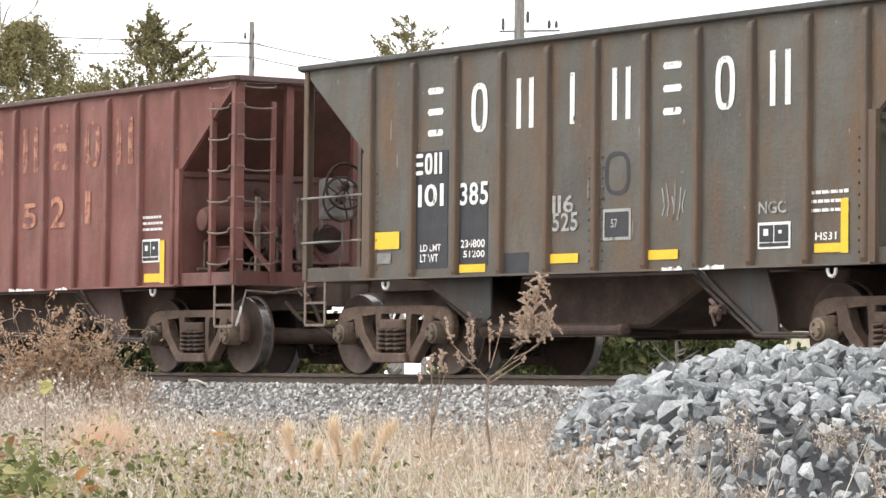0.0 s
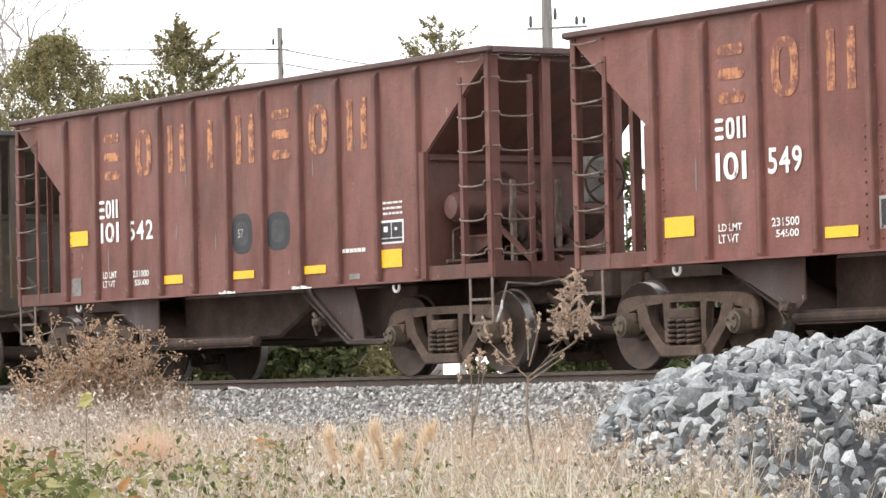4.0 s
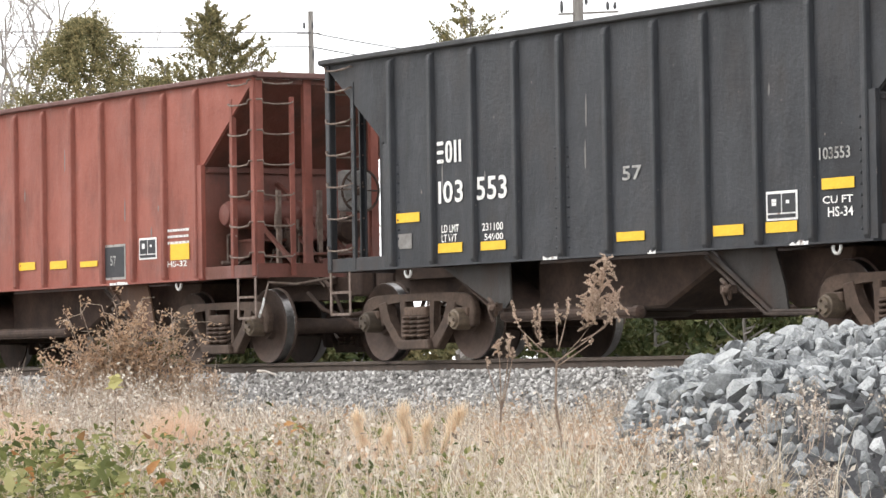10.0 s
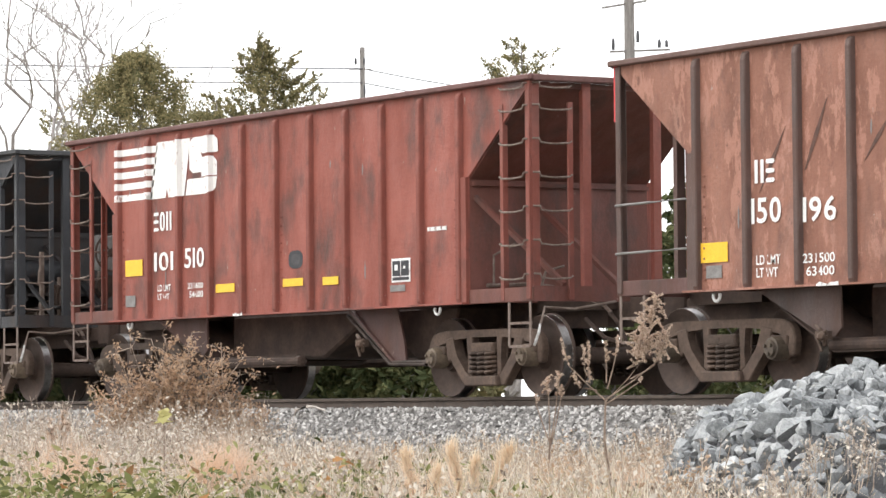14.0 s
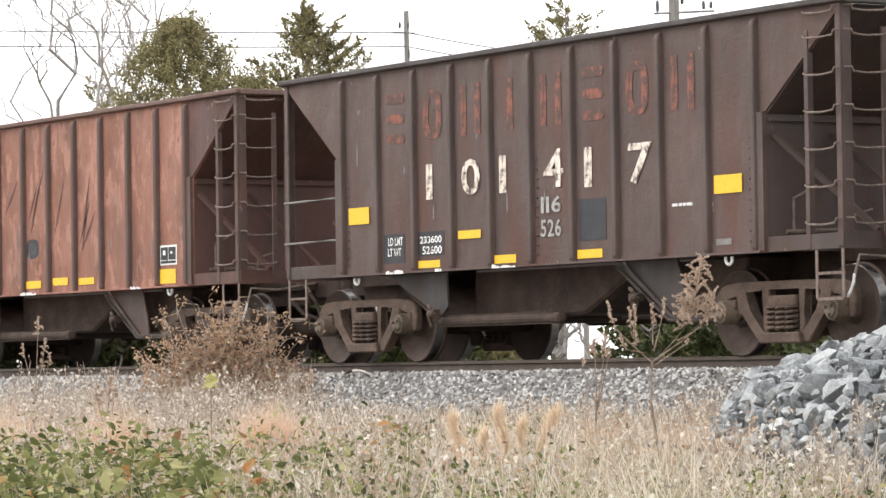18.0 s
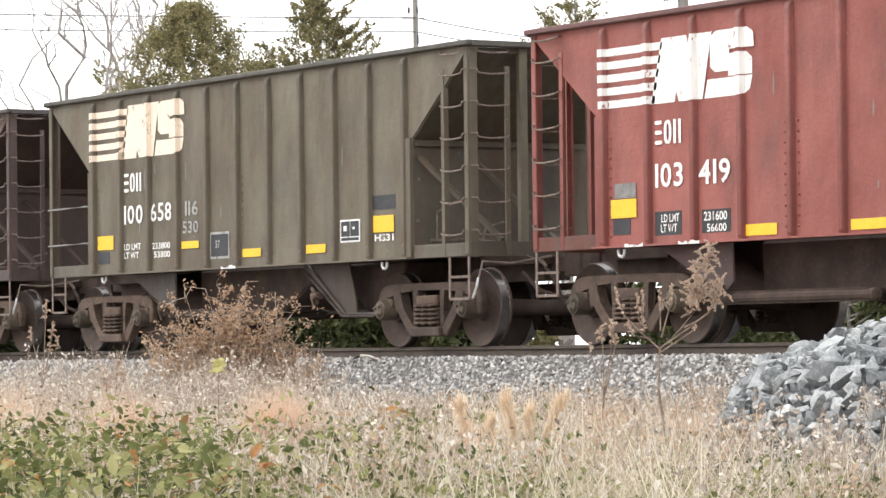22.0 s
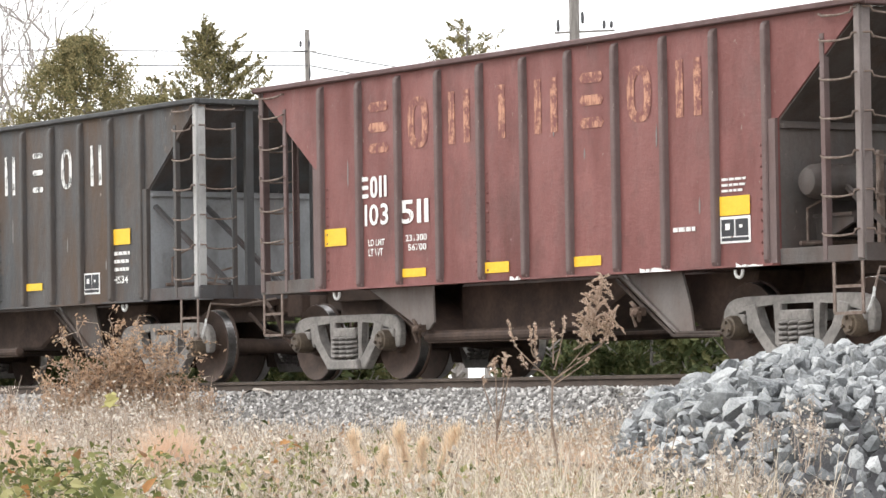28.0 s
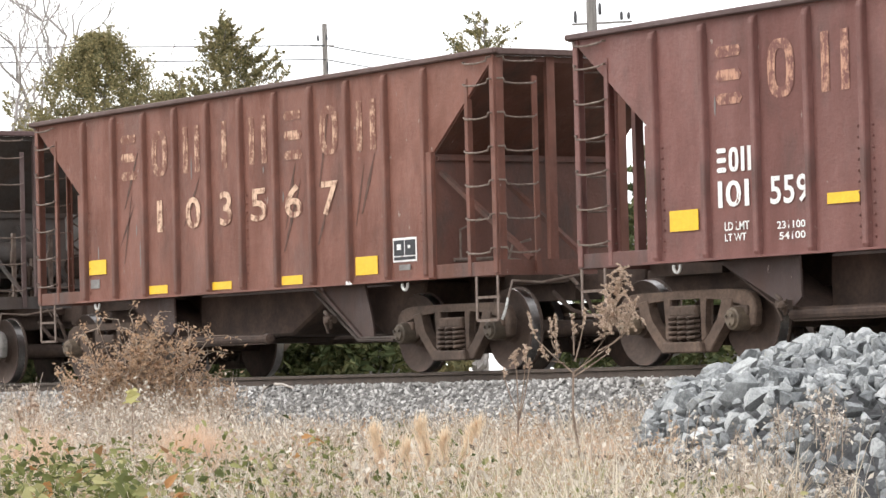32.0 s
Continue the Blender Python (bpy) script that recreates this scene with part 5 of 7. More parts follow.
bare_tree("leafless tree with forked grey limbs", spot(25.75, 112, -0.6), 19.0, 306, 0.16, (0.02, 0), 3, 5)
bare_tree("tall leafless tree with a dark trunk", spot(26.3, 118, -0.6), 21.0, 238, 0.16, (0.02, 0), 3, 5)
bare_tree("leafless young tree at the wood's edge", spot(24.6, 110, -0.6), 17.0, 209, 0.09, (-0.03, 0), 3, 7)
bare_tree("thin leafless tree by the cedars", spot(28.75, 118, -0.6), 14.0, 211, 0.07, (0.05, 0), 3, 6)
bare_tree("thin leafless tree beyond the pole", spot(31.9, 140, -0.6), 15.5, 213, 0.05, (0, 0), 3)
bare_tree("leafless sapling behind the rails", spot(33.05, 56, -0.7), 3.4, 215, 0.09, (0, 0), 4)
bare_tree("leafless brush behind the rails", spot(33.7, 62, -0.7), 2.6, 216, 0.04, (0.1, 0), 4)


def build_shrubs():
    rr = random.Random(301)
    b = 23.0
    while b < 41.5:
        if 31.7 < b < 35.0:
            b = 35.05
        d = rr.uniform(52, 60)
        tall = 35.0 <= b < 38.3
        h = float(np.interp(b, (34.2, 36.2, 37.6, 38.1), (3.9, 3.95, 3.3, 2.5))) * rr.uniform(0.82, 1.04) if tall else rr.uniform(1.3, 1.9)
        back = spot(b + 0.25, d + 7)
        evergreen("dense dark green shrub behind the track", back, 1.9, ((0.03, 0.9), (0.5, 1.0), (0.8, 0.6), (1.0, 0.15)), 710 + int(b * 10), 40, 0.09, 26, 0.2, 0.0, "shrub", M_shrubgreen) if b < 38.2 and not 31.2 < b < 35.0 else None
        if b > 38.75:
            break
        sp = 0.17
        evergreen("dense dark green shrub behind the track" if not tall else "bushy green young cedar behind the track", spot(b, d), h, ((0.03, h * 0.30), (0.45, h * 0.30 if tall else h * 0.5), (0.8, h * 0.13 if tall else h * 0.2), (1.0, 0.06 if tall else 0.12)), 310 + int(b * 10), 34, 0.085, 34, sp, 0.0, "shrub" if not tall else "young_cedar", M_shrubgreen)
        b += rr.uniform(0.42, 0.62) if not tall else rr.uniform(0.5, 0.8)
    # low brush on either side of the leafless sapling
    for b, d, h, m in ((31.75, 54, 1.2, M_cedar), (32.05, 57, 1.35, M_cedar), (32.35, 55, 1.2, M_cedar), (32.7, 58, 0.95, M_cedar), (34.45, 56, 1.3, M_shrubgreen), (34.85, 54, 1.5, M_shrubgreen)):
        evergreen("low tangled brush behind the track", spot(b, d), h, ((0.03, 0.5), (0.5, 0.55), (0.8, 0.35), (1.0, 0.1)), 810 + int(b * 20), 26, 0.075, 26, 0.14, 0.0, "shrub", m)
    # brown brush at the far ballast's toe
    r = np.random.RandomState(77)
    base = np.array([(x, y, ground_z(y)) for x, y in zip(r.uniform(-75, -22, 5200), r.uniform(25.8, 30.0, 5200))])
    tagged(new("far_grass", ribbon_mesh("far_grass", base, r.uniform(0.25, 0.85, len(base)), r.uniform(0.008, 0.016, len(base)), M_greengrass, 78, 0.3, 0.6)), "uncut green and straw grass beyond the track", "grass", kind="stuff")


build_shrubs()

# ---------------------------------------------------------------- poles, wires, house
M_pole = two_tone("weathered_pole", (0.20, 0.185, 0.17), (0.34, 0.32, 0.30), 3.0, 0.9, stretch=(5, 5, 0.4))
M_wire = two_tone("wire_grey", (0.10, 0.10, 0.105), (0.16, 0.16, 0.165), 5.0, 0.6, 0.5, bumped=0)
M_insulator = two_tone("insulator_dark", (0.05, 0.05, 0.055), (0.09, 0.09, 0.095), 8.0, 0.4)


def utility_pole(label, bearing, d, top_el, r, arms, pins):
    base = spot(bearing, d, -0.6)
    pole = tagged(new("utility_pole"), label, "utility pole")
    pole.location = base
    h = EYE_Z + top_el * d + 0.6
    bm = bmesh.new()
    tube(bm, ((0, 0, 0), (0.02, 0, h * 0.5), (0, 0, h)), r * 1.25, 12, r * 0.9)
    part("post", bm, M_pole, pole)
    across = Vector((math.sin(radians(bearing)), math.cos(radians(bearing)), 0))
    for z, left, right, tilt in arms:
        bm = bmesh.new()
        zz = EYE_Z + z * d + 0.6
        tube(bm, (across * -left + Vector((0, -r, zz - tilt)), across * right + Vector((0, -r, zz + tilt))), r * 0.28, 4)
        part("crossarm", bm, M_pole, pole)
    for side, z, s in pins:
        bm = bmesh.new()
        lathe(bm, [(0.02, -0.4 * s), (0.045, -0.35 * s), (0.05, 0.0), (0.04, 0.3 * s), (0.02, 0.4 * s)], 8, "z")
        part("insulator", bm, M_insulator, pole, at=across * side + Vector((0, -r, EYE_Z + z * d + 0.6)))
    return pole


utility_pole("grey weathered wooden pole with a short crossarm", 30.83, 130, 0.0984, 0.105, ((0.0923, 0.42, 0.42, 0.0),), ((-0.15, 0.0945, 0.3), (0.15, 0.0945, 0.3), (0.16, 0.0865, 0.5)))
utility_pole("stout wooden pole with a slanted crossarm", 35.06, 100, 0.118, 0.155, ((0.1095, 0.62, 0.62, 0.09), (0.0966, 0.42, 1.25, 0.02)), ((-0.32, 0.0985, 0.42), (0.36, 0.1005, 0.42), (0.95, 0.0985, 0.3), (1.15, 0.0985, 0.25)))
utility_pole("distant wooden pole of the same line", 33.6, 150, 0.0872, 0.10, ((0.0845, 0.42, 0.42, 0.0),), ())
utility_pole("wooden pole of the line at the wood's edge", 17.5, 128, 0.099, 0.12, ((0.0945, 0.75, 0.75, 0.0),), ())


def wire(b0, d0, e0, b1, d1, e1, sag, parent):
    p, q = spot(b0, d0, EYE_Z + e0 * d0), spot(b1, d1, EYE_Z + e1 * d1)
    bm = bmesh.new()
    tube(bm, [p.lerp(q, k / 12) - Vector((0, 0, sag * 4 * (k / 12) * (1 - k / 12))) for k in range(13)], 0.028, 4)
    w = tagged(new("power_wire", finish("power_wire", bm, M_wire)), "thin sagging wire strung between the poles", "wire", "wires of the pole line")
    return w


for e0, e1, e2 in ((0.0960, 0.0925, 0.0845), (0.0915, 0.0886, 0.081)):
    wire(17.5, 128, e0, 30.83, 129.9, e1, 0.12, None)
    wire(30.83, 129.9, e1, 33.6, 149.9, e2, 0.1, None)

M_cream = two_tone("cream_siding", (0.80, 0.74, 0.56), (0.84, 0.79, 0.62), 1.5, 0.7, bumped=0.1)
M_roof = two_tone("grey_shingle", (0.12, 0.12, 0.125), (0.20, 0.20, 0.205), 3.0, 0.9)


def house():
    p = spot(39.0, 74, -0.6)
    h = tagged(new("house"), "low cream-painted shed with a grey roof", "shed")
    h.location, h.rotation_euler = p, (0, 0, radians(-51))
    bm = bmesh.new()
    box(bm, 0, 7.5, 0, 4.0, -0.2, 2.35)
    part("wall", bm, M_cream, h)
    for k in range(11):
        bm = bmesh.new()
        prism(bm, ((-0.03, k * 0.21), (0.0, k * 0.21), (0.0, k * 0.21 + 0.2), (-0.012, k * 0.21 + 0.2)), 0.05, 7.45, "x")
        part("siding_board", bm, M_cream, h)
    bm = bmesh.new()
    prism(bm, ((-0.2, 2.36), (4.2, 2.36), (4.2, 2.44), (2.0, 2.75), (-0.2, 2.44)), -0.2, 7.7, "x")
    part("roof", bm, M_roof, h)
    bm = bmesh.new()
    box(bm, -0.004 + 0.0, 0.08, -0.035, -0.002, 0, 2.34)
    part("corner_board", bm, M_cream, h)


house()
# ---------------------------------------------------------------- hopper cars
CAR_LENGTH = 12.144      # over the couplers
HALF, WAIST, SIDE = 5.36, 4.13, 1.16
TOP, SILL, KNEE = 3.33, 1.00, 2.33
RIBS = [-3.98 + 0.796 * k for k in range(11)]
TRUCKS = (-3.87, 4.09)
AXLES = (-4.76, -2.98, 3.20, 4.98)
WHEEL_R = 0.425
POST_W, POST_D = 0.052, 0.056     # half width and depth of a side post


def side_sheet(bm):
    prism(bm, ((-WAIST, SILL), (WAIST, SILL), (WAIST, KNEE), (HALF - 0.06, 3.22), (HALF - 0.06, TOP - 0.04), (-HALF + 0.06, TOP - 0.04), (-HALF + 0.06, 3.22), (-WAIST, KNEE)), -0.008, 0.008)


def side_post(bm):
    # hat section, tapered in at its head
    w, d = POST_W, POST_D
    lo = [(-w, 0), (-w * 0.78, -d * 0.8), (-w * 0.5, -d), (w * 0.5, -d), (w * 0.78, -d * 0.8), (w, 0)]
    z = (SILL, SILL + 0.04, TOP - 0.17, TOP - 0.12, TOP - 0.09)
    rings = []
    for zz, f in zip(z, (0.7, 1, 1, 0.8, 0.25)):
        rings.append([bm.verts.new((x, y * f, zz)) for x, y in lo])
    for a, b in zip(rings, rings[1:]):
        for k in range(6):
            bm.faces.new((a[k], a[(k + 1) % 6], b[(k + 1) % 6], b[k]))
    bm.faces.new(rings[0]), bm.faces.new(rings[-1])


def rivets(bm):
    for k in range(11):
        for s in (-1, 1):
            bmesh.ops.create_icosphere(bm, subdivisions=1, radius=0.016, matrix=Matrix.Translation((s * 0.105, -0.010, SILL + 0.10 + k * 0.10)) @ Matrix.Diagonal((1, 0.6, 1, 1)))


def top_chord(bm):
    box(bm, -HALF - 0.05, HALF + 0.05, -0.075, 0.06, TOP - 0.06, TOP)
    bevel(bm, 0.012)


def end_chord(bm):
    box(bm, -0.07, 0.07, -SIDE - 0.02, SIDE + 0.02, TOP - 0.07, TOP - 0.004)
    bevel(bm, 0.01)


def slope_sheet(bm):
    # seen from outside under the end; runs on down into the car
    prism(bm, ((HALF - 0.08, 3.24), (WAIST, KNEE), (2.4, 1.12), (2.4, 1.09), (WAIST - 0.01, KNEE - 0.03), (HALF - 0.07, 3.20)), -SIDE + 0.012, SIDE - 0.012)
    box(bm, HALF - 0.085, HALF - 0.065, -SIDE + 0.012, SIDE - 0.012, 3.2, TOP - 0.07)


def bulkhead(bm):
    box(bm, WAIST - 0.02, WAIST, -SIDE + 0.012, SIDE - 0.012, SILL, KNEE - 0.005)
    box(bm, WAIST, WAIST + 0.05, -SIDE + 0.02, SIDE - 0.02, KNEE - 0.09, KNEE - 0.05)


def edge_post(bm):
    box(bm, -0.055, 0.055, -0.035, -0.008, SILL, KNEE)
    box(bm, 0.045, 0.055, -0.008, 0.10, SILL, KNEE)


def corner_post(bm):
    box(bm, -0.085, 0.0, -0.028, -0.004, SILL, TOP - 0.06)
    box(bm, -0.02, 0.004, -0.004, 0.10, SILL, TOP - 0.06)
    bevel(bm, 0.008)


def stile(bm):
    box(bm, -0.03, 0.03, -0.012, 0.012, SILL, 3.05)
    box(bm, 0.02, 0.03, 0.012, 0.05, SILL, 3.05)


def rung(bm):
    # a bar with bent ends, 0.5 m along x
    tube(bm, ((0, 0.03, 0.02), (0.0, -0.035, 0.02), (0.05, -0.05, 0.0), (0.25, -0.05, -0.012), (0.44, -0.05, 0.0), (0.46, -0.05, 0.04), (0.5, 0.02, 0.045)), 0.011, 6)


def grab_bar(bm):
    tube(bm, ((0.0, -0.03, 0), (-0.04, -0.06, 0), (-0.6, -0.065, 0.005), (-1.16, -0.06, 0.01), (-1.2, -0.02, 0.01)), 0.013, 6)


def side_sill(bm):
    prism(bm, ((-0.10, SILL - 0.02), (0.02, SILL - 0.02), (0.02, SILL + 0.10), (-0.012, SILL + 0.10), (-0.012, SILL + 0.0), (-0.10, SILL + 0.0)), -WAIST, WAIST, "x")


def end_sill(bm):
    box(bm, WAIST, HALF, -0.016, 0.016, SILL - 0.02, SILL + 0.13)
    bevel(bm, 0.006)


def end_beam(bm):
    box(bm, HALF - 0.02, HALF, -SIDE, SIDE, SILL - 0.02, SILL + 0.14)


def draft_box(bm):
    box(bm, WAIST, HALF - 0.02, -0.30, 0.30, SILL - 0.1, SILL + 0.04)


def stirrup(bm):
    for x in (-0.2, 0.2):
        box(bm, x - 0.018, x + 0.018, -0.012, 0.0, 0.52, SILL - 0.02)
    for z in (0.52, 0.76):
        box(bm, -0.2, 0.2, -0.012, 0.02, z - 0.015, z + 0.012)


def center_sill(bm):
    box(bm, -HALF + 0.1, HALF - 0.1, -0.17, 0.17, 0.72, 1.08)


def hopper_side(bm):
    """The lit side plate of the chute with the wide mouth."""
    prism(bm, ((-3.25, SILL - 0.02), (-1.98, SILL - 0.02), (-1.96, 0.60), (-2.06, 0.52), (-2.2, 0.52)), -0.012, 0.012)


def hopper_slope(bm):
    prism(bm, ((-3.25, SILL - 0.02), (-2.25, 0.45), (-2.22, 0.45), (-3.2, SILL - 0.02)), -1.01, 1.01)


def hopper_box(bm):
    prism(bm, ((-2.0, SILL), (1.38, SILL), (0.2, 0.47), (-2.0, 0.46)), -0.66, 0.66)
    prism(bm, ((-1.95, 0.46), (-0.9, 0.46), (-1.1, 0.40), (-1.85, 0.40)), -0.62, 0.62)
    bevel(bm, 0.03)


def hopper_beam(bm):
    lathe(bm, [(0.03, -2.2), (0.05, -2.18), (0.055, -1.0), (0.05, 0.12), (0.065, 0.14), (0.065, 0.22), (0.03, 0.24)], 10, "x")
    box(bm, -2.15, 0.12, -0.02, 0.02, -0.06, 0.07)


def hopper_chute(bm):
    prism(bm, ((1.45, SILL - 0.02), (3.25, SILL - 0.02), (3.05, 0.42), (2.36, 0.42)), -0.74, 0.74)
    bevel(bm, 0.02)


def chute_plate(bm):
    """The chute's side plate, stiffened along its edge."""
    prism(bm, ((1.42, SILL - 0.02), (2.42, SILL - 0.02), (2.56, 0.62), (2.60, 0.40), (2.35, 0.40)), -0.012, 0.012)
    prism(bm, ((1.42, SILL - 0.02), (1.50, SILL - 0.02), (2.40, 0.40), (2.33, 0.40)), -0.05, 0.05)


def chute_frame(bm):
    # one bent bar along the chute's mouth
    tube(bm, ((1.38, 0, 0.93), (1.95, 0, 0.58), (2.3, 0, 0.37), (3.05, 0, 0.36)), 0.019, 6)


def latch(bm):
    tube(bm, ((-0.10, 0, 0.10), (0.0, -0.03, 0.06), (0.08, -0.03, 0.0), (0.02, 0, -0.08)), 0.022, 6)
    tube(bm, ((0.08, -0.02, 0.05), (-0.02, -0.05, -0.02), (0.03, -0.04, -0.14)), 0.016, 6)
    box(bm, -0.07, 0.06, -0.04, 0.06, -0.03, 0.05)
    bmesh.ops.create_icosphere(bm, subdivisions=1, radius=0.045, matrix=Matrix.Translation((0.05, -0.06, 0.0)))


def tow_ring(bm):
    tube(bm, [(0.055 * math.cos(a), 0, -0.05 + 0.055 * math.sin(a)) for a in (radians(d) for d in range(-200, 21, 20))], 0.016, 6)


def coupler(bm):
    box(bm, HALF - 0.15, HALF + 0.32, -0.10, 0.10, 0.80, 0.98)
    prism(bm, ((HALF + 0.30, -0.17), (HALF + 0.62, -0.17), (HALF + 0.70, -0.05), (HALF + 0.60, 0.0), (HALF + 0.66, 0.14), (HALF + 0.42, 0.17), (HALF + 0.30, 0.12)), 0.75, 1.03, "z")
    bevel(bm, 0.015)
    tube(bm, ((HALF - 0.1, -0.45, 0.8), (HALF + 0.2, -0.42, 0.60), (HALF + 0.45, -0.30, 0.52), (HALF + 0.68, -0.14, 0.56)), 0.026, 8)


def uncoupling_rod(bm):
    tube(bm, ((HALF + 0.02, -1.10, 0.72), (HALF + 0.05, -1.06, 0.92), (HALF + 0.06, -0.7, 0.90), (HALF + 0.1, -0.2, 0.98)), 0.014, 6)


def lever_handle(bm):
    tube(bm, ((HALF + 0.02, -1.10, 0.74), (HALF + 0.04, -1.13, 0.66), (HALF + 0.0, -1.14, 0.57), (HALF - 0.06, -1.12, 0.53)), 0.016, 6)


def end_post(bm):
    box(bm, HALF - 0.11, HALF - 0.045, -0.05, 0.05, SILL + 0.1, TOP - 0.07)


def end_brace(bm):
    tube(bm, ((WAIST + 0.03, -0.1, 2.12), (HALF - 0.12, 0.30, SILL + 0.16)), 0.036, 4)


def air_hose(bm):
    tube(bm, ((HALF + 0.1, -0.28, 0.86), (HALF + 0.32, -0.32, 0.74), (HALF + 0.46, -0.30, 0.50), (HALF + 0.66, -0.22, 0.40)), 0.024, 8)
    tube(bm, ((HALF + 0.60, -0.24, 0.42), (HALF + 0.74, -0.18, 0.40)), 0.042, 8)


def train_pipe(bm):
    tube(bm, ((WAIST + 0.06, -0.98, 1.18), (WAIST + 0.09, -0.4, 1.20), (WAIST + 0.30, -0.30, 1.16), (HALF, -0.28, 0.94), (HALF + 0.12, -0.28, 0.86)), 0.022, 8)
    tube(bm, ((WAIST + 0.07, -0.9, 1.20), (WAIST + 0.07, -0.9, 1.5), (WAIST + 0.18, -0.7, 1.62)), 0.014, 6)
    tube(bm, ((WAIST + 0.4, -0.55, 1.05), (WAIST + 0.46, -0.5, 1.32), (WAIST + 0.52, -0.3, 1.38)), 0.014, 6)


def brake_lever(bm):
    prism(bm, ((-0.03, 0), (0.03, 0), (0.05, 0.3), (0.03, 0.62), (-0.03, 0.62), (-0.05, 0.3)), -0.012, 0.012)
    tube(bm, ((0, 0.02, 0.55), (-0.5, 0.06, 0.52), (-0.75, 0.1, 0.30)), 0.014, 6)
    tube(bm, ((0, -0.02, 0.08), (0.35, -0.02, 0.02), (0.6, 0.0, -0.18)), 0.012, 6)


def end_shelf(bm):
    prism(bm, ((WAIST, 1.42), (WAIST + 0.55, 1.42), (WAIST + 0.55, 1.36), (WAIST + 0.02, 1.16)), -0.75, -0.71)
    prism(bm, ((WAIST, 1.42), (WAIST + 0.55, 1.42), (WAIST + 0.55, 1.36), (WAIST + 0.02, 1.16)), 0.2, 0.24)
    box(bm, WAIST, WAIST + 0.56, -0.78, 0.28, 1.42, 1.45)


def gear_bar(bm):
    tube(bm, ((WAIST + 0.12, 0, 1.92), (WAIST + 0.62, 0.05, 1.50), (HALF - 0.10, 0.08, 1.16)), 0.030, 4)


def gear_upright(bm):
    box(bm, -0.025, 0.025, -0.025, 0.025, SILL + 0.04, 2.0)
    tube(bm, ((0, 0, 1.85), (0.05, -0.06, 1.72), (0.02, -0.05, 1.55)), 0.02, 6)


def hand_brake(bm):
    box(bm, -0.10, 0.08, -0.19, 0.19, -0.24, 0.24)
    bevel(bm, 0.05, 2)
    tube(bm, ((0, 0.08, -0.22), (-0.02, 0.1, -0.55), (-0.16, 0.14, -0.82)), 0.014, 6)


def gear_shelf(bm):
    box(bm, WAIST + 0.06, HALF - 0.12, -0.55, 0.45, 1.24, 1.27)
    bevel(bm, 0.006)


def brake_beam(bm):
    tube(bm, ((0, -0.78, 0.34), (0.06, -0.3, 0.38), (0.06, 0.3, 0.38), (0, 0.78, 0.34)), 0.04, 6)
    for y in (-0.74, 0.74):
        prism(bm, ((-0.09, 0.18), (-0.03, 0.18), (0.03, 0.34), (-0.03, 0.52), (-0.09, 0.52), (-0.03, 0.34)), y - 0.05, y + 0.05)


def reservoir(bm):
    lathe(bm, [(0.02, -0.62), (0.12, -0.60), (0.155, -0.54), (0.17, -0.44), (0.17, 0.44), (0.155, 0.54), (0.12, 0.60), (0.02, 0.62)], 20)


def valve_box(bm):
    box(bm, -0.14, 0.14, -0.1, 0.1, -0.16, 0.12)
    bevel(bm, 0.03, 2)
    lathe(bm, [(0.07, -0.14), (0.09, -0.13), (0.09, 0.14), (0.07, 0.15)], 12)
    tube(bm, ((0.1, -0.05, 0.05), (0.3, -0.1, 0.12), (0.42, -0.05, -0.1), (0.5, 0, -0.35)), 0.02, 6)


def brake_cylinder(bm):
    lathe(bm, [(0.05, -0.30), (0.13, -0.28), (0.14, -0.05), (0.17, -0.04), (0.17, 0.02), (0.10, 0.12), (0.03, 0.3)], 16)


def brake_wheel(bm):
    R = 0.25
    tube(bm, [(0, R * math.cos(a), R * math.sin(a)) for a in (2 * math.pi * k / 24 for k in range(25))], 0.016, 6)
    for k in range(5):
        a = 2 * math.pi * k / 5
        tube(bm, ((0, 0, 0), (0.03, 0.5 * R * math.cos(a), 0.5 * R * math.sin(a)), (0, R * math.cos(a), R * math.sin(a))), 0.011, 5)
    lathe(bm, [(0.05, -0.10), (0.06, 0.0), (0.03, 0.03)], 10, "x")


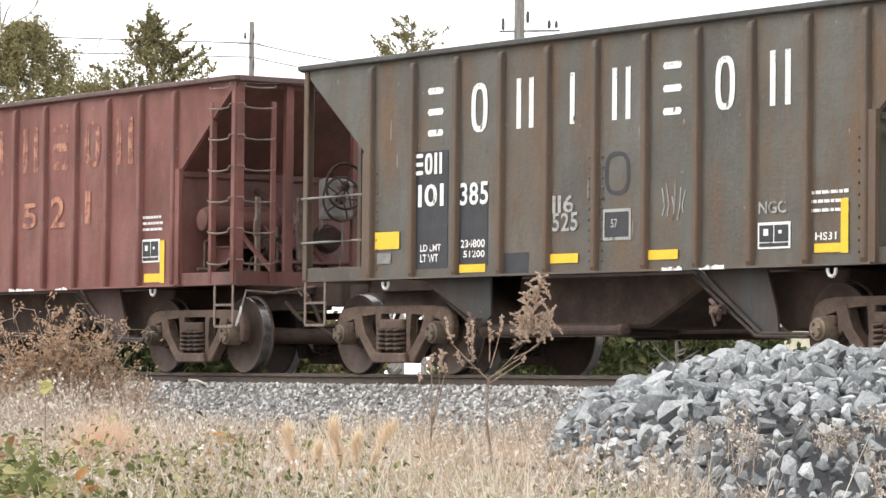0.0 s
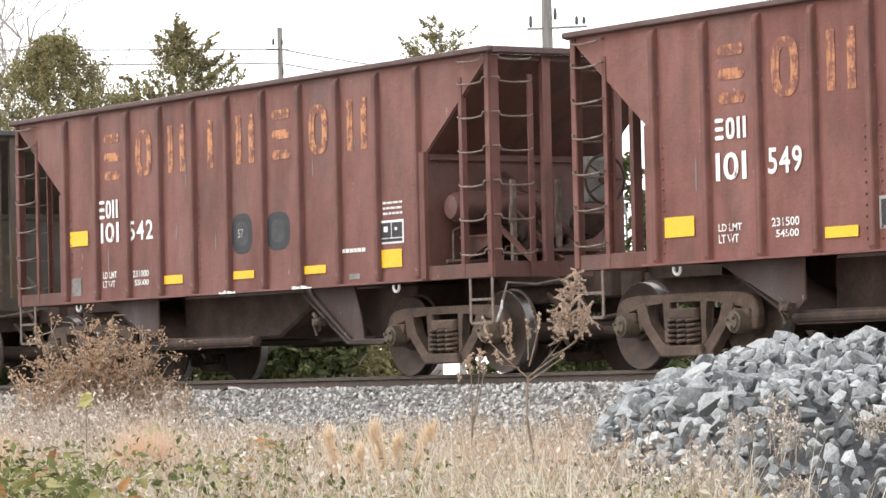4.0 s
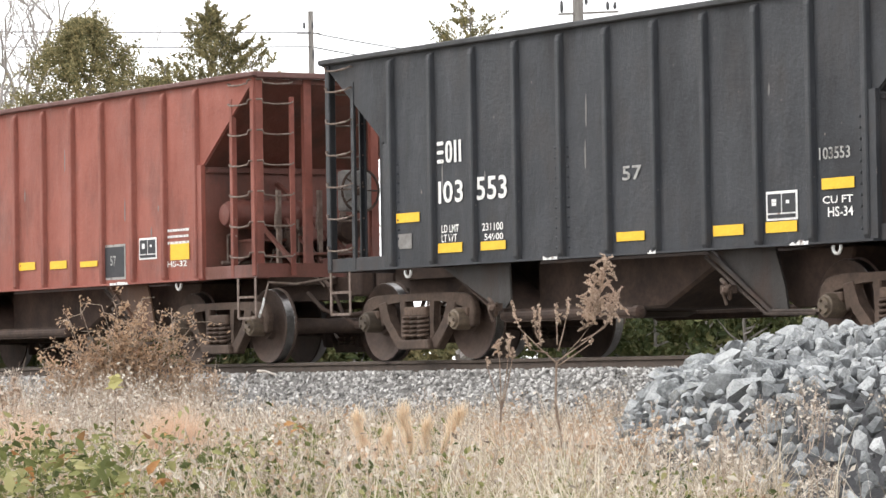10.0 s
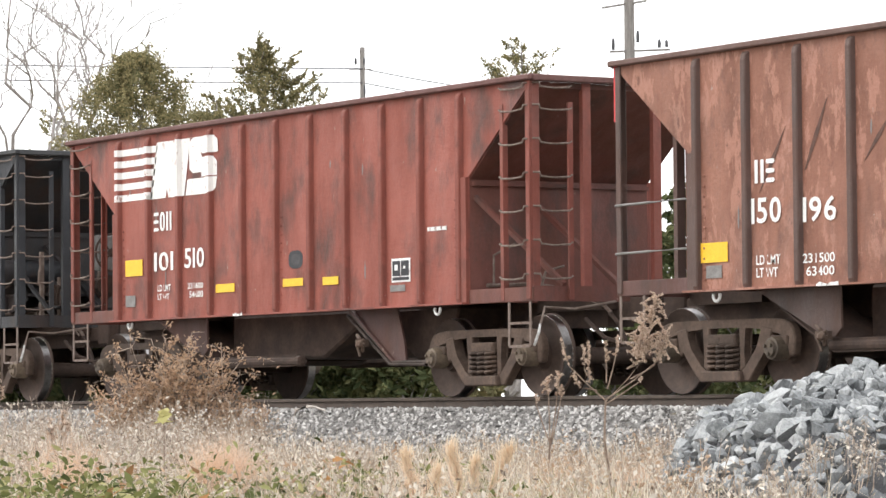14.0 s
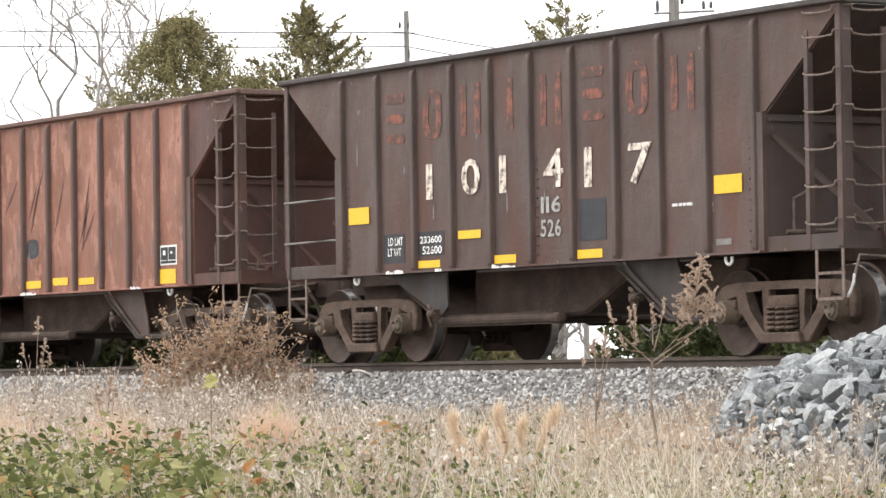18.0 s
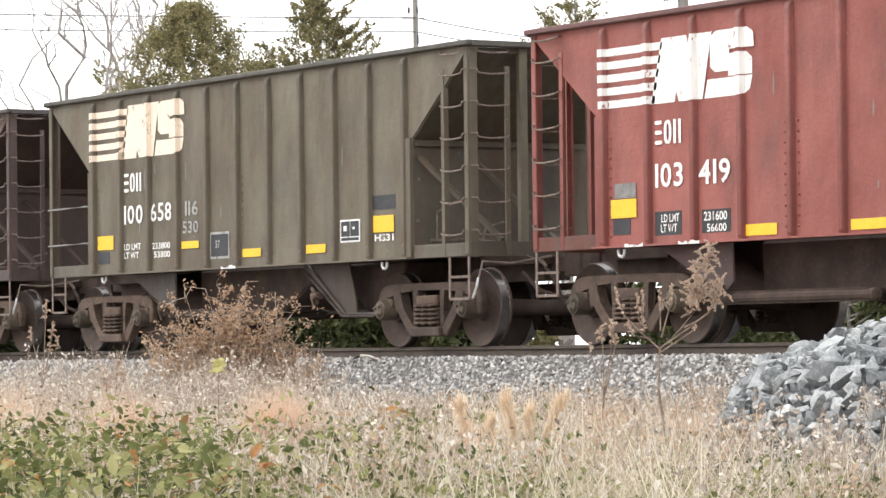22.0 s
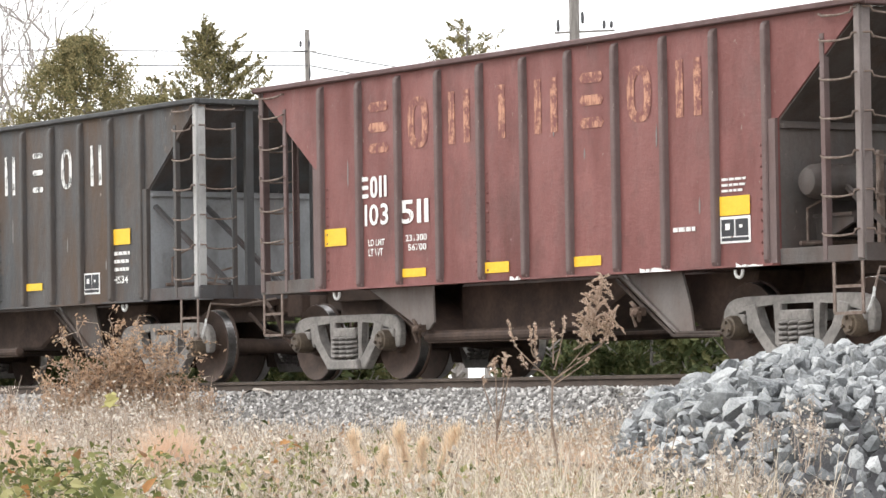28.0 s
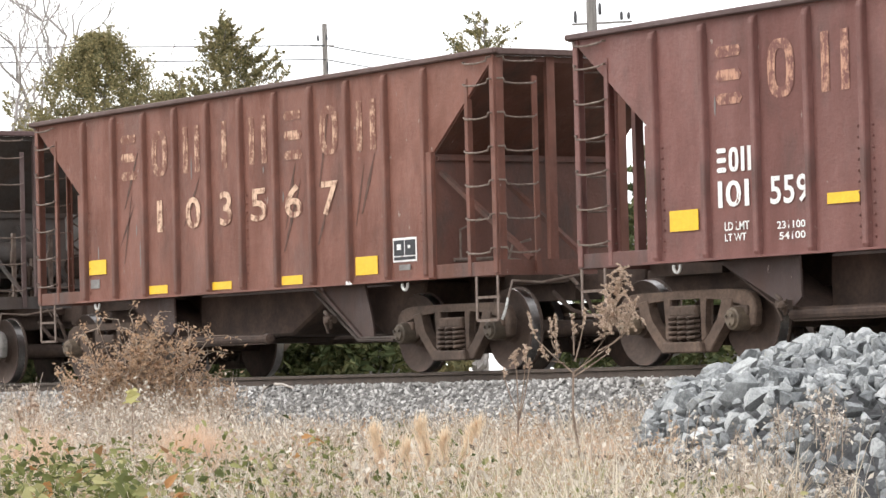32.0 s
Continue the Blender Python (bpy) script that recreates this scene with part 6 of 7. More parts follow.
def side_frame(bm):
    """Cast truck side: arched top with drooping ends, two triangular windows, a spring opening."""
    y0, y1 = -0.045, 0.045
    top = [(-1.09, 0.36), (-1.12, 0.50), (-1.10, 0.60), (-1.03, 0.67), (-0.92, 0.70), (-0.74, 0.712), (-0.45, 0.715), (0.45, 0.715), (0.74, 0.712), (0.92, 0.70), (1.03, 0.67), (1.10, 0.60), (1.12, 0.50), (1.09, 0.36)]
    under = [(1.01, 0.34), (1.02, 0.48), (0.97, 0.555), (0.76, 0.575), (0.62, 0.625), (0.30, 0.635), (-0.30, 0.635), (-0.62, 0.625), (-0.76, 0.575), (-0.97, 0.555), (-1.02, 0.48), (-1.01, 0.34)]
    prism(bm, top + under, y0, y1)
    for s in (-1, 1):
        # pedestal leg, bowed diagonal and column
        prism(bm, [(s * x, z) for x, z in ((0.64, 0.63), (0.77, 0.63), (0.76, 0.47), (0.73, 0.36), (0.67, 0.40), (0.64, 0.50))], y0, y1)
        prism(bm, [(s * x, z) for x, z in ((0.60, 0.65), (0.78, 0.62), (0.74, 0.50), (0.62, 0.36), (0.40, 0.12), (0.26, 0.12), (0.26, 0.215), (0.36, 0.25), (0.52, 0.43), (0.585, 0.53))], y0 - 0.01, y1 + 0.01)
        prism(bm, [(s * x, z) for x, z in ((0.235, 0.66), (0.37, 0.66), (0.325, 0.58), (0.31, 0.40), (0.345, 0.26), (0.24, 0.20))], y0, y1)
    prism(bm, ((-0.33, 0.115), (0.33, 0.115), (0.31, 0.222), (-0.31, 0.222)), -0.11, 0.11)
    bevel(bm, 0.014)


def bolster_end(bm):
    box(bm, -0.225, 0.225, -0.08, 0.3, 0.47, 0.575)
    bevel(bm, 0.015)
    box(bm, -0.20, -0.03, -0.084, -0.06, 0.50, 0.55)
    box(bm, 0.03, 0.20, -0.084, -0.06, 0.50, 0.55)


def spring(bm):
    turns, r, h = 5, 0.068, 0.245
    tube(bm, [(r * math.cos(a), r * math.sin(a), h * a / (2 * math.pi * turns)) for a in (2 * math.pi * k / 10 for k in range(10 * turns + 1))], 0.017, 5)


def axle(bm):
    lathe(bm, [(0.075, -0.99), (0.08, -0.88), (0.1, -0.7), (0.085, 0.0), (0.1, 0.7), (0.08, 0.88), (0.075, 0.99)], 16)


def wheel(bm):
    """Cast wheel: plate, hub and rim, at y = 0, its outer face towards -y."""
    r = WHEEL_R
    lathe(bm, [(0.06, -0.09), (0.135, -0.09), (0.15, -0.03), (0.24, 0.005), (0.36, -0.03), (0.395, -0.062), (r - 0.006, -0.07), (r - 0.002, -0.066), (r - 0.002, 0.03), (r + 0.020, 0.05), (r + 0.018, 0.068), (0.40, 0.06), (0.15, 0.08), (0.06, 0.08)], 40)


def tread(bm):
    r = WHEEL_R
    lathe(bm, [(r - 0.012, -0.066), (r, -0.060), (r + 0.003, 0.035), (r + 0.014, 0.046)], 44, caps=False)


def bearing_cap(bm):
    lathe(bm, [(0.03, -0.10), (0.075, -0.10), (0.085, -0.075), (0.105, -0.07), (0.115, -0.03), (0.115, 0.1), (0.06, 0.1)], 20)
    for k in range(3):
        a = 2 * math.pi * k / 3
        lathe_at = Matrix.Translation((0.052 * math.cos(a), -0.11, 0.052 * math.sin(a)))
        bmesh.ops.create_cube(bm, size=0.024, matrix=lathe_at)


def bearing_adapter(bm):
    box(bm, -0.13, 0.13, -0.07, 0.07, 0.03, 0.125)
    bevel(bm, 0.015)


def plate(bm, w, h, d=0.004):
    box(bm, 0, w, -d, 0, 0, h)


def quad_letter(kind, w, h, t):
    """Plain blocks of a stencil's size: stacked bars, a ring, one upright or two."""
    def build(bm):
        d = 0.003
        gap = t * 0.35
        if kind == "ring":
            n = 16
            ring = []
            for k in range(n):
                a = 2 * math.pi * (k + 0.5) / n
                c, e = math.cos(a), math.sin(a)
                p = (abs(c) ** 0.7 * math.copysign(1, c), abs(e) ** 0.7 * math.copysign(1, e))
                ring.append([(w / 2 + p[0] * rx, h / 2 + p[1] * rz) for rx, rz in ((w / 2, h / 2), (w / 2 - t, h / 2 - t * 0.8))])
            for a, b in zip(ring, ring[1:] + ring[:1]):
                bm.faces.new([bm.verts.new((x, -d, z)) for x, z in (a[0], b[0], b[1], a[1])])
        elif kind == "bars":
            for k in range(3):
                z0 = (h - t * 0.9) * k / 2
                prism(bm, ((gap, z0), (w - gap, z0), (w, z0 + t * 0.45), (w - gap, z0 + t * 0.9), (gap, z0 + t * 0.9), (0, z0 + t * 0.45)), -d, 0)
        elif kind == "post":
            box(bm, w / 2 - t / 2, w / 2 + t / 2, -d, 0, 0, h)
        else:
            box(bm, 0, t, -d, 0, 0, h)
            box(bm, w - t, w, -d, 0, 0, h)
    return build


WORD = ("bars", "ring", "slot", "post", "slot", "bars", "ring", "slot")


def panel_x(k):
    """Middle of the k-th panel between two posts, a little towards its left."""
    return RIBS[k] + 0.40


def mark(car, name, x, z, w, h, material, label="", d=0.012):
    """A flat painted or stuck-on rectangle on the near side."""
    def build(bm):
        plate(bm, w, h)
    return part(name, shaped("%s_%.2f_%.2f" % (name, w, h), build, material), material, car, label, at=(x, -SIDE - d, z))


def disc_mark(car, name, x, z, w, h, material, label="", d=0.012):
    def build(bm):
        n = 22
        vs = [bm.verts.new((w / 2 + w / 2 * abs(math.cos(a)) ** 0.7 * math.copysign(1, math.cos(a)), 0, h / 2 + h / 2 * abs(math.sin(a)) ** 0.7 * math.copysign(1, math.sin(a)))) for a in (2 * math.pi * k / n for k in range(n))]
        bm.faces.new(vs)
    return part(name, shaped("%s_%.2f_%.2f" % (name, w, h), build, material), material, car, label, at=(x, -SIDE - d, z))


def placard(car, x, z, w, h):
    """Inspection stencil: a white frame with dark panels and small bars."""
    base = mark(car, "inspection_stencil", x, z, w, h, M_white, "white-framed inspection stencil")
    t = 0.026

    def panel(x0, z0, pw, ph, m, d):
        def build(bm):
            plate(bm, pw, ph)
        part("stencil_panel", shaped("panel_%.2f_%.2f" % (pw, ph), build, m), m, base, at=(x0, -d, z0))
    panel(t, h * 0.26, w / 2 - 1.4 * t, h * 0.74 - t, M_black, 0.005)
    panel(w / 2 + 0.4 * t, h * 0.26, w / 2 - 1.4 * t, h * 0.74 - t, M_black, 0.005)
    panel(t, t * 0.8, w - 2 * t, h * 0.13, M_black, 0.005)
    panel(w * 0.2, h * 0.5, w * 0.16, 0.03, M_white, 0.010)
    panel(w * 0.2, h * 0.62, w * 0.16, 0.03, M_white, 0.010)
    panel(w * 0.66, h * 0.56, w * 0.10, 0.03, M_white, 0.010)


def cut(poly, a, keep_right):
    """The part of a convex outline beyond the upright line x = a."""
    out = []
    for (x0, z0), (x1, z1) in zip(poly, poly[1:] + poly[:1]):
        in0, in1 = (x0 >= a) == keep_right, (x1 >= a) == keep_right
        if in0:
            out.append((x0, z0))
        if in0 != in1:
            f = (a - x0) / (x1 - x0)
            out.append((a, z0 + f * (z1 - z0)))
    return out


def over_posts(bm, poly, x):
    """Sprays an outline on the side, also over the face and flanks of the posts that cross it."""
    w, d = POST_W, POST_D
    edges = []
    for r in RIBS:
        edges += [(r - w - x, 0), (r - w * 0.72 - x, 1), (r + w * 0.72 - x, 1), (r + w - x, 0)]
    spans = [(-9, edges[0][0], 0, 0)] + [(a[0], b[0], a[1], b[1]) for a, b in zip(edges, edges[1:])] + [(edges[-1][0], 9, 0, 0)]
    for x0, x1, d0, d1 in spans:
        q = cut(cut(poly, x0, True), x1, False) if poly else []
        if len(q) < 3:
            continue
        vs = [bm.verts.new((px, -0.012 - d * (d0 + (d1 - d0) * (px - x0) / (x1 - x0)), pz)) for px, pz in q]
        try:
            bm.faces.new(vs)
        except ValueError:
            pass


def emblem(car, x, z, w, h, m):
    """The owner's sign as plain shapes: stripes, a slanted block with two notches and a rounded one."""
    def put(name, polys):
        bm = bmesh.new()
        for n, p in enumerate(polys):
            first = len(bm.verts)
            over_posts(bm, [(px * w, pz * h) for px, pz in p], x)
            bm.verts.ensure_lookup_table()
            for v in bm.verts[first:]:
                v.co.y -= 0.002 * n
        part(name, bm, m, car, at=(x, -SIDE - 0.001, z))
    for k in range(5):
        a = 0.01 + 0.205 * k
        put("emblem_stripe", [[(0, a), (0.37 + 0.06 * a, a), (0.37 + 0.06 * (a + 0.12), a + 0.12), (0, a + 0.12)]])
    put("emblem_block", [[(0.35, 0), (0.50, 0), (0.57, 1), (0.42, 1)], [(0.42, 1), (0.58, 1), (0.67, 0), (0.53, 0)], [(0.57, 0), (0.68, 0), (0.74, 1), (0.63, 1)]])
    put("emblem_scroll", [[(0.69, 0), (0.93, 0), (0.97, 0.08), (0.985, 0.28), (0.71, 0.28)], [(0.84, 0.30), (0.985, 0.30), (0.985, 0.54), (0.95, 0.64), (0.84, 0.64)], [(0.76, 0.38), (0.85, 0.38), (0.85, 0.66), (0.73, 0.66), (0.73, 0.46)], [(0.73, 0.60), (0.85, 0.60), (0.85, 0.72), (0.73, 0.72)], [(0.73, 0.70), (1.0, 0.70), (0.995, 0.92), (0.96, 1), (0.77, 1), (0.735, 0.93)]])


def put_marks(car, marks, worn_white, big):
    for kind, x, z, w, h, *text in marks:
        z = max(z, 1.03) if kind == "Y" else z
        text = text[0] if text else ""
        if kind == "Y":
            mark(car, "yellow_patch", x, z, 0.46 if 0.38 < w < 0.52 else w, h, M_yellow, "yellow reflective patch", 0.016)
        elif kind == "V":
            mark(car, "navy_patch", x, z, w, h, M_navy, "dark blue repainted panel", 0.009)
        elif kind == "K":
            mark(car, "black_patch", x, z, w, h, M_black, "black repainted patch", 0.009)
        elif kind == "S":
            mark(car, "data_plate", x, z, w, h, M_plate, "small grey plate", 0.014)
        elif kind == "F":
            mark(car, "patch_border", x, z, w, h, M_chalk, "", 0.011)
            mark(car, "black_patch", x + 0.03, z + 0.03, w - 0.06, h - 0.06, M_black, "black repainted patch", 0.015)
            stencil(car, text, x + w * 0.3, z + h * 0.4, h * 0.28, M_chalk, d=0.020)
        elif kind == "O":
            disc_mark(car, "black_blotch", x, z, w, h, M_black, "black sprayed blotch", 0.011)
            disc_mark(car, "grey_blotch", x + w * 0.2, z + h * 0.2, w * 0.6, h * 0.6, M_plate2, "", 0.013)
            if text:
                stencil(car, text, x + w * 0.32, z + h * 0.4, h * 0.22, M_chalk, d=0.017)
        elif kind == "G":
            part("sprayed_ring", shaped("sprayed_ring", quad_letter("ring", w, h, 0.05), M_black), M_black, car, "black sprayed ring", at=(x, -SIDE - 0.010, z))
        elif kind == "H":
            scrawl = random.Random(17)
            for j in range(5):
                bm = bmesh.new()
                a, b = w * j / 5, h * scrawl.uniform(0.6, 1.0)
                tube(bm, ((a, 0, scrawl.uniform(0, 0.1)), (a + scrawl.uniform(-0.02, 0.04), 0, b * 0.5), (a + scrawl.uniform(-0.03, 0.05), 0, b)), 0.008, 4)
                part("chalk_stroke", bm, M_chalk, car, "faint chalk scrawl", at=(x, -SIDE - 0.010, z))
        elif kind == "D":
            disc_mark(car, "white_disc", x, z, w, h, M_plate3, "worn white disc", 0.013)
        elif kind == "P":
            placard(car, x, z, w, h)
        elif kind == "E":
            emblem(car, x, z, w, h, big)
        elif kind == "T":
            stencil(car, text, x, z, h, worn_white, w)
        elif kind == "N":
            stencil(car, text, x, z, h, big, w)
        elif kind == "C":
            stencil(car, text, x, z, h, M_chalk, w)
        elif kind in ("B", "B2"):
            forms = ("bars", "ring", "slot") if kind == "B" else ("slot", "bars")
            n = len(forms)
            for k, form in enumerate(forms):
                part("owner_mark_block", shaped("mark_%s_%.2f_%.2f" % (form, w / n, h), quad_letter(form, w / n * 0.8, h, w / n * 0.27), worn_white), worn_white, car, at=(x + k * w / n, -SIDE - 0.016, z))
        elif kind in ("L", "L1"):
            rows = 3 if kind == "L" else 1
            print_run = random.Random(int(x * 100) + rows)
            for k in range(rows):
                at = 0.0
                while at < w - 0.03:
                    long = min(w - at, print_run.choice((0.045, 0.07, 0.10)))
                    mark(car, "print_bar", x + at, z + k * h / rows, long, h / rows * (0.42 if rows > 1 else 0.7), M_fleck, "", 0.012)
                    at += long + 0.018


def stencil(car, text, x, z, h, material, w=None, d=0.018):
    """Stencilled writing, figure by figure; small print in one piece."""
    # a lone figure one stays a narrow stroke
    w = min(w, h * 0.34) if text == "1" and w else w

    def shaped_writing(piece, pw):
        key = "writing_%s_%.2f_%.2f" % (piece, h, pw or 0)
        made = shapes.setdefault(key, {})
        if material.name not in made:
            me = sized_writing(piece, h, pw)
            me.materials.append(material)
            me.name = "stencil_figure"
            made[material.name] = me
        return made[material.name]
    if h < 0.13 or "-" in text or " " in text:
        tagged(part("small_print", shaped_writing(text, w), material, car, at=(x, -SIDE - d, z)), kind="stuff")
        return
    gap = 0.14
    wide = [lettered[c][1] for c in text]
    unit = (w or h * 0.62 * len(text)) / (sum(wide) + gap * (len(text) - 1))
    for c, n in zip(text, wide):
        part("stencil_figure", shaped_writing(c, n * unit), material, car, at=(x, -SIDE - d, z))
        x += (n + gap) * unit


def hopper_car(label, paint, posts=None, ends=None, low=None, tank=True, open_end=False, wheel_brake=False, truck=None, chord=None, bulk=None, corner=None):
    """An open-top hopper car on two trucks, its origin on the rails under its middle."""
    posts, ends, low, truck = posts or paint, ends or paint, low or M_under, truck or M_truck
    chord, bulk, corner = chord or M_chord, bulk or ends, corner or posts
    car = tagged(new("hopper_car"), label, "freight car", "cars of the train")
    turn = pose(0, 0, 0, 0, 0, 180)
    for s in (-1, 1):
        part("side_sheet", shaped("side_sheet", side_sheet, paint), paint, car, at=(0, s * SIDE, 0))
        side = Matrix.Translation((0, s * SIDE, 0)) @ (Matrix() if s < 0 else turn)
        for x in RIBS:
            part("side_post", shaped("side_post", side_post, posts), posts, car, at=side @ Matrix.Translation((x, -0.008, 0)))
        part("top_chord", shaped("top_chord", top_chord, chord), chord, car, at=side)
        part("side_sill", shaped("side_sill", side_sill, paint), paint, car, at=side)
        for e in (-1, 1):
            part("edge_post", shaped("edge_post", edge_post, posts), posts, car, at=side @ Matrix.Translation((e * (WAIST - 0.06), -0.008, 0)))
        if s < 0:
            tagged(part("rivet_seam", shaped("rivet_seam", rivets, paint), paint, car, at=side @ Matrix.Translation((RIBS[-1], -0.008, 0))), kind="stuff")
            tagged(part("rivet_seam", shaped("rivet_seam", rivets, paint), paint, car, at=side @ Matrix.Translation((RIBS[0], -0.008, 0))), kind="stuff")
            tagged(part("rivet_seam", shaped("rivet_seam", rivets, paint), paint, car, at=side @ Matrix.Translation((RIBS[4 if tank else 5], -0.008, 0))), kind="stuff")
        for x in (-3.64, 3.56):
            part("tow_ring", shaped("tow_ring", tow_ring, M_ring), M_ring, car, "pale steel ring", at=side @ Matrix.Translation((x, -0.05, SILL - 0.01)))
        part("hopper_latch", shaped("hopper_latch", latch, M_truck), M_truck, car, at=side @ Matrix.Translation((1.85 * -s if s > 0 else 1.85, 0.02, 0.60)))
        part("hopper_latch", shaped("hopper_latch", latch, M_truck), M_truck, car, at=side @ Matrix.Translation((-2.1 if s < 0 else 2.1, 0.02, 0.52)))
    for e in (-1, 1):
        end = Matrix() if e > 0 else turn
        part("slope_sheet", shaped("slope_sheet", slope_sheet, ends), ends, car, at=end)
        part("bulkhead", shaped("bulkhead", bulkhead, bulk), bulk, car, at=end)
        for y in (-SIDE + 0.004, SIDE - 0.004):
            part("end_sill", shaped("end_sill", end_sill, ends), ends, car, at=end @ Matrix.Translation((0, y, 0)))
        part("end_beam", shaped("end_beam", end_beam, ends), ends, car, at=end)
        part("draft_box", shaped("draft_box", draft_box, M_under), M_under, car, at=end)
        part("end_chord", shaped("end_chord", end_chord, chord), chord, car, at=end @ Matrix.Translation((HALF, 0, 0)))
        part("coupler", shaped("coupler", coupler, M_under), M_under, car, at=end)
        part("uncoupling_rod", shaped("uncoupling_rod", uncoupling_rod, M_rung), M_rung, car, at=end)
        part("lever_handle", shaped("lever_handle", lever_handle, M_ring), M_ring, car, "pale worn lever handle", at=end)
        part("air_hose", shaped("air_hose", air_hose, M_under, True), M_under, car, at=end)
        part("train_pipe", shaped("train_pipe", train_pipe, M_rung), M_rung, car, at=end)
        for y in (-0.45, 0.45):
            part("end_post", shaped("end_post", end_post, posts), posts, car, at=end @ Matrix.Translation((0, y, 0)))
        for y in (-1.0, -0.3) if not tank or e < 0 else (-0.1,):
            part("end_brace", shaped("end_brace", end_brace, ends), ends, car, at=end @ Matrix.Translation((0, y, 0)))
        for s in (-1, 1):
            place = end @ Matrix.Translation((HALF - 0.02, s * SIDE, 0)) @ Matrix.Diagonal((1, -s, 1, 1))
            part("corner_post", shaped("corner_post", corner_post, corner if e > 0 else posts), corner if e > 0 else posts, car, at=place)
            part("stirrup_step", shaped("stirrup_step", stirrup, M_rung), M_rung, car, at=place @ Matrix.Translation((-0.24, 0, 0)))
            # ladders: the long pair by one corner of each side, a short one by the other
            long_one = (e > 0) == (s < 0)
            sx = -0.55 if long_one else -0.46
            if open_end and e < 0:
                # two plain grab bars in place of the ladder
                for z in (1.40, 1.88) if s > 0 else ():
                    part("grab_bar", shaped("grab_bar", grab_bar, M_plate), M_plate, car, at=place @ Matrix.Translation((0, 0, z)))
                continue
            part("ladder_stile", shaped("ladder_stile", stile, posts), posts, car, at=place @ Matrix.Translation((sx, -0.005, 0)))
            heights = (1.22, 1.57, 1.92, 2.27, 2.62, 2.97, 3.20) if long_one else (1.15, 1.50, 1.86, 2.21)
            for z in heights:
                part("ladder_rung", shaped("ladder_rung", rung, M_rung), M_rung, car, at=place @ Matrix.Translation((sx, -0.01, z)) @ Matrix.Diagonal((-sx / 0.52, 1, 1, 1)))
            if long_one:
                across = place @ pose(0, 0.46, 0, 0, 0, 90)
                part("ladder_stile", shaped("ladder_stile", stile, posts), posts, car, at=across @ Matrix.Translation((0, -0.03, 0)))
                for z in heights:
                    part("ladder_rung", shaped("ladder_rung", rung, M_rung), M_rung, car, at=across @ Matrix.Translation((0, -0.03, z)) @ Matrix.Diagonal((-0.9, 1, 1, 1)))
    part("center_sill", shaped("center_sill", center_sill, M_under), M_under, car)
    for s in (-1, 1):
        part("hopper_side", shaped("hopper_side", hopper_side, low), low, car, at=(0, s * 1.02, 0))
        part("hopper_beam", shaped("hopper_beam", hopper_beam, M_under), M_under, car, at=(0, s * 0.97, 0.435))
        for o in (0.0, 0.075):
            part("chute_frame", shaped("chute_frame", chute_frame, M_beam), M_beam, car, at=(o, s * 1.045, o * 0.3))
    part("hopper_slope", shaped("hopper_slope", hopper_slope, M_under), M_under, car)
    part("hopper_box", shaped("hopper_box", hopper_box, M_under), M_under, car)
    part("hopper_chute", shaped("hopper_chute", hopper_chute, M_under), M_under, car)
    for s in (-1, 1):
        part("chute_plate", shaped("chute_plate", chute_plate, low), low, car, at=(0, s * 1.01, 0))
    if tank:
        part("air_reservoir", shaped("air_reservoir", reservoir, ends, True), ends, car, "round-ended air tank", at=(WAIST + 0.24, -0.44, 1.74))
        part("brake_valve", shaped("brake_valve", valve_box, M_under), M_under, car, at=(WAIST + 0.55, -0.25, 1.45))
        part("brake_cylinder", shaped("brake_cylinder", brake_cylinder, M_under, True), M_under, car, at=pose(WAIST + 0.7, 0.35, 1.55, 0, 0, 70))
        part("equipment_shelf", shaped("equipment_shelf", end_shelf, ends), ends, car)
        part("brake_lever", shaped("brake_lever", brake_lever, M_rung), M_rung, car, at=(WAIST + 0.65, -0.30, 1.05))
        for y in (-0.72, -0.34, 0.12):
            part("gear_bar", shaped("gear_bar", gear_bar, ends), ends, car, at=(0, y, 0))
        for x, y in ((WAIST + 0.78, -0.62), (WAIST + 0.92, -0.15), (WAIST + 0.70, 0.30)):
            part("gear_upright", shaped("gear_upright", gear_upright, M_rung), M_rung, car, at=(x, y, 0))
        part("hand_brake", shaped("hand_brake", hand_brake, M_plate), M_plate, car, "grey hand brake housing", at=(HALF - 0.02, 0.16, 1.98))
        part("brake_wheel", shaped("brake_wheel", brake_wheel, M_under), M_under, car, at=(HALF + 0.10, 0.16, 1.98))
        part("gear_shelf", shaped("gear_shelf", gear_shelf, ends), ends, car)
    if wheel_brake:
        part("brake_wheel", shaped("brake_wheel", brake_wheel, M_under), M_under, car, at=(-HALF - 0.08, -0.58, 2.05))
    # trucks
    for cx in TRUCKS:
        for s in (-1, 1):
            fr = part("side_frame", shaped("side_frame", side_frame, truck), truck, car, at=Matrix.Translation((cx, s * 0.915, 0)) @ (Matrix() if s < 0 else turn))
            part("bolster", shaped("bolster", bolster_end, truck), truck, fr)
            for x in (-0.15, 0.0, 0.15):
                for y in (-0.05, 0.09):
                    part("coil_spring", shaped("coil_spring", spring, truck), truck, fr, at=(x, y, 0.225))
            for x in (-0.89, 0.89):
                part("bearing_adapter", shaped("bearing_adapter", bearing_adapter, truck), truck, fr, at=(x, 0, WHEEL_R))
        for o in (-0.42, 0.42):
            part("brake_beam", shaped("brake_beam", brake_beam, M_under), M_under, car, at=Matrix.Translation((cx + o, 0, 0)) @ Matrix.Diagonal((1 if o > 0 else -1, 1, 1, 1)))
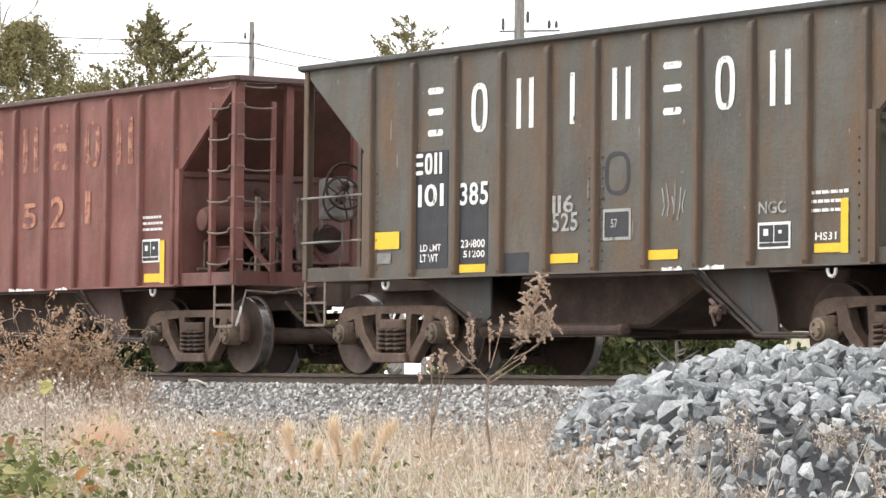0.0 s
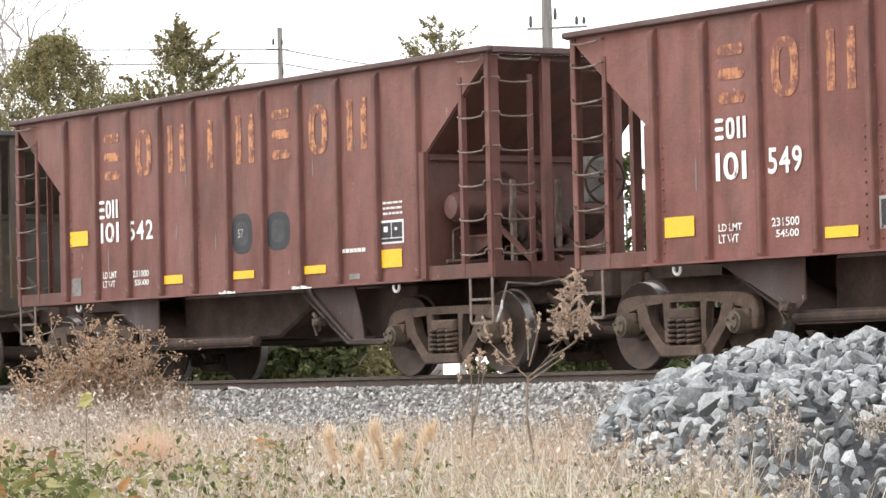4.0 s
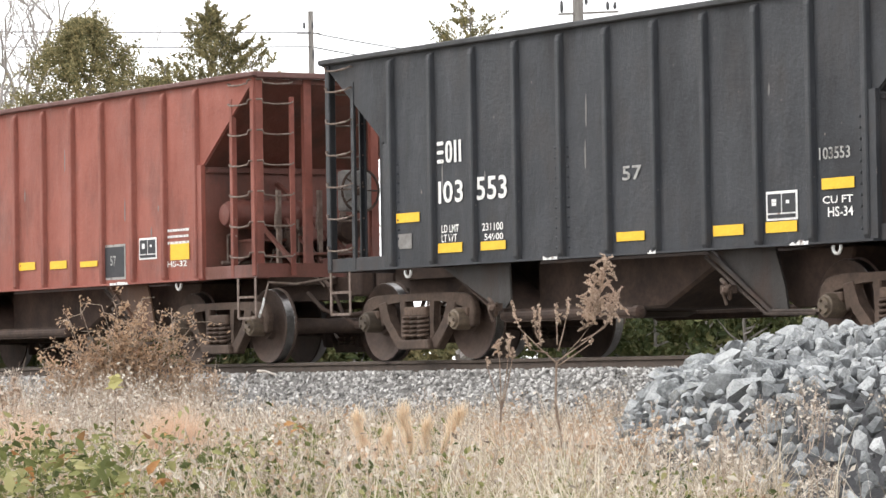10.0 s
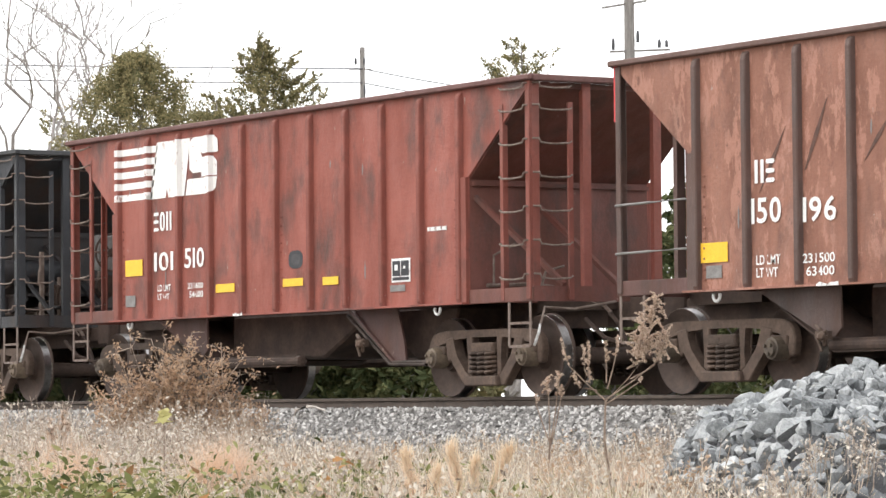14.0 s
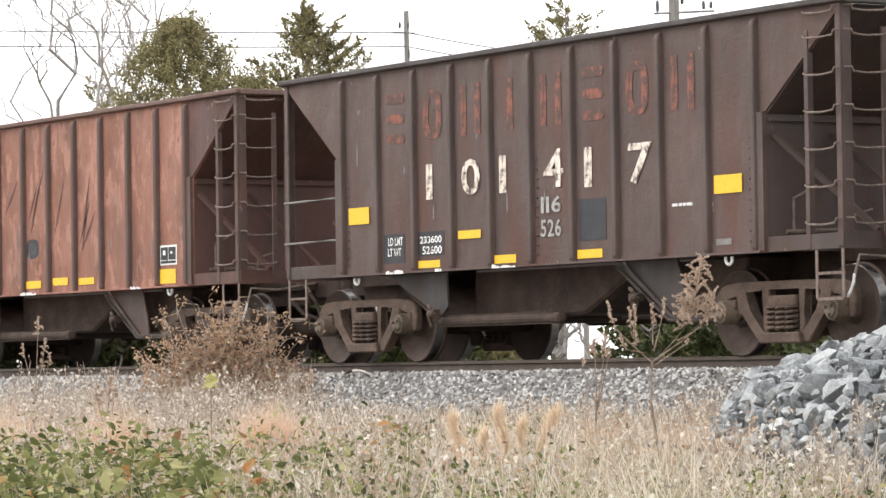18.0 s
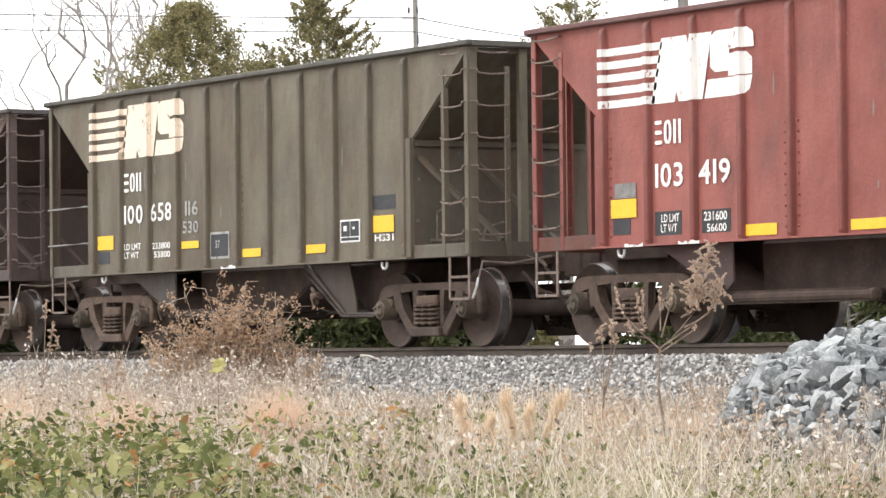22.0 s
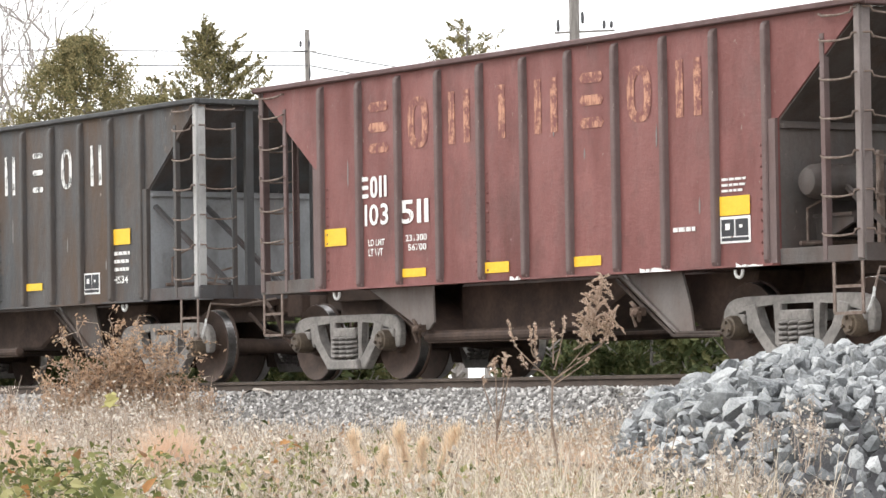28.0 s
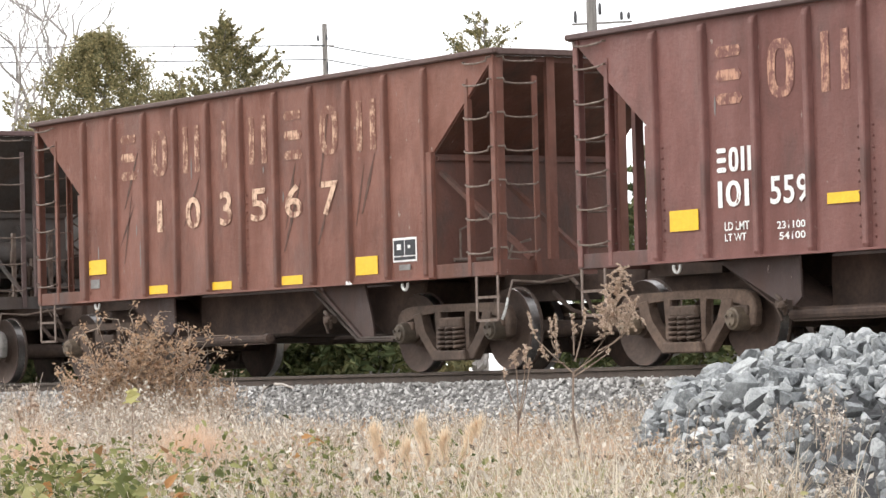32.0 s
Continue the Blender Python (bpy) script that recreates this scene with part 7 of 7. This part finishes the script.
    for x in AXLES:
        ax = part("wheelset", shaped("axle", axle, M_wheel, True), M_wheel, car, at=(x, 0, WHEEL_R))
        wheelsets.append(ax)
        for s in (-1, 1):
            w = Matrix.Translation((0, s * 0.755, 0)) @ (Matrix() if s < 0 else turn)
            part("wheel", shaped("wheel", wheel, M_wheel, True), M_wheel, ax, at=w)
            part("tread", shaped("tread", tread, M_tread, True), M_tread, ax, "polished steel tread", at=w)
            part("bearing_cap", shaped("bearing_cap", bearing_cap, M_cap, True), M_cap, ax, at=Matrix.Translation((0, s * 1.0, 0)) @ (Matrix() if s < 0 else turn))
    return car


wheelsets = []
# ---------------------------------------------------------------- the train, car by car
# per car: paint colours, label, slack in the coupling, and what it carries
CARS = [
    dict(label="rusty red-brown open hopper car with faded orange lettering", base=(0.17, 0.058, 0.045), slack=-0.13, tank=True, word=((0.46, 0.21, 0.13), 0.6)),
    dict(label="dark olive-grey hopper car with white stencil lettering", base=(0.075, 0.072, 0.060), rust=(0.17, 0.085, 0.035), rusty=0.75, posts=(0.085, 0.065, 0.05), slack=-0.134, ends=(0.065, 0.056, 0.042), word=((0.82, 0.82, 0.79), 0.1), open_end=True, wheel_brake=True),
    dict(label="maroon hopper car with orange stencil lettering", base=(0.168, 0.064, 0.051), slack=-0.10, tank=True, word=((0.56, 0.25, 0.11), 0.5)),
    dict(label="maroon hopper car with large faded orange lettering", base=(0.182, 0.066, 0.051), slack=-0.13, tank=True, word=((0.52, 0.22, 0.10), 0.55)),
    # ends of the bright red cars: half the side colour, shade included
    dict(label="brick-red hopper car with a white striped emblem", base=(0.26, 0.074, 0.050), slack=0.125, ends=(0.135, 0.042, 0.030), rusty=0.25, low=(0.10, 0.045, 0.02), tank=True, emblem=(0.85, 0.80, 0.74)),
    dict(label="black hopper car with white stencil numbers", base=(0.0172, 0.020, 0.0252), rust=(0.032, 0.030, 0.029), low=(0.022, 0.019, 0.017), slack=0.25, tank=True),
    dict(label="red hopper car with a white striped emblem and dark stains", base=(0.252, 0.065, 0.043), slack=0.38, ends=(0.135, 0.042, 0.030), dirt=0.8, emblem=(0.84, 0.82, 0.79)),
    dict(label="rust-orange hopper car with dark posts and flaking paint", base=(0.245, 0.102, 0.064), rusty=0.65, peel=0.75, posts=(0.085, 0.048, 0.038), ends=(0.085, 0.034, 0.027), slack=0.47, open_end=True),
    dict(label="dark brown hopper car with worn pale numbers", base=(0.074, 0.045, 0.037), rust=(0.13, 0.05, 0.034), rusty=0.6, slack=0.189, word=((0.26, 0.085, 0.055), 0.55), open_end=True, big=(0.80, 0.70, 0.60)),
    dict(label="olive-drab hopper car with a cream striped emblem", base=(0.113, 0.095, 0.064), rust=(0.10, 0.06, 0.04), slack=0.02, emblem=(0.86, 0.72, 0.58), open_end=True),
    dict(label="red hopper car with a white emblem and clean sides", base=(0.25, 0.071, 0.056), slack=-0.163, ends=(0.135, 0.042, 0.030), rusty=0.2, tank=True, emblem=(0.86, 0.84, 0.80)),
    dict(label="grey-black hopper car with brown streaks and broken white lettering", base=(0.042, 0.044, 0.047), rust=(0.105, 0.062, 0.035), rusty=1.0, posts=(0.055, 0.056, 0.058), slack=-0.013, word=((0.75, 0.75, 0.73), 0.35), skip=2, ends=(0.06, 0.065, 0.07), bulk=(0.22, 0.23, 0.24), corner=(0.42, 0.42, 0.41), low=(0.06, 0.052, 0.046)),
    dict(label="maroon hopper car with grey scuffed posts and orange lettering", base=(0.18, 0.062, 0.055), slack=-0.01, tank=True, word=((0.50, 0.25, 0.16), 0.55), posts=(0.12, 0.085, 0.08), ends=(0.085, 0.075, 0.07), corner=(0.20, 0.17, 0.16), low=(0.17, 0.155, 0.145)),
    dict(label="rusty orange-red hopper car with peeling cream lettering", base=(0.165, 0.060, 0.038), slack=-0.06, word=((0.60, 0.38, 0.26), 0.65), big=(0.70, 0.48, 0.34), peel=0.18),
    dict(label="reddish brown hopper car with pale orange lettering", base=(0.157, 0.060, 0.049), slack=-0.08, tank=True, word=((0.50, 0.27, 0.18), 0.55)),
]
FIRST = -34.572 - 5.55
TRAIN = [(0, 0.00), (1, 4.98), (2, 9.96), (3, 14.90), (4, 19.87), (5, 24.83), (6, 29.79), (7, 34.77), (8, 39.82), (9, 44.83), (10, 49.80), (11, 54.76), (12, 59.71), (13, 64.69), (14, 69.68), (15, 74.66), (16, 79.63), (17, 84.51), (18, 89.29), (19, 94.04), (20, 98.78), (21, 103.43), (22, 108.02), (23, 112.71), (24, 117.40), (25, 122.06), (26, 126.71), (27, 131.34), (28, 135.93), (29, 140.53), (30, 145.10), (31, 149.67), (32, 154.23)]
M_redmark = two_tone("red_reflective", (0.55, 0.02, 0.025), (0.62, 0.04, 0.04), 12.0, 0.5, bumped=0)
M_scrape = two_tone("dark_scrape", (0.075, 0.04, 0.03), (0.15, 0.07, 0.05), 9.0, 0.8)
M_pale_truck = two_tone("pale_truck_dust", (0.17, 0.16, 0.15), (0.30, 0.28, 0.26), 4.0, 0.85)
train = []
for k, c in enumerate(CARS):
    letter = "abcdefghijklmno"[k]
    rust = c.get("rust", tuple(x * 0.5 for x in c["base"]))
    base = c["base"]
    paint = car_paint("hopper_paint_" + letter, base, rust=rust, rusty=c.get("rusty", 0.4), dirt=c.get("dirt", 0.35), seed=k + 1.0, peel=c.get("peel", 0.0))
    posts = car_paint("post_paint_" + letter, c.get("posts", tuple(x * 0.95 + 0.004 for x in base)), rust=rust, rusty=0.6, seed=k + 9.0)
    # ends darker than the sides: brake grime, and the overhang's shade in the colour
    ends = car_paint("grimy_shaded_end_paint_" + letter, c.get("ends", tuple(x * 0.66 + 0.004 for x in base)), rusty=0.5, dirt=0.75, seed=k + 5.0)
    # body colour cut to a fifth by default: shade under the car painted in
    low = car_paint("chute_paint_and_shade_" + letter, c.get("low", tuple(x * 0.2 + 0.014 for x in base)), rusty=0.5, dirt=0.6, seed=k + 3.0)
    chord = two_tone("top_rail_" + letter, tuple(0.38 * x + 0.024 for x in base), tuple(0.42 * x + 0.062 for x in base), 3.0, 0.75, stretch=(0.6, 1, 1))
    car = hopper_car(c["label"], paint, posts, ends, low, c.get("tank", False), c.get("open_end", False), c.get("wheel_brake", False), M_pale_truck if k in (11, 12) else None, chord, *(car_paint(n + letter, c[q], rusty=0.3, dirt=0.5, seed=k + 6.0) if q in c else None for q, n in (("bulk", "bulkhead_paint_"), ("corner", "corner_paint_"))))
    x = FIRST + CAR_LENGTH * k + c["slack"]
    car.location = (x, TRACK_Y, 0)
    train.append((car, x))
    stencil_paint = lettering("stencil_paint_" + letter, (0.84, 0.84, 0.81), 0.12, c["base"])
    big = lettering("sign_paint_" + letter, c.get("emblem", c.get("big", c.get("word", ((0.6, 0.3, 0.2), 0))[0])), 0.05 if "emblem" in c else 0.45, c["base"])
    if "word" in c:
        col, worn = c["word"]
        slim = k in (1, 11)
        word = lettering("word_paint_" + letter, col, worn, c["base"])
        for j, kind in enumerate(WORD):
            if j >= c.get("skip", 0):
                part("painted_block", shaped("block_%s_%d" % (kind, slim), quad_letter(kind, *((0.29, 0.50, 0.075) if slim else (0.40, 0.55, 0.115))), word), word, car, at=(panel_x(j + 1) - (0.15 if slim else 0.21), -SIDE - 0.011, 2.44))
    put_marks(car, MARKS[k], stencil_paint, big)
    if k == 7:
        mark(car, "red_marker", -HALF + 0.0, 2.72, 0.07, 0.55, M_redmark, "bright red reflective strip", 0.022)
    if k == 7:
        bm = bmesh.new()
        x0 = RIBS[10] + 0.06
        prism(bm, ((x0, SILL + 0.1), (WAIST, SILL + 0.1), (WAIST, KNEE), (HALF - 0.08, 3.2), (HALF - 0.08, TOP - 0.06), (x0, TOP - 0.06)), -0.003, 0)
        part("end_plate", bm, ends, car, "dark maroon end plate", at=(0, -SIDE - 0.0085, 0))
    if k in (7, 13):
        rub = random.Random(40 + k)
        for j in range(11):
            n, w = rub.uniform(0.35, 0.85), rub.uniform(0.018, 0.04)
            s = rub.uniform(0.18, 0.42)
            bm = bmesh.new()
            prism(bm, ((0, 0), (w, 0.02), (s * 0.55 + w, n * 0.5), (s + w * 0.6, n), (s, n * 0.97), (s * 0.45, n * 0.5)), -0.002, 0)
            part("scrape", bm, M_scrape, car, at=(RIBS[rub.randrange(1, 9)] + rub.uniform(0.08, 0.26), -SIDE - 0.010, rub.uniform(1.35, 2.1)))
    # flecks of white paint on the sill and scraped spots on the sheets
    chips = random.Random(900 + k)
    for j in range(chips.randint(1, 3)):
        w = chips.uniform(0.12, 0.5)

        def fleck(bm):
            top = [(w * i / 6, chips.uniform(0.01, 0.045)) for i in range(7)]
            prism(bm, [(0, 0)] + top + [(w, 0)], -0.003, 0)
        bm = bmesh.new()
        fleck(bm)
        part("paint_fleck", bm, M_fleck, car, at=(chips.uniform(-4.0, 3.6), -SIDE - 0.103, SILL - 0.022))
    for j in range(chips.randint(5, 9)):
        h = chips.uniform(0.08, 0.35)
        bm = bmesh.new()
        prism(bm, ((0, 0), (0.012, 0.02), (0.018, h * 0.6), (0.008, h), (-0.006, h * 0.7), (-0.008, h * 0.2)), -0.002, 0)
        part("scratch", bm, M_plate, car, at=(RIBS[chips.randrange(9)] + chips.uniform(0.12, 0.68), -SIDE - 0.010, chips.uniform(1.3, 2.6)))


def motions():
    """The train rolls by; its wheels turn."""
    for car, x in train:
        walk(car, [(t, pose(x - s, TRACK_Y, 0)) for t, s in TRAIN])
    ts, ss = [t for t, s in TRAIN], [s for t, s in TRAIN]
    steps = [k / 10 for k in range(321)]
    for ax in wheelsets:
        x = ax.location.x
        walk(ax, [(t, pose(x, 0, WHEEL_R, 0, -math.degrees(float(np.interp(t, ts, ss)) / WHEEL_R) % 360, 0)) for t in steps])


motions()
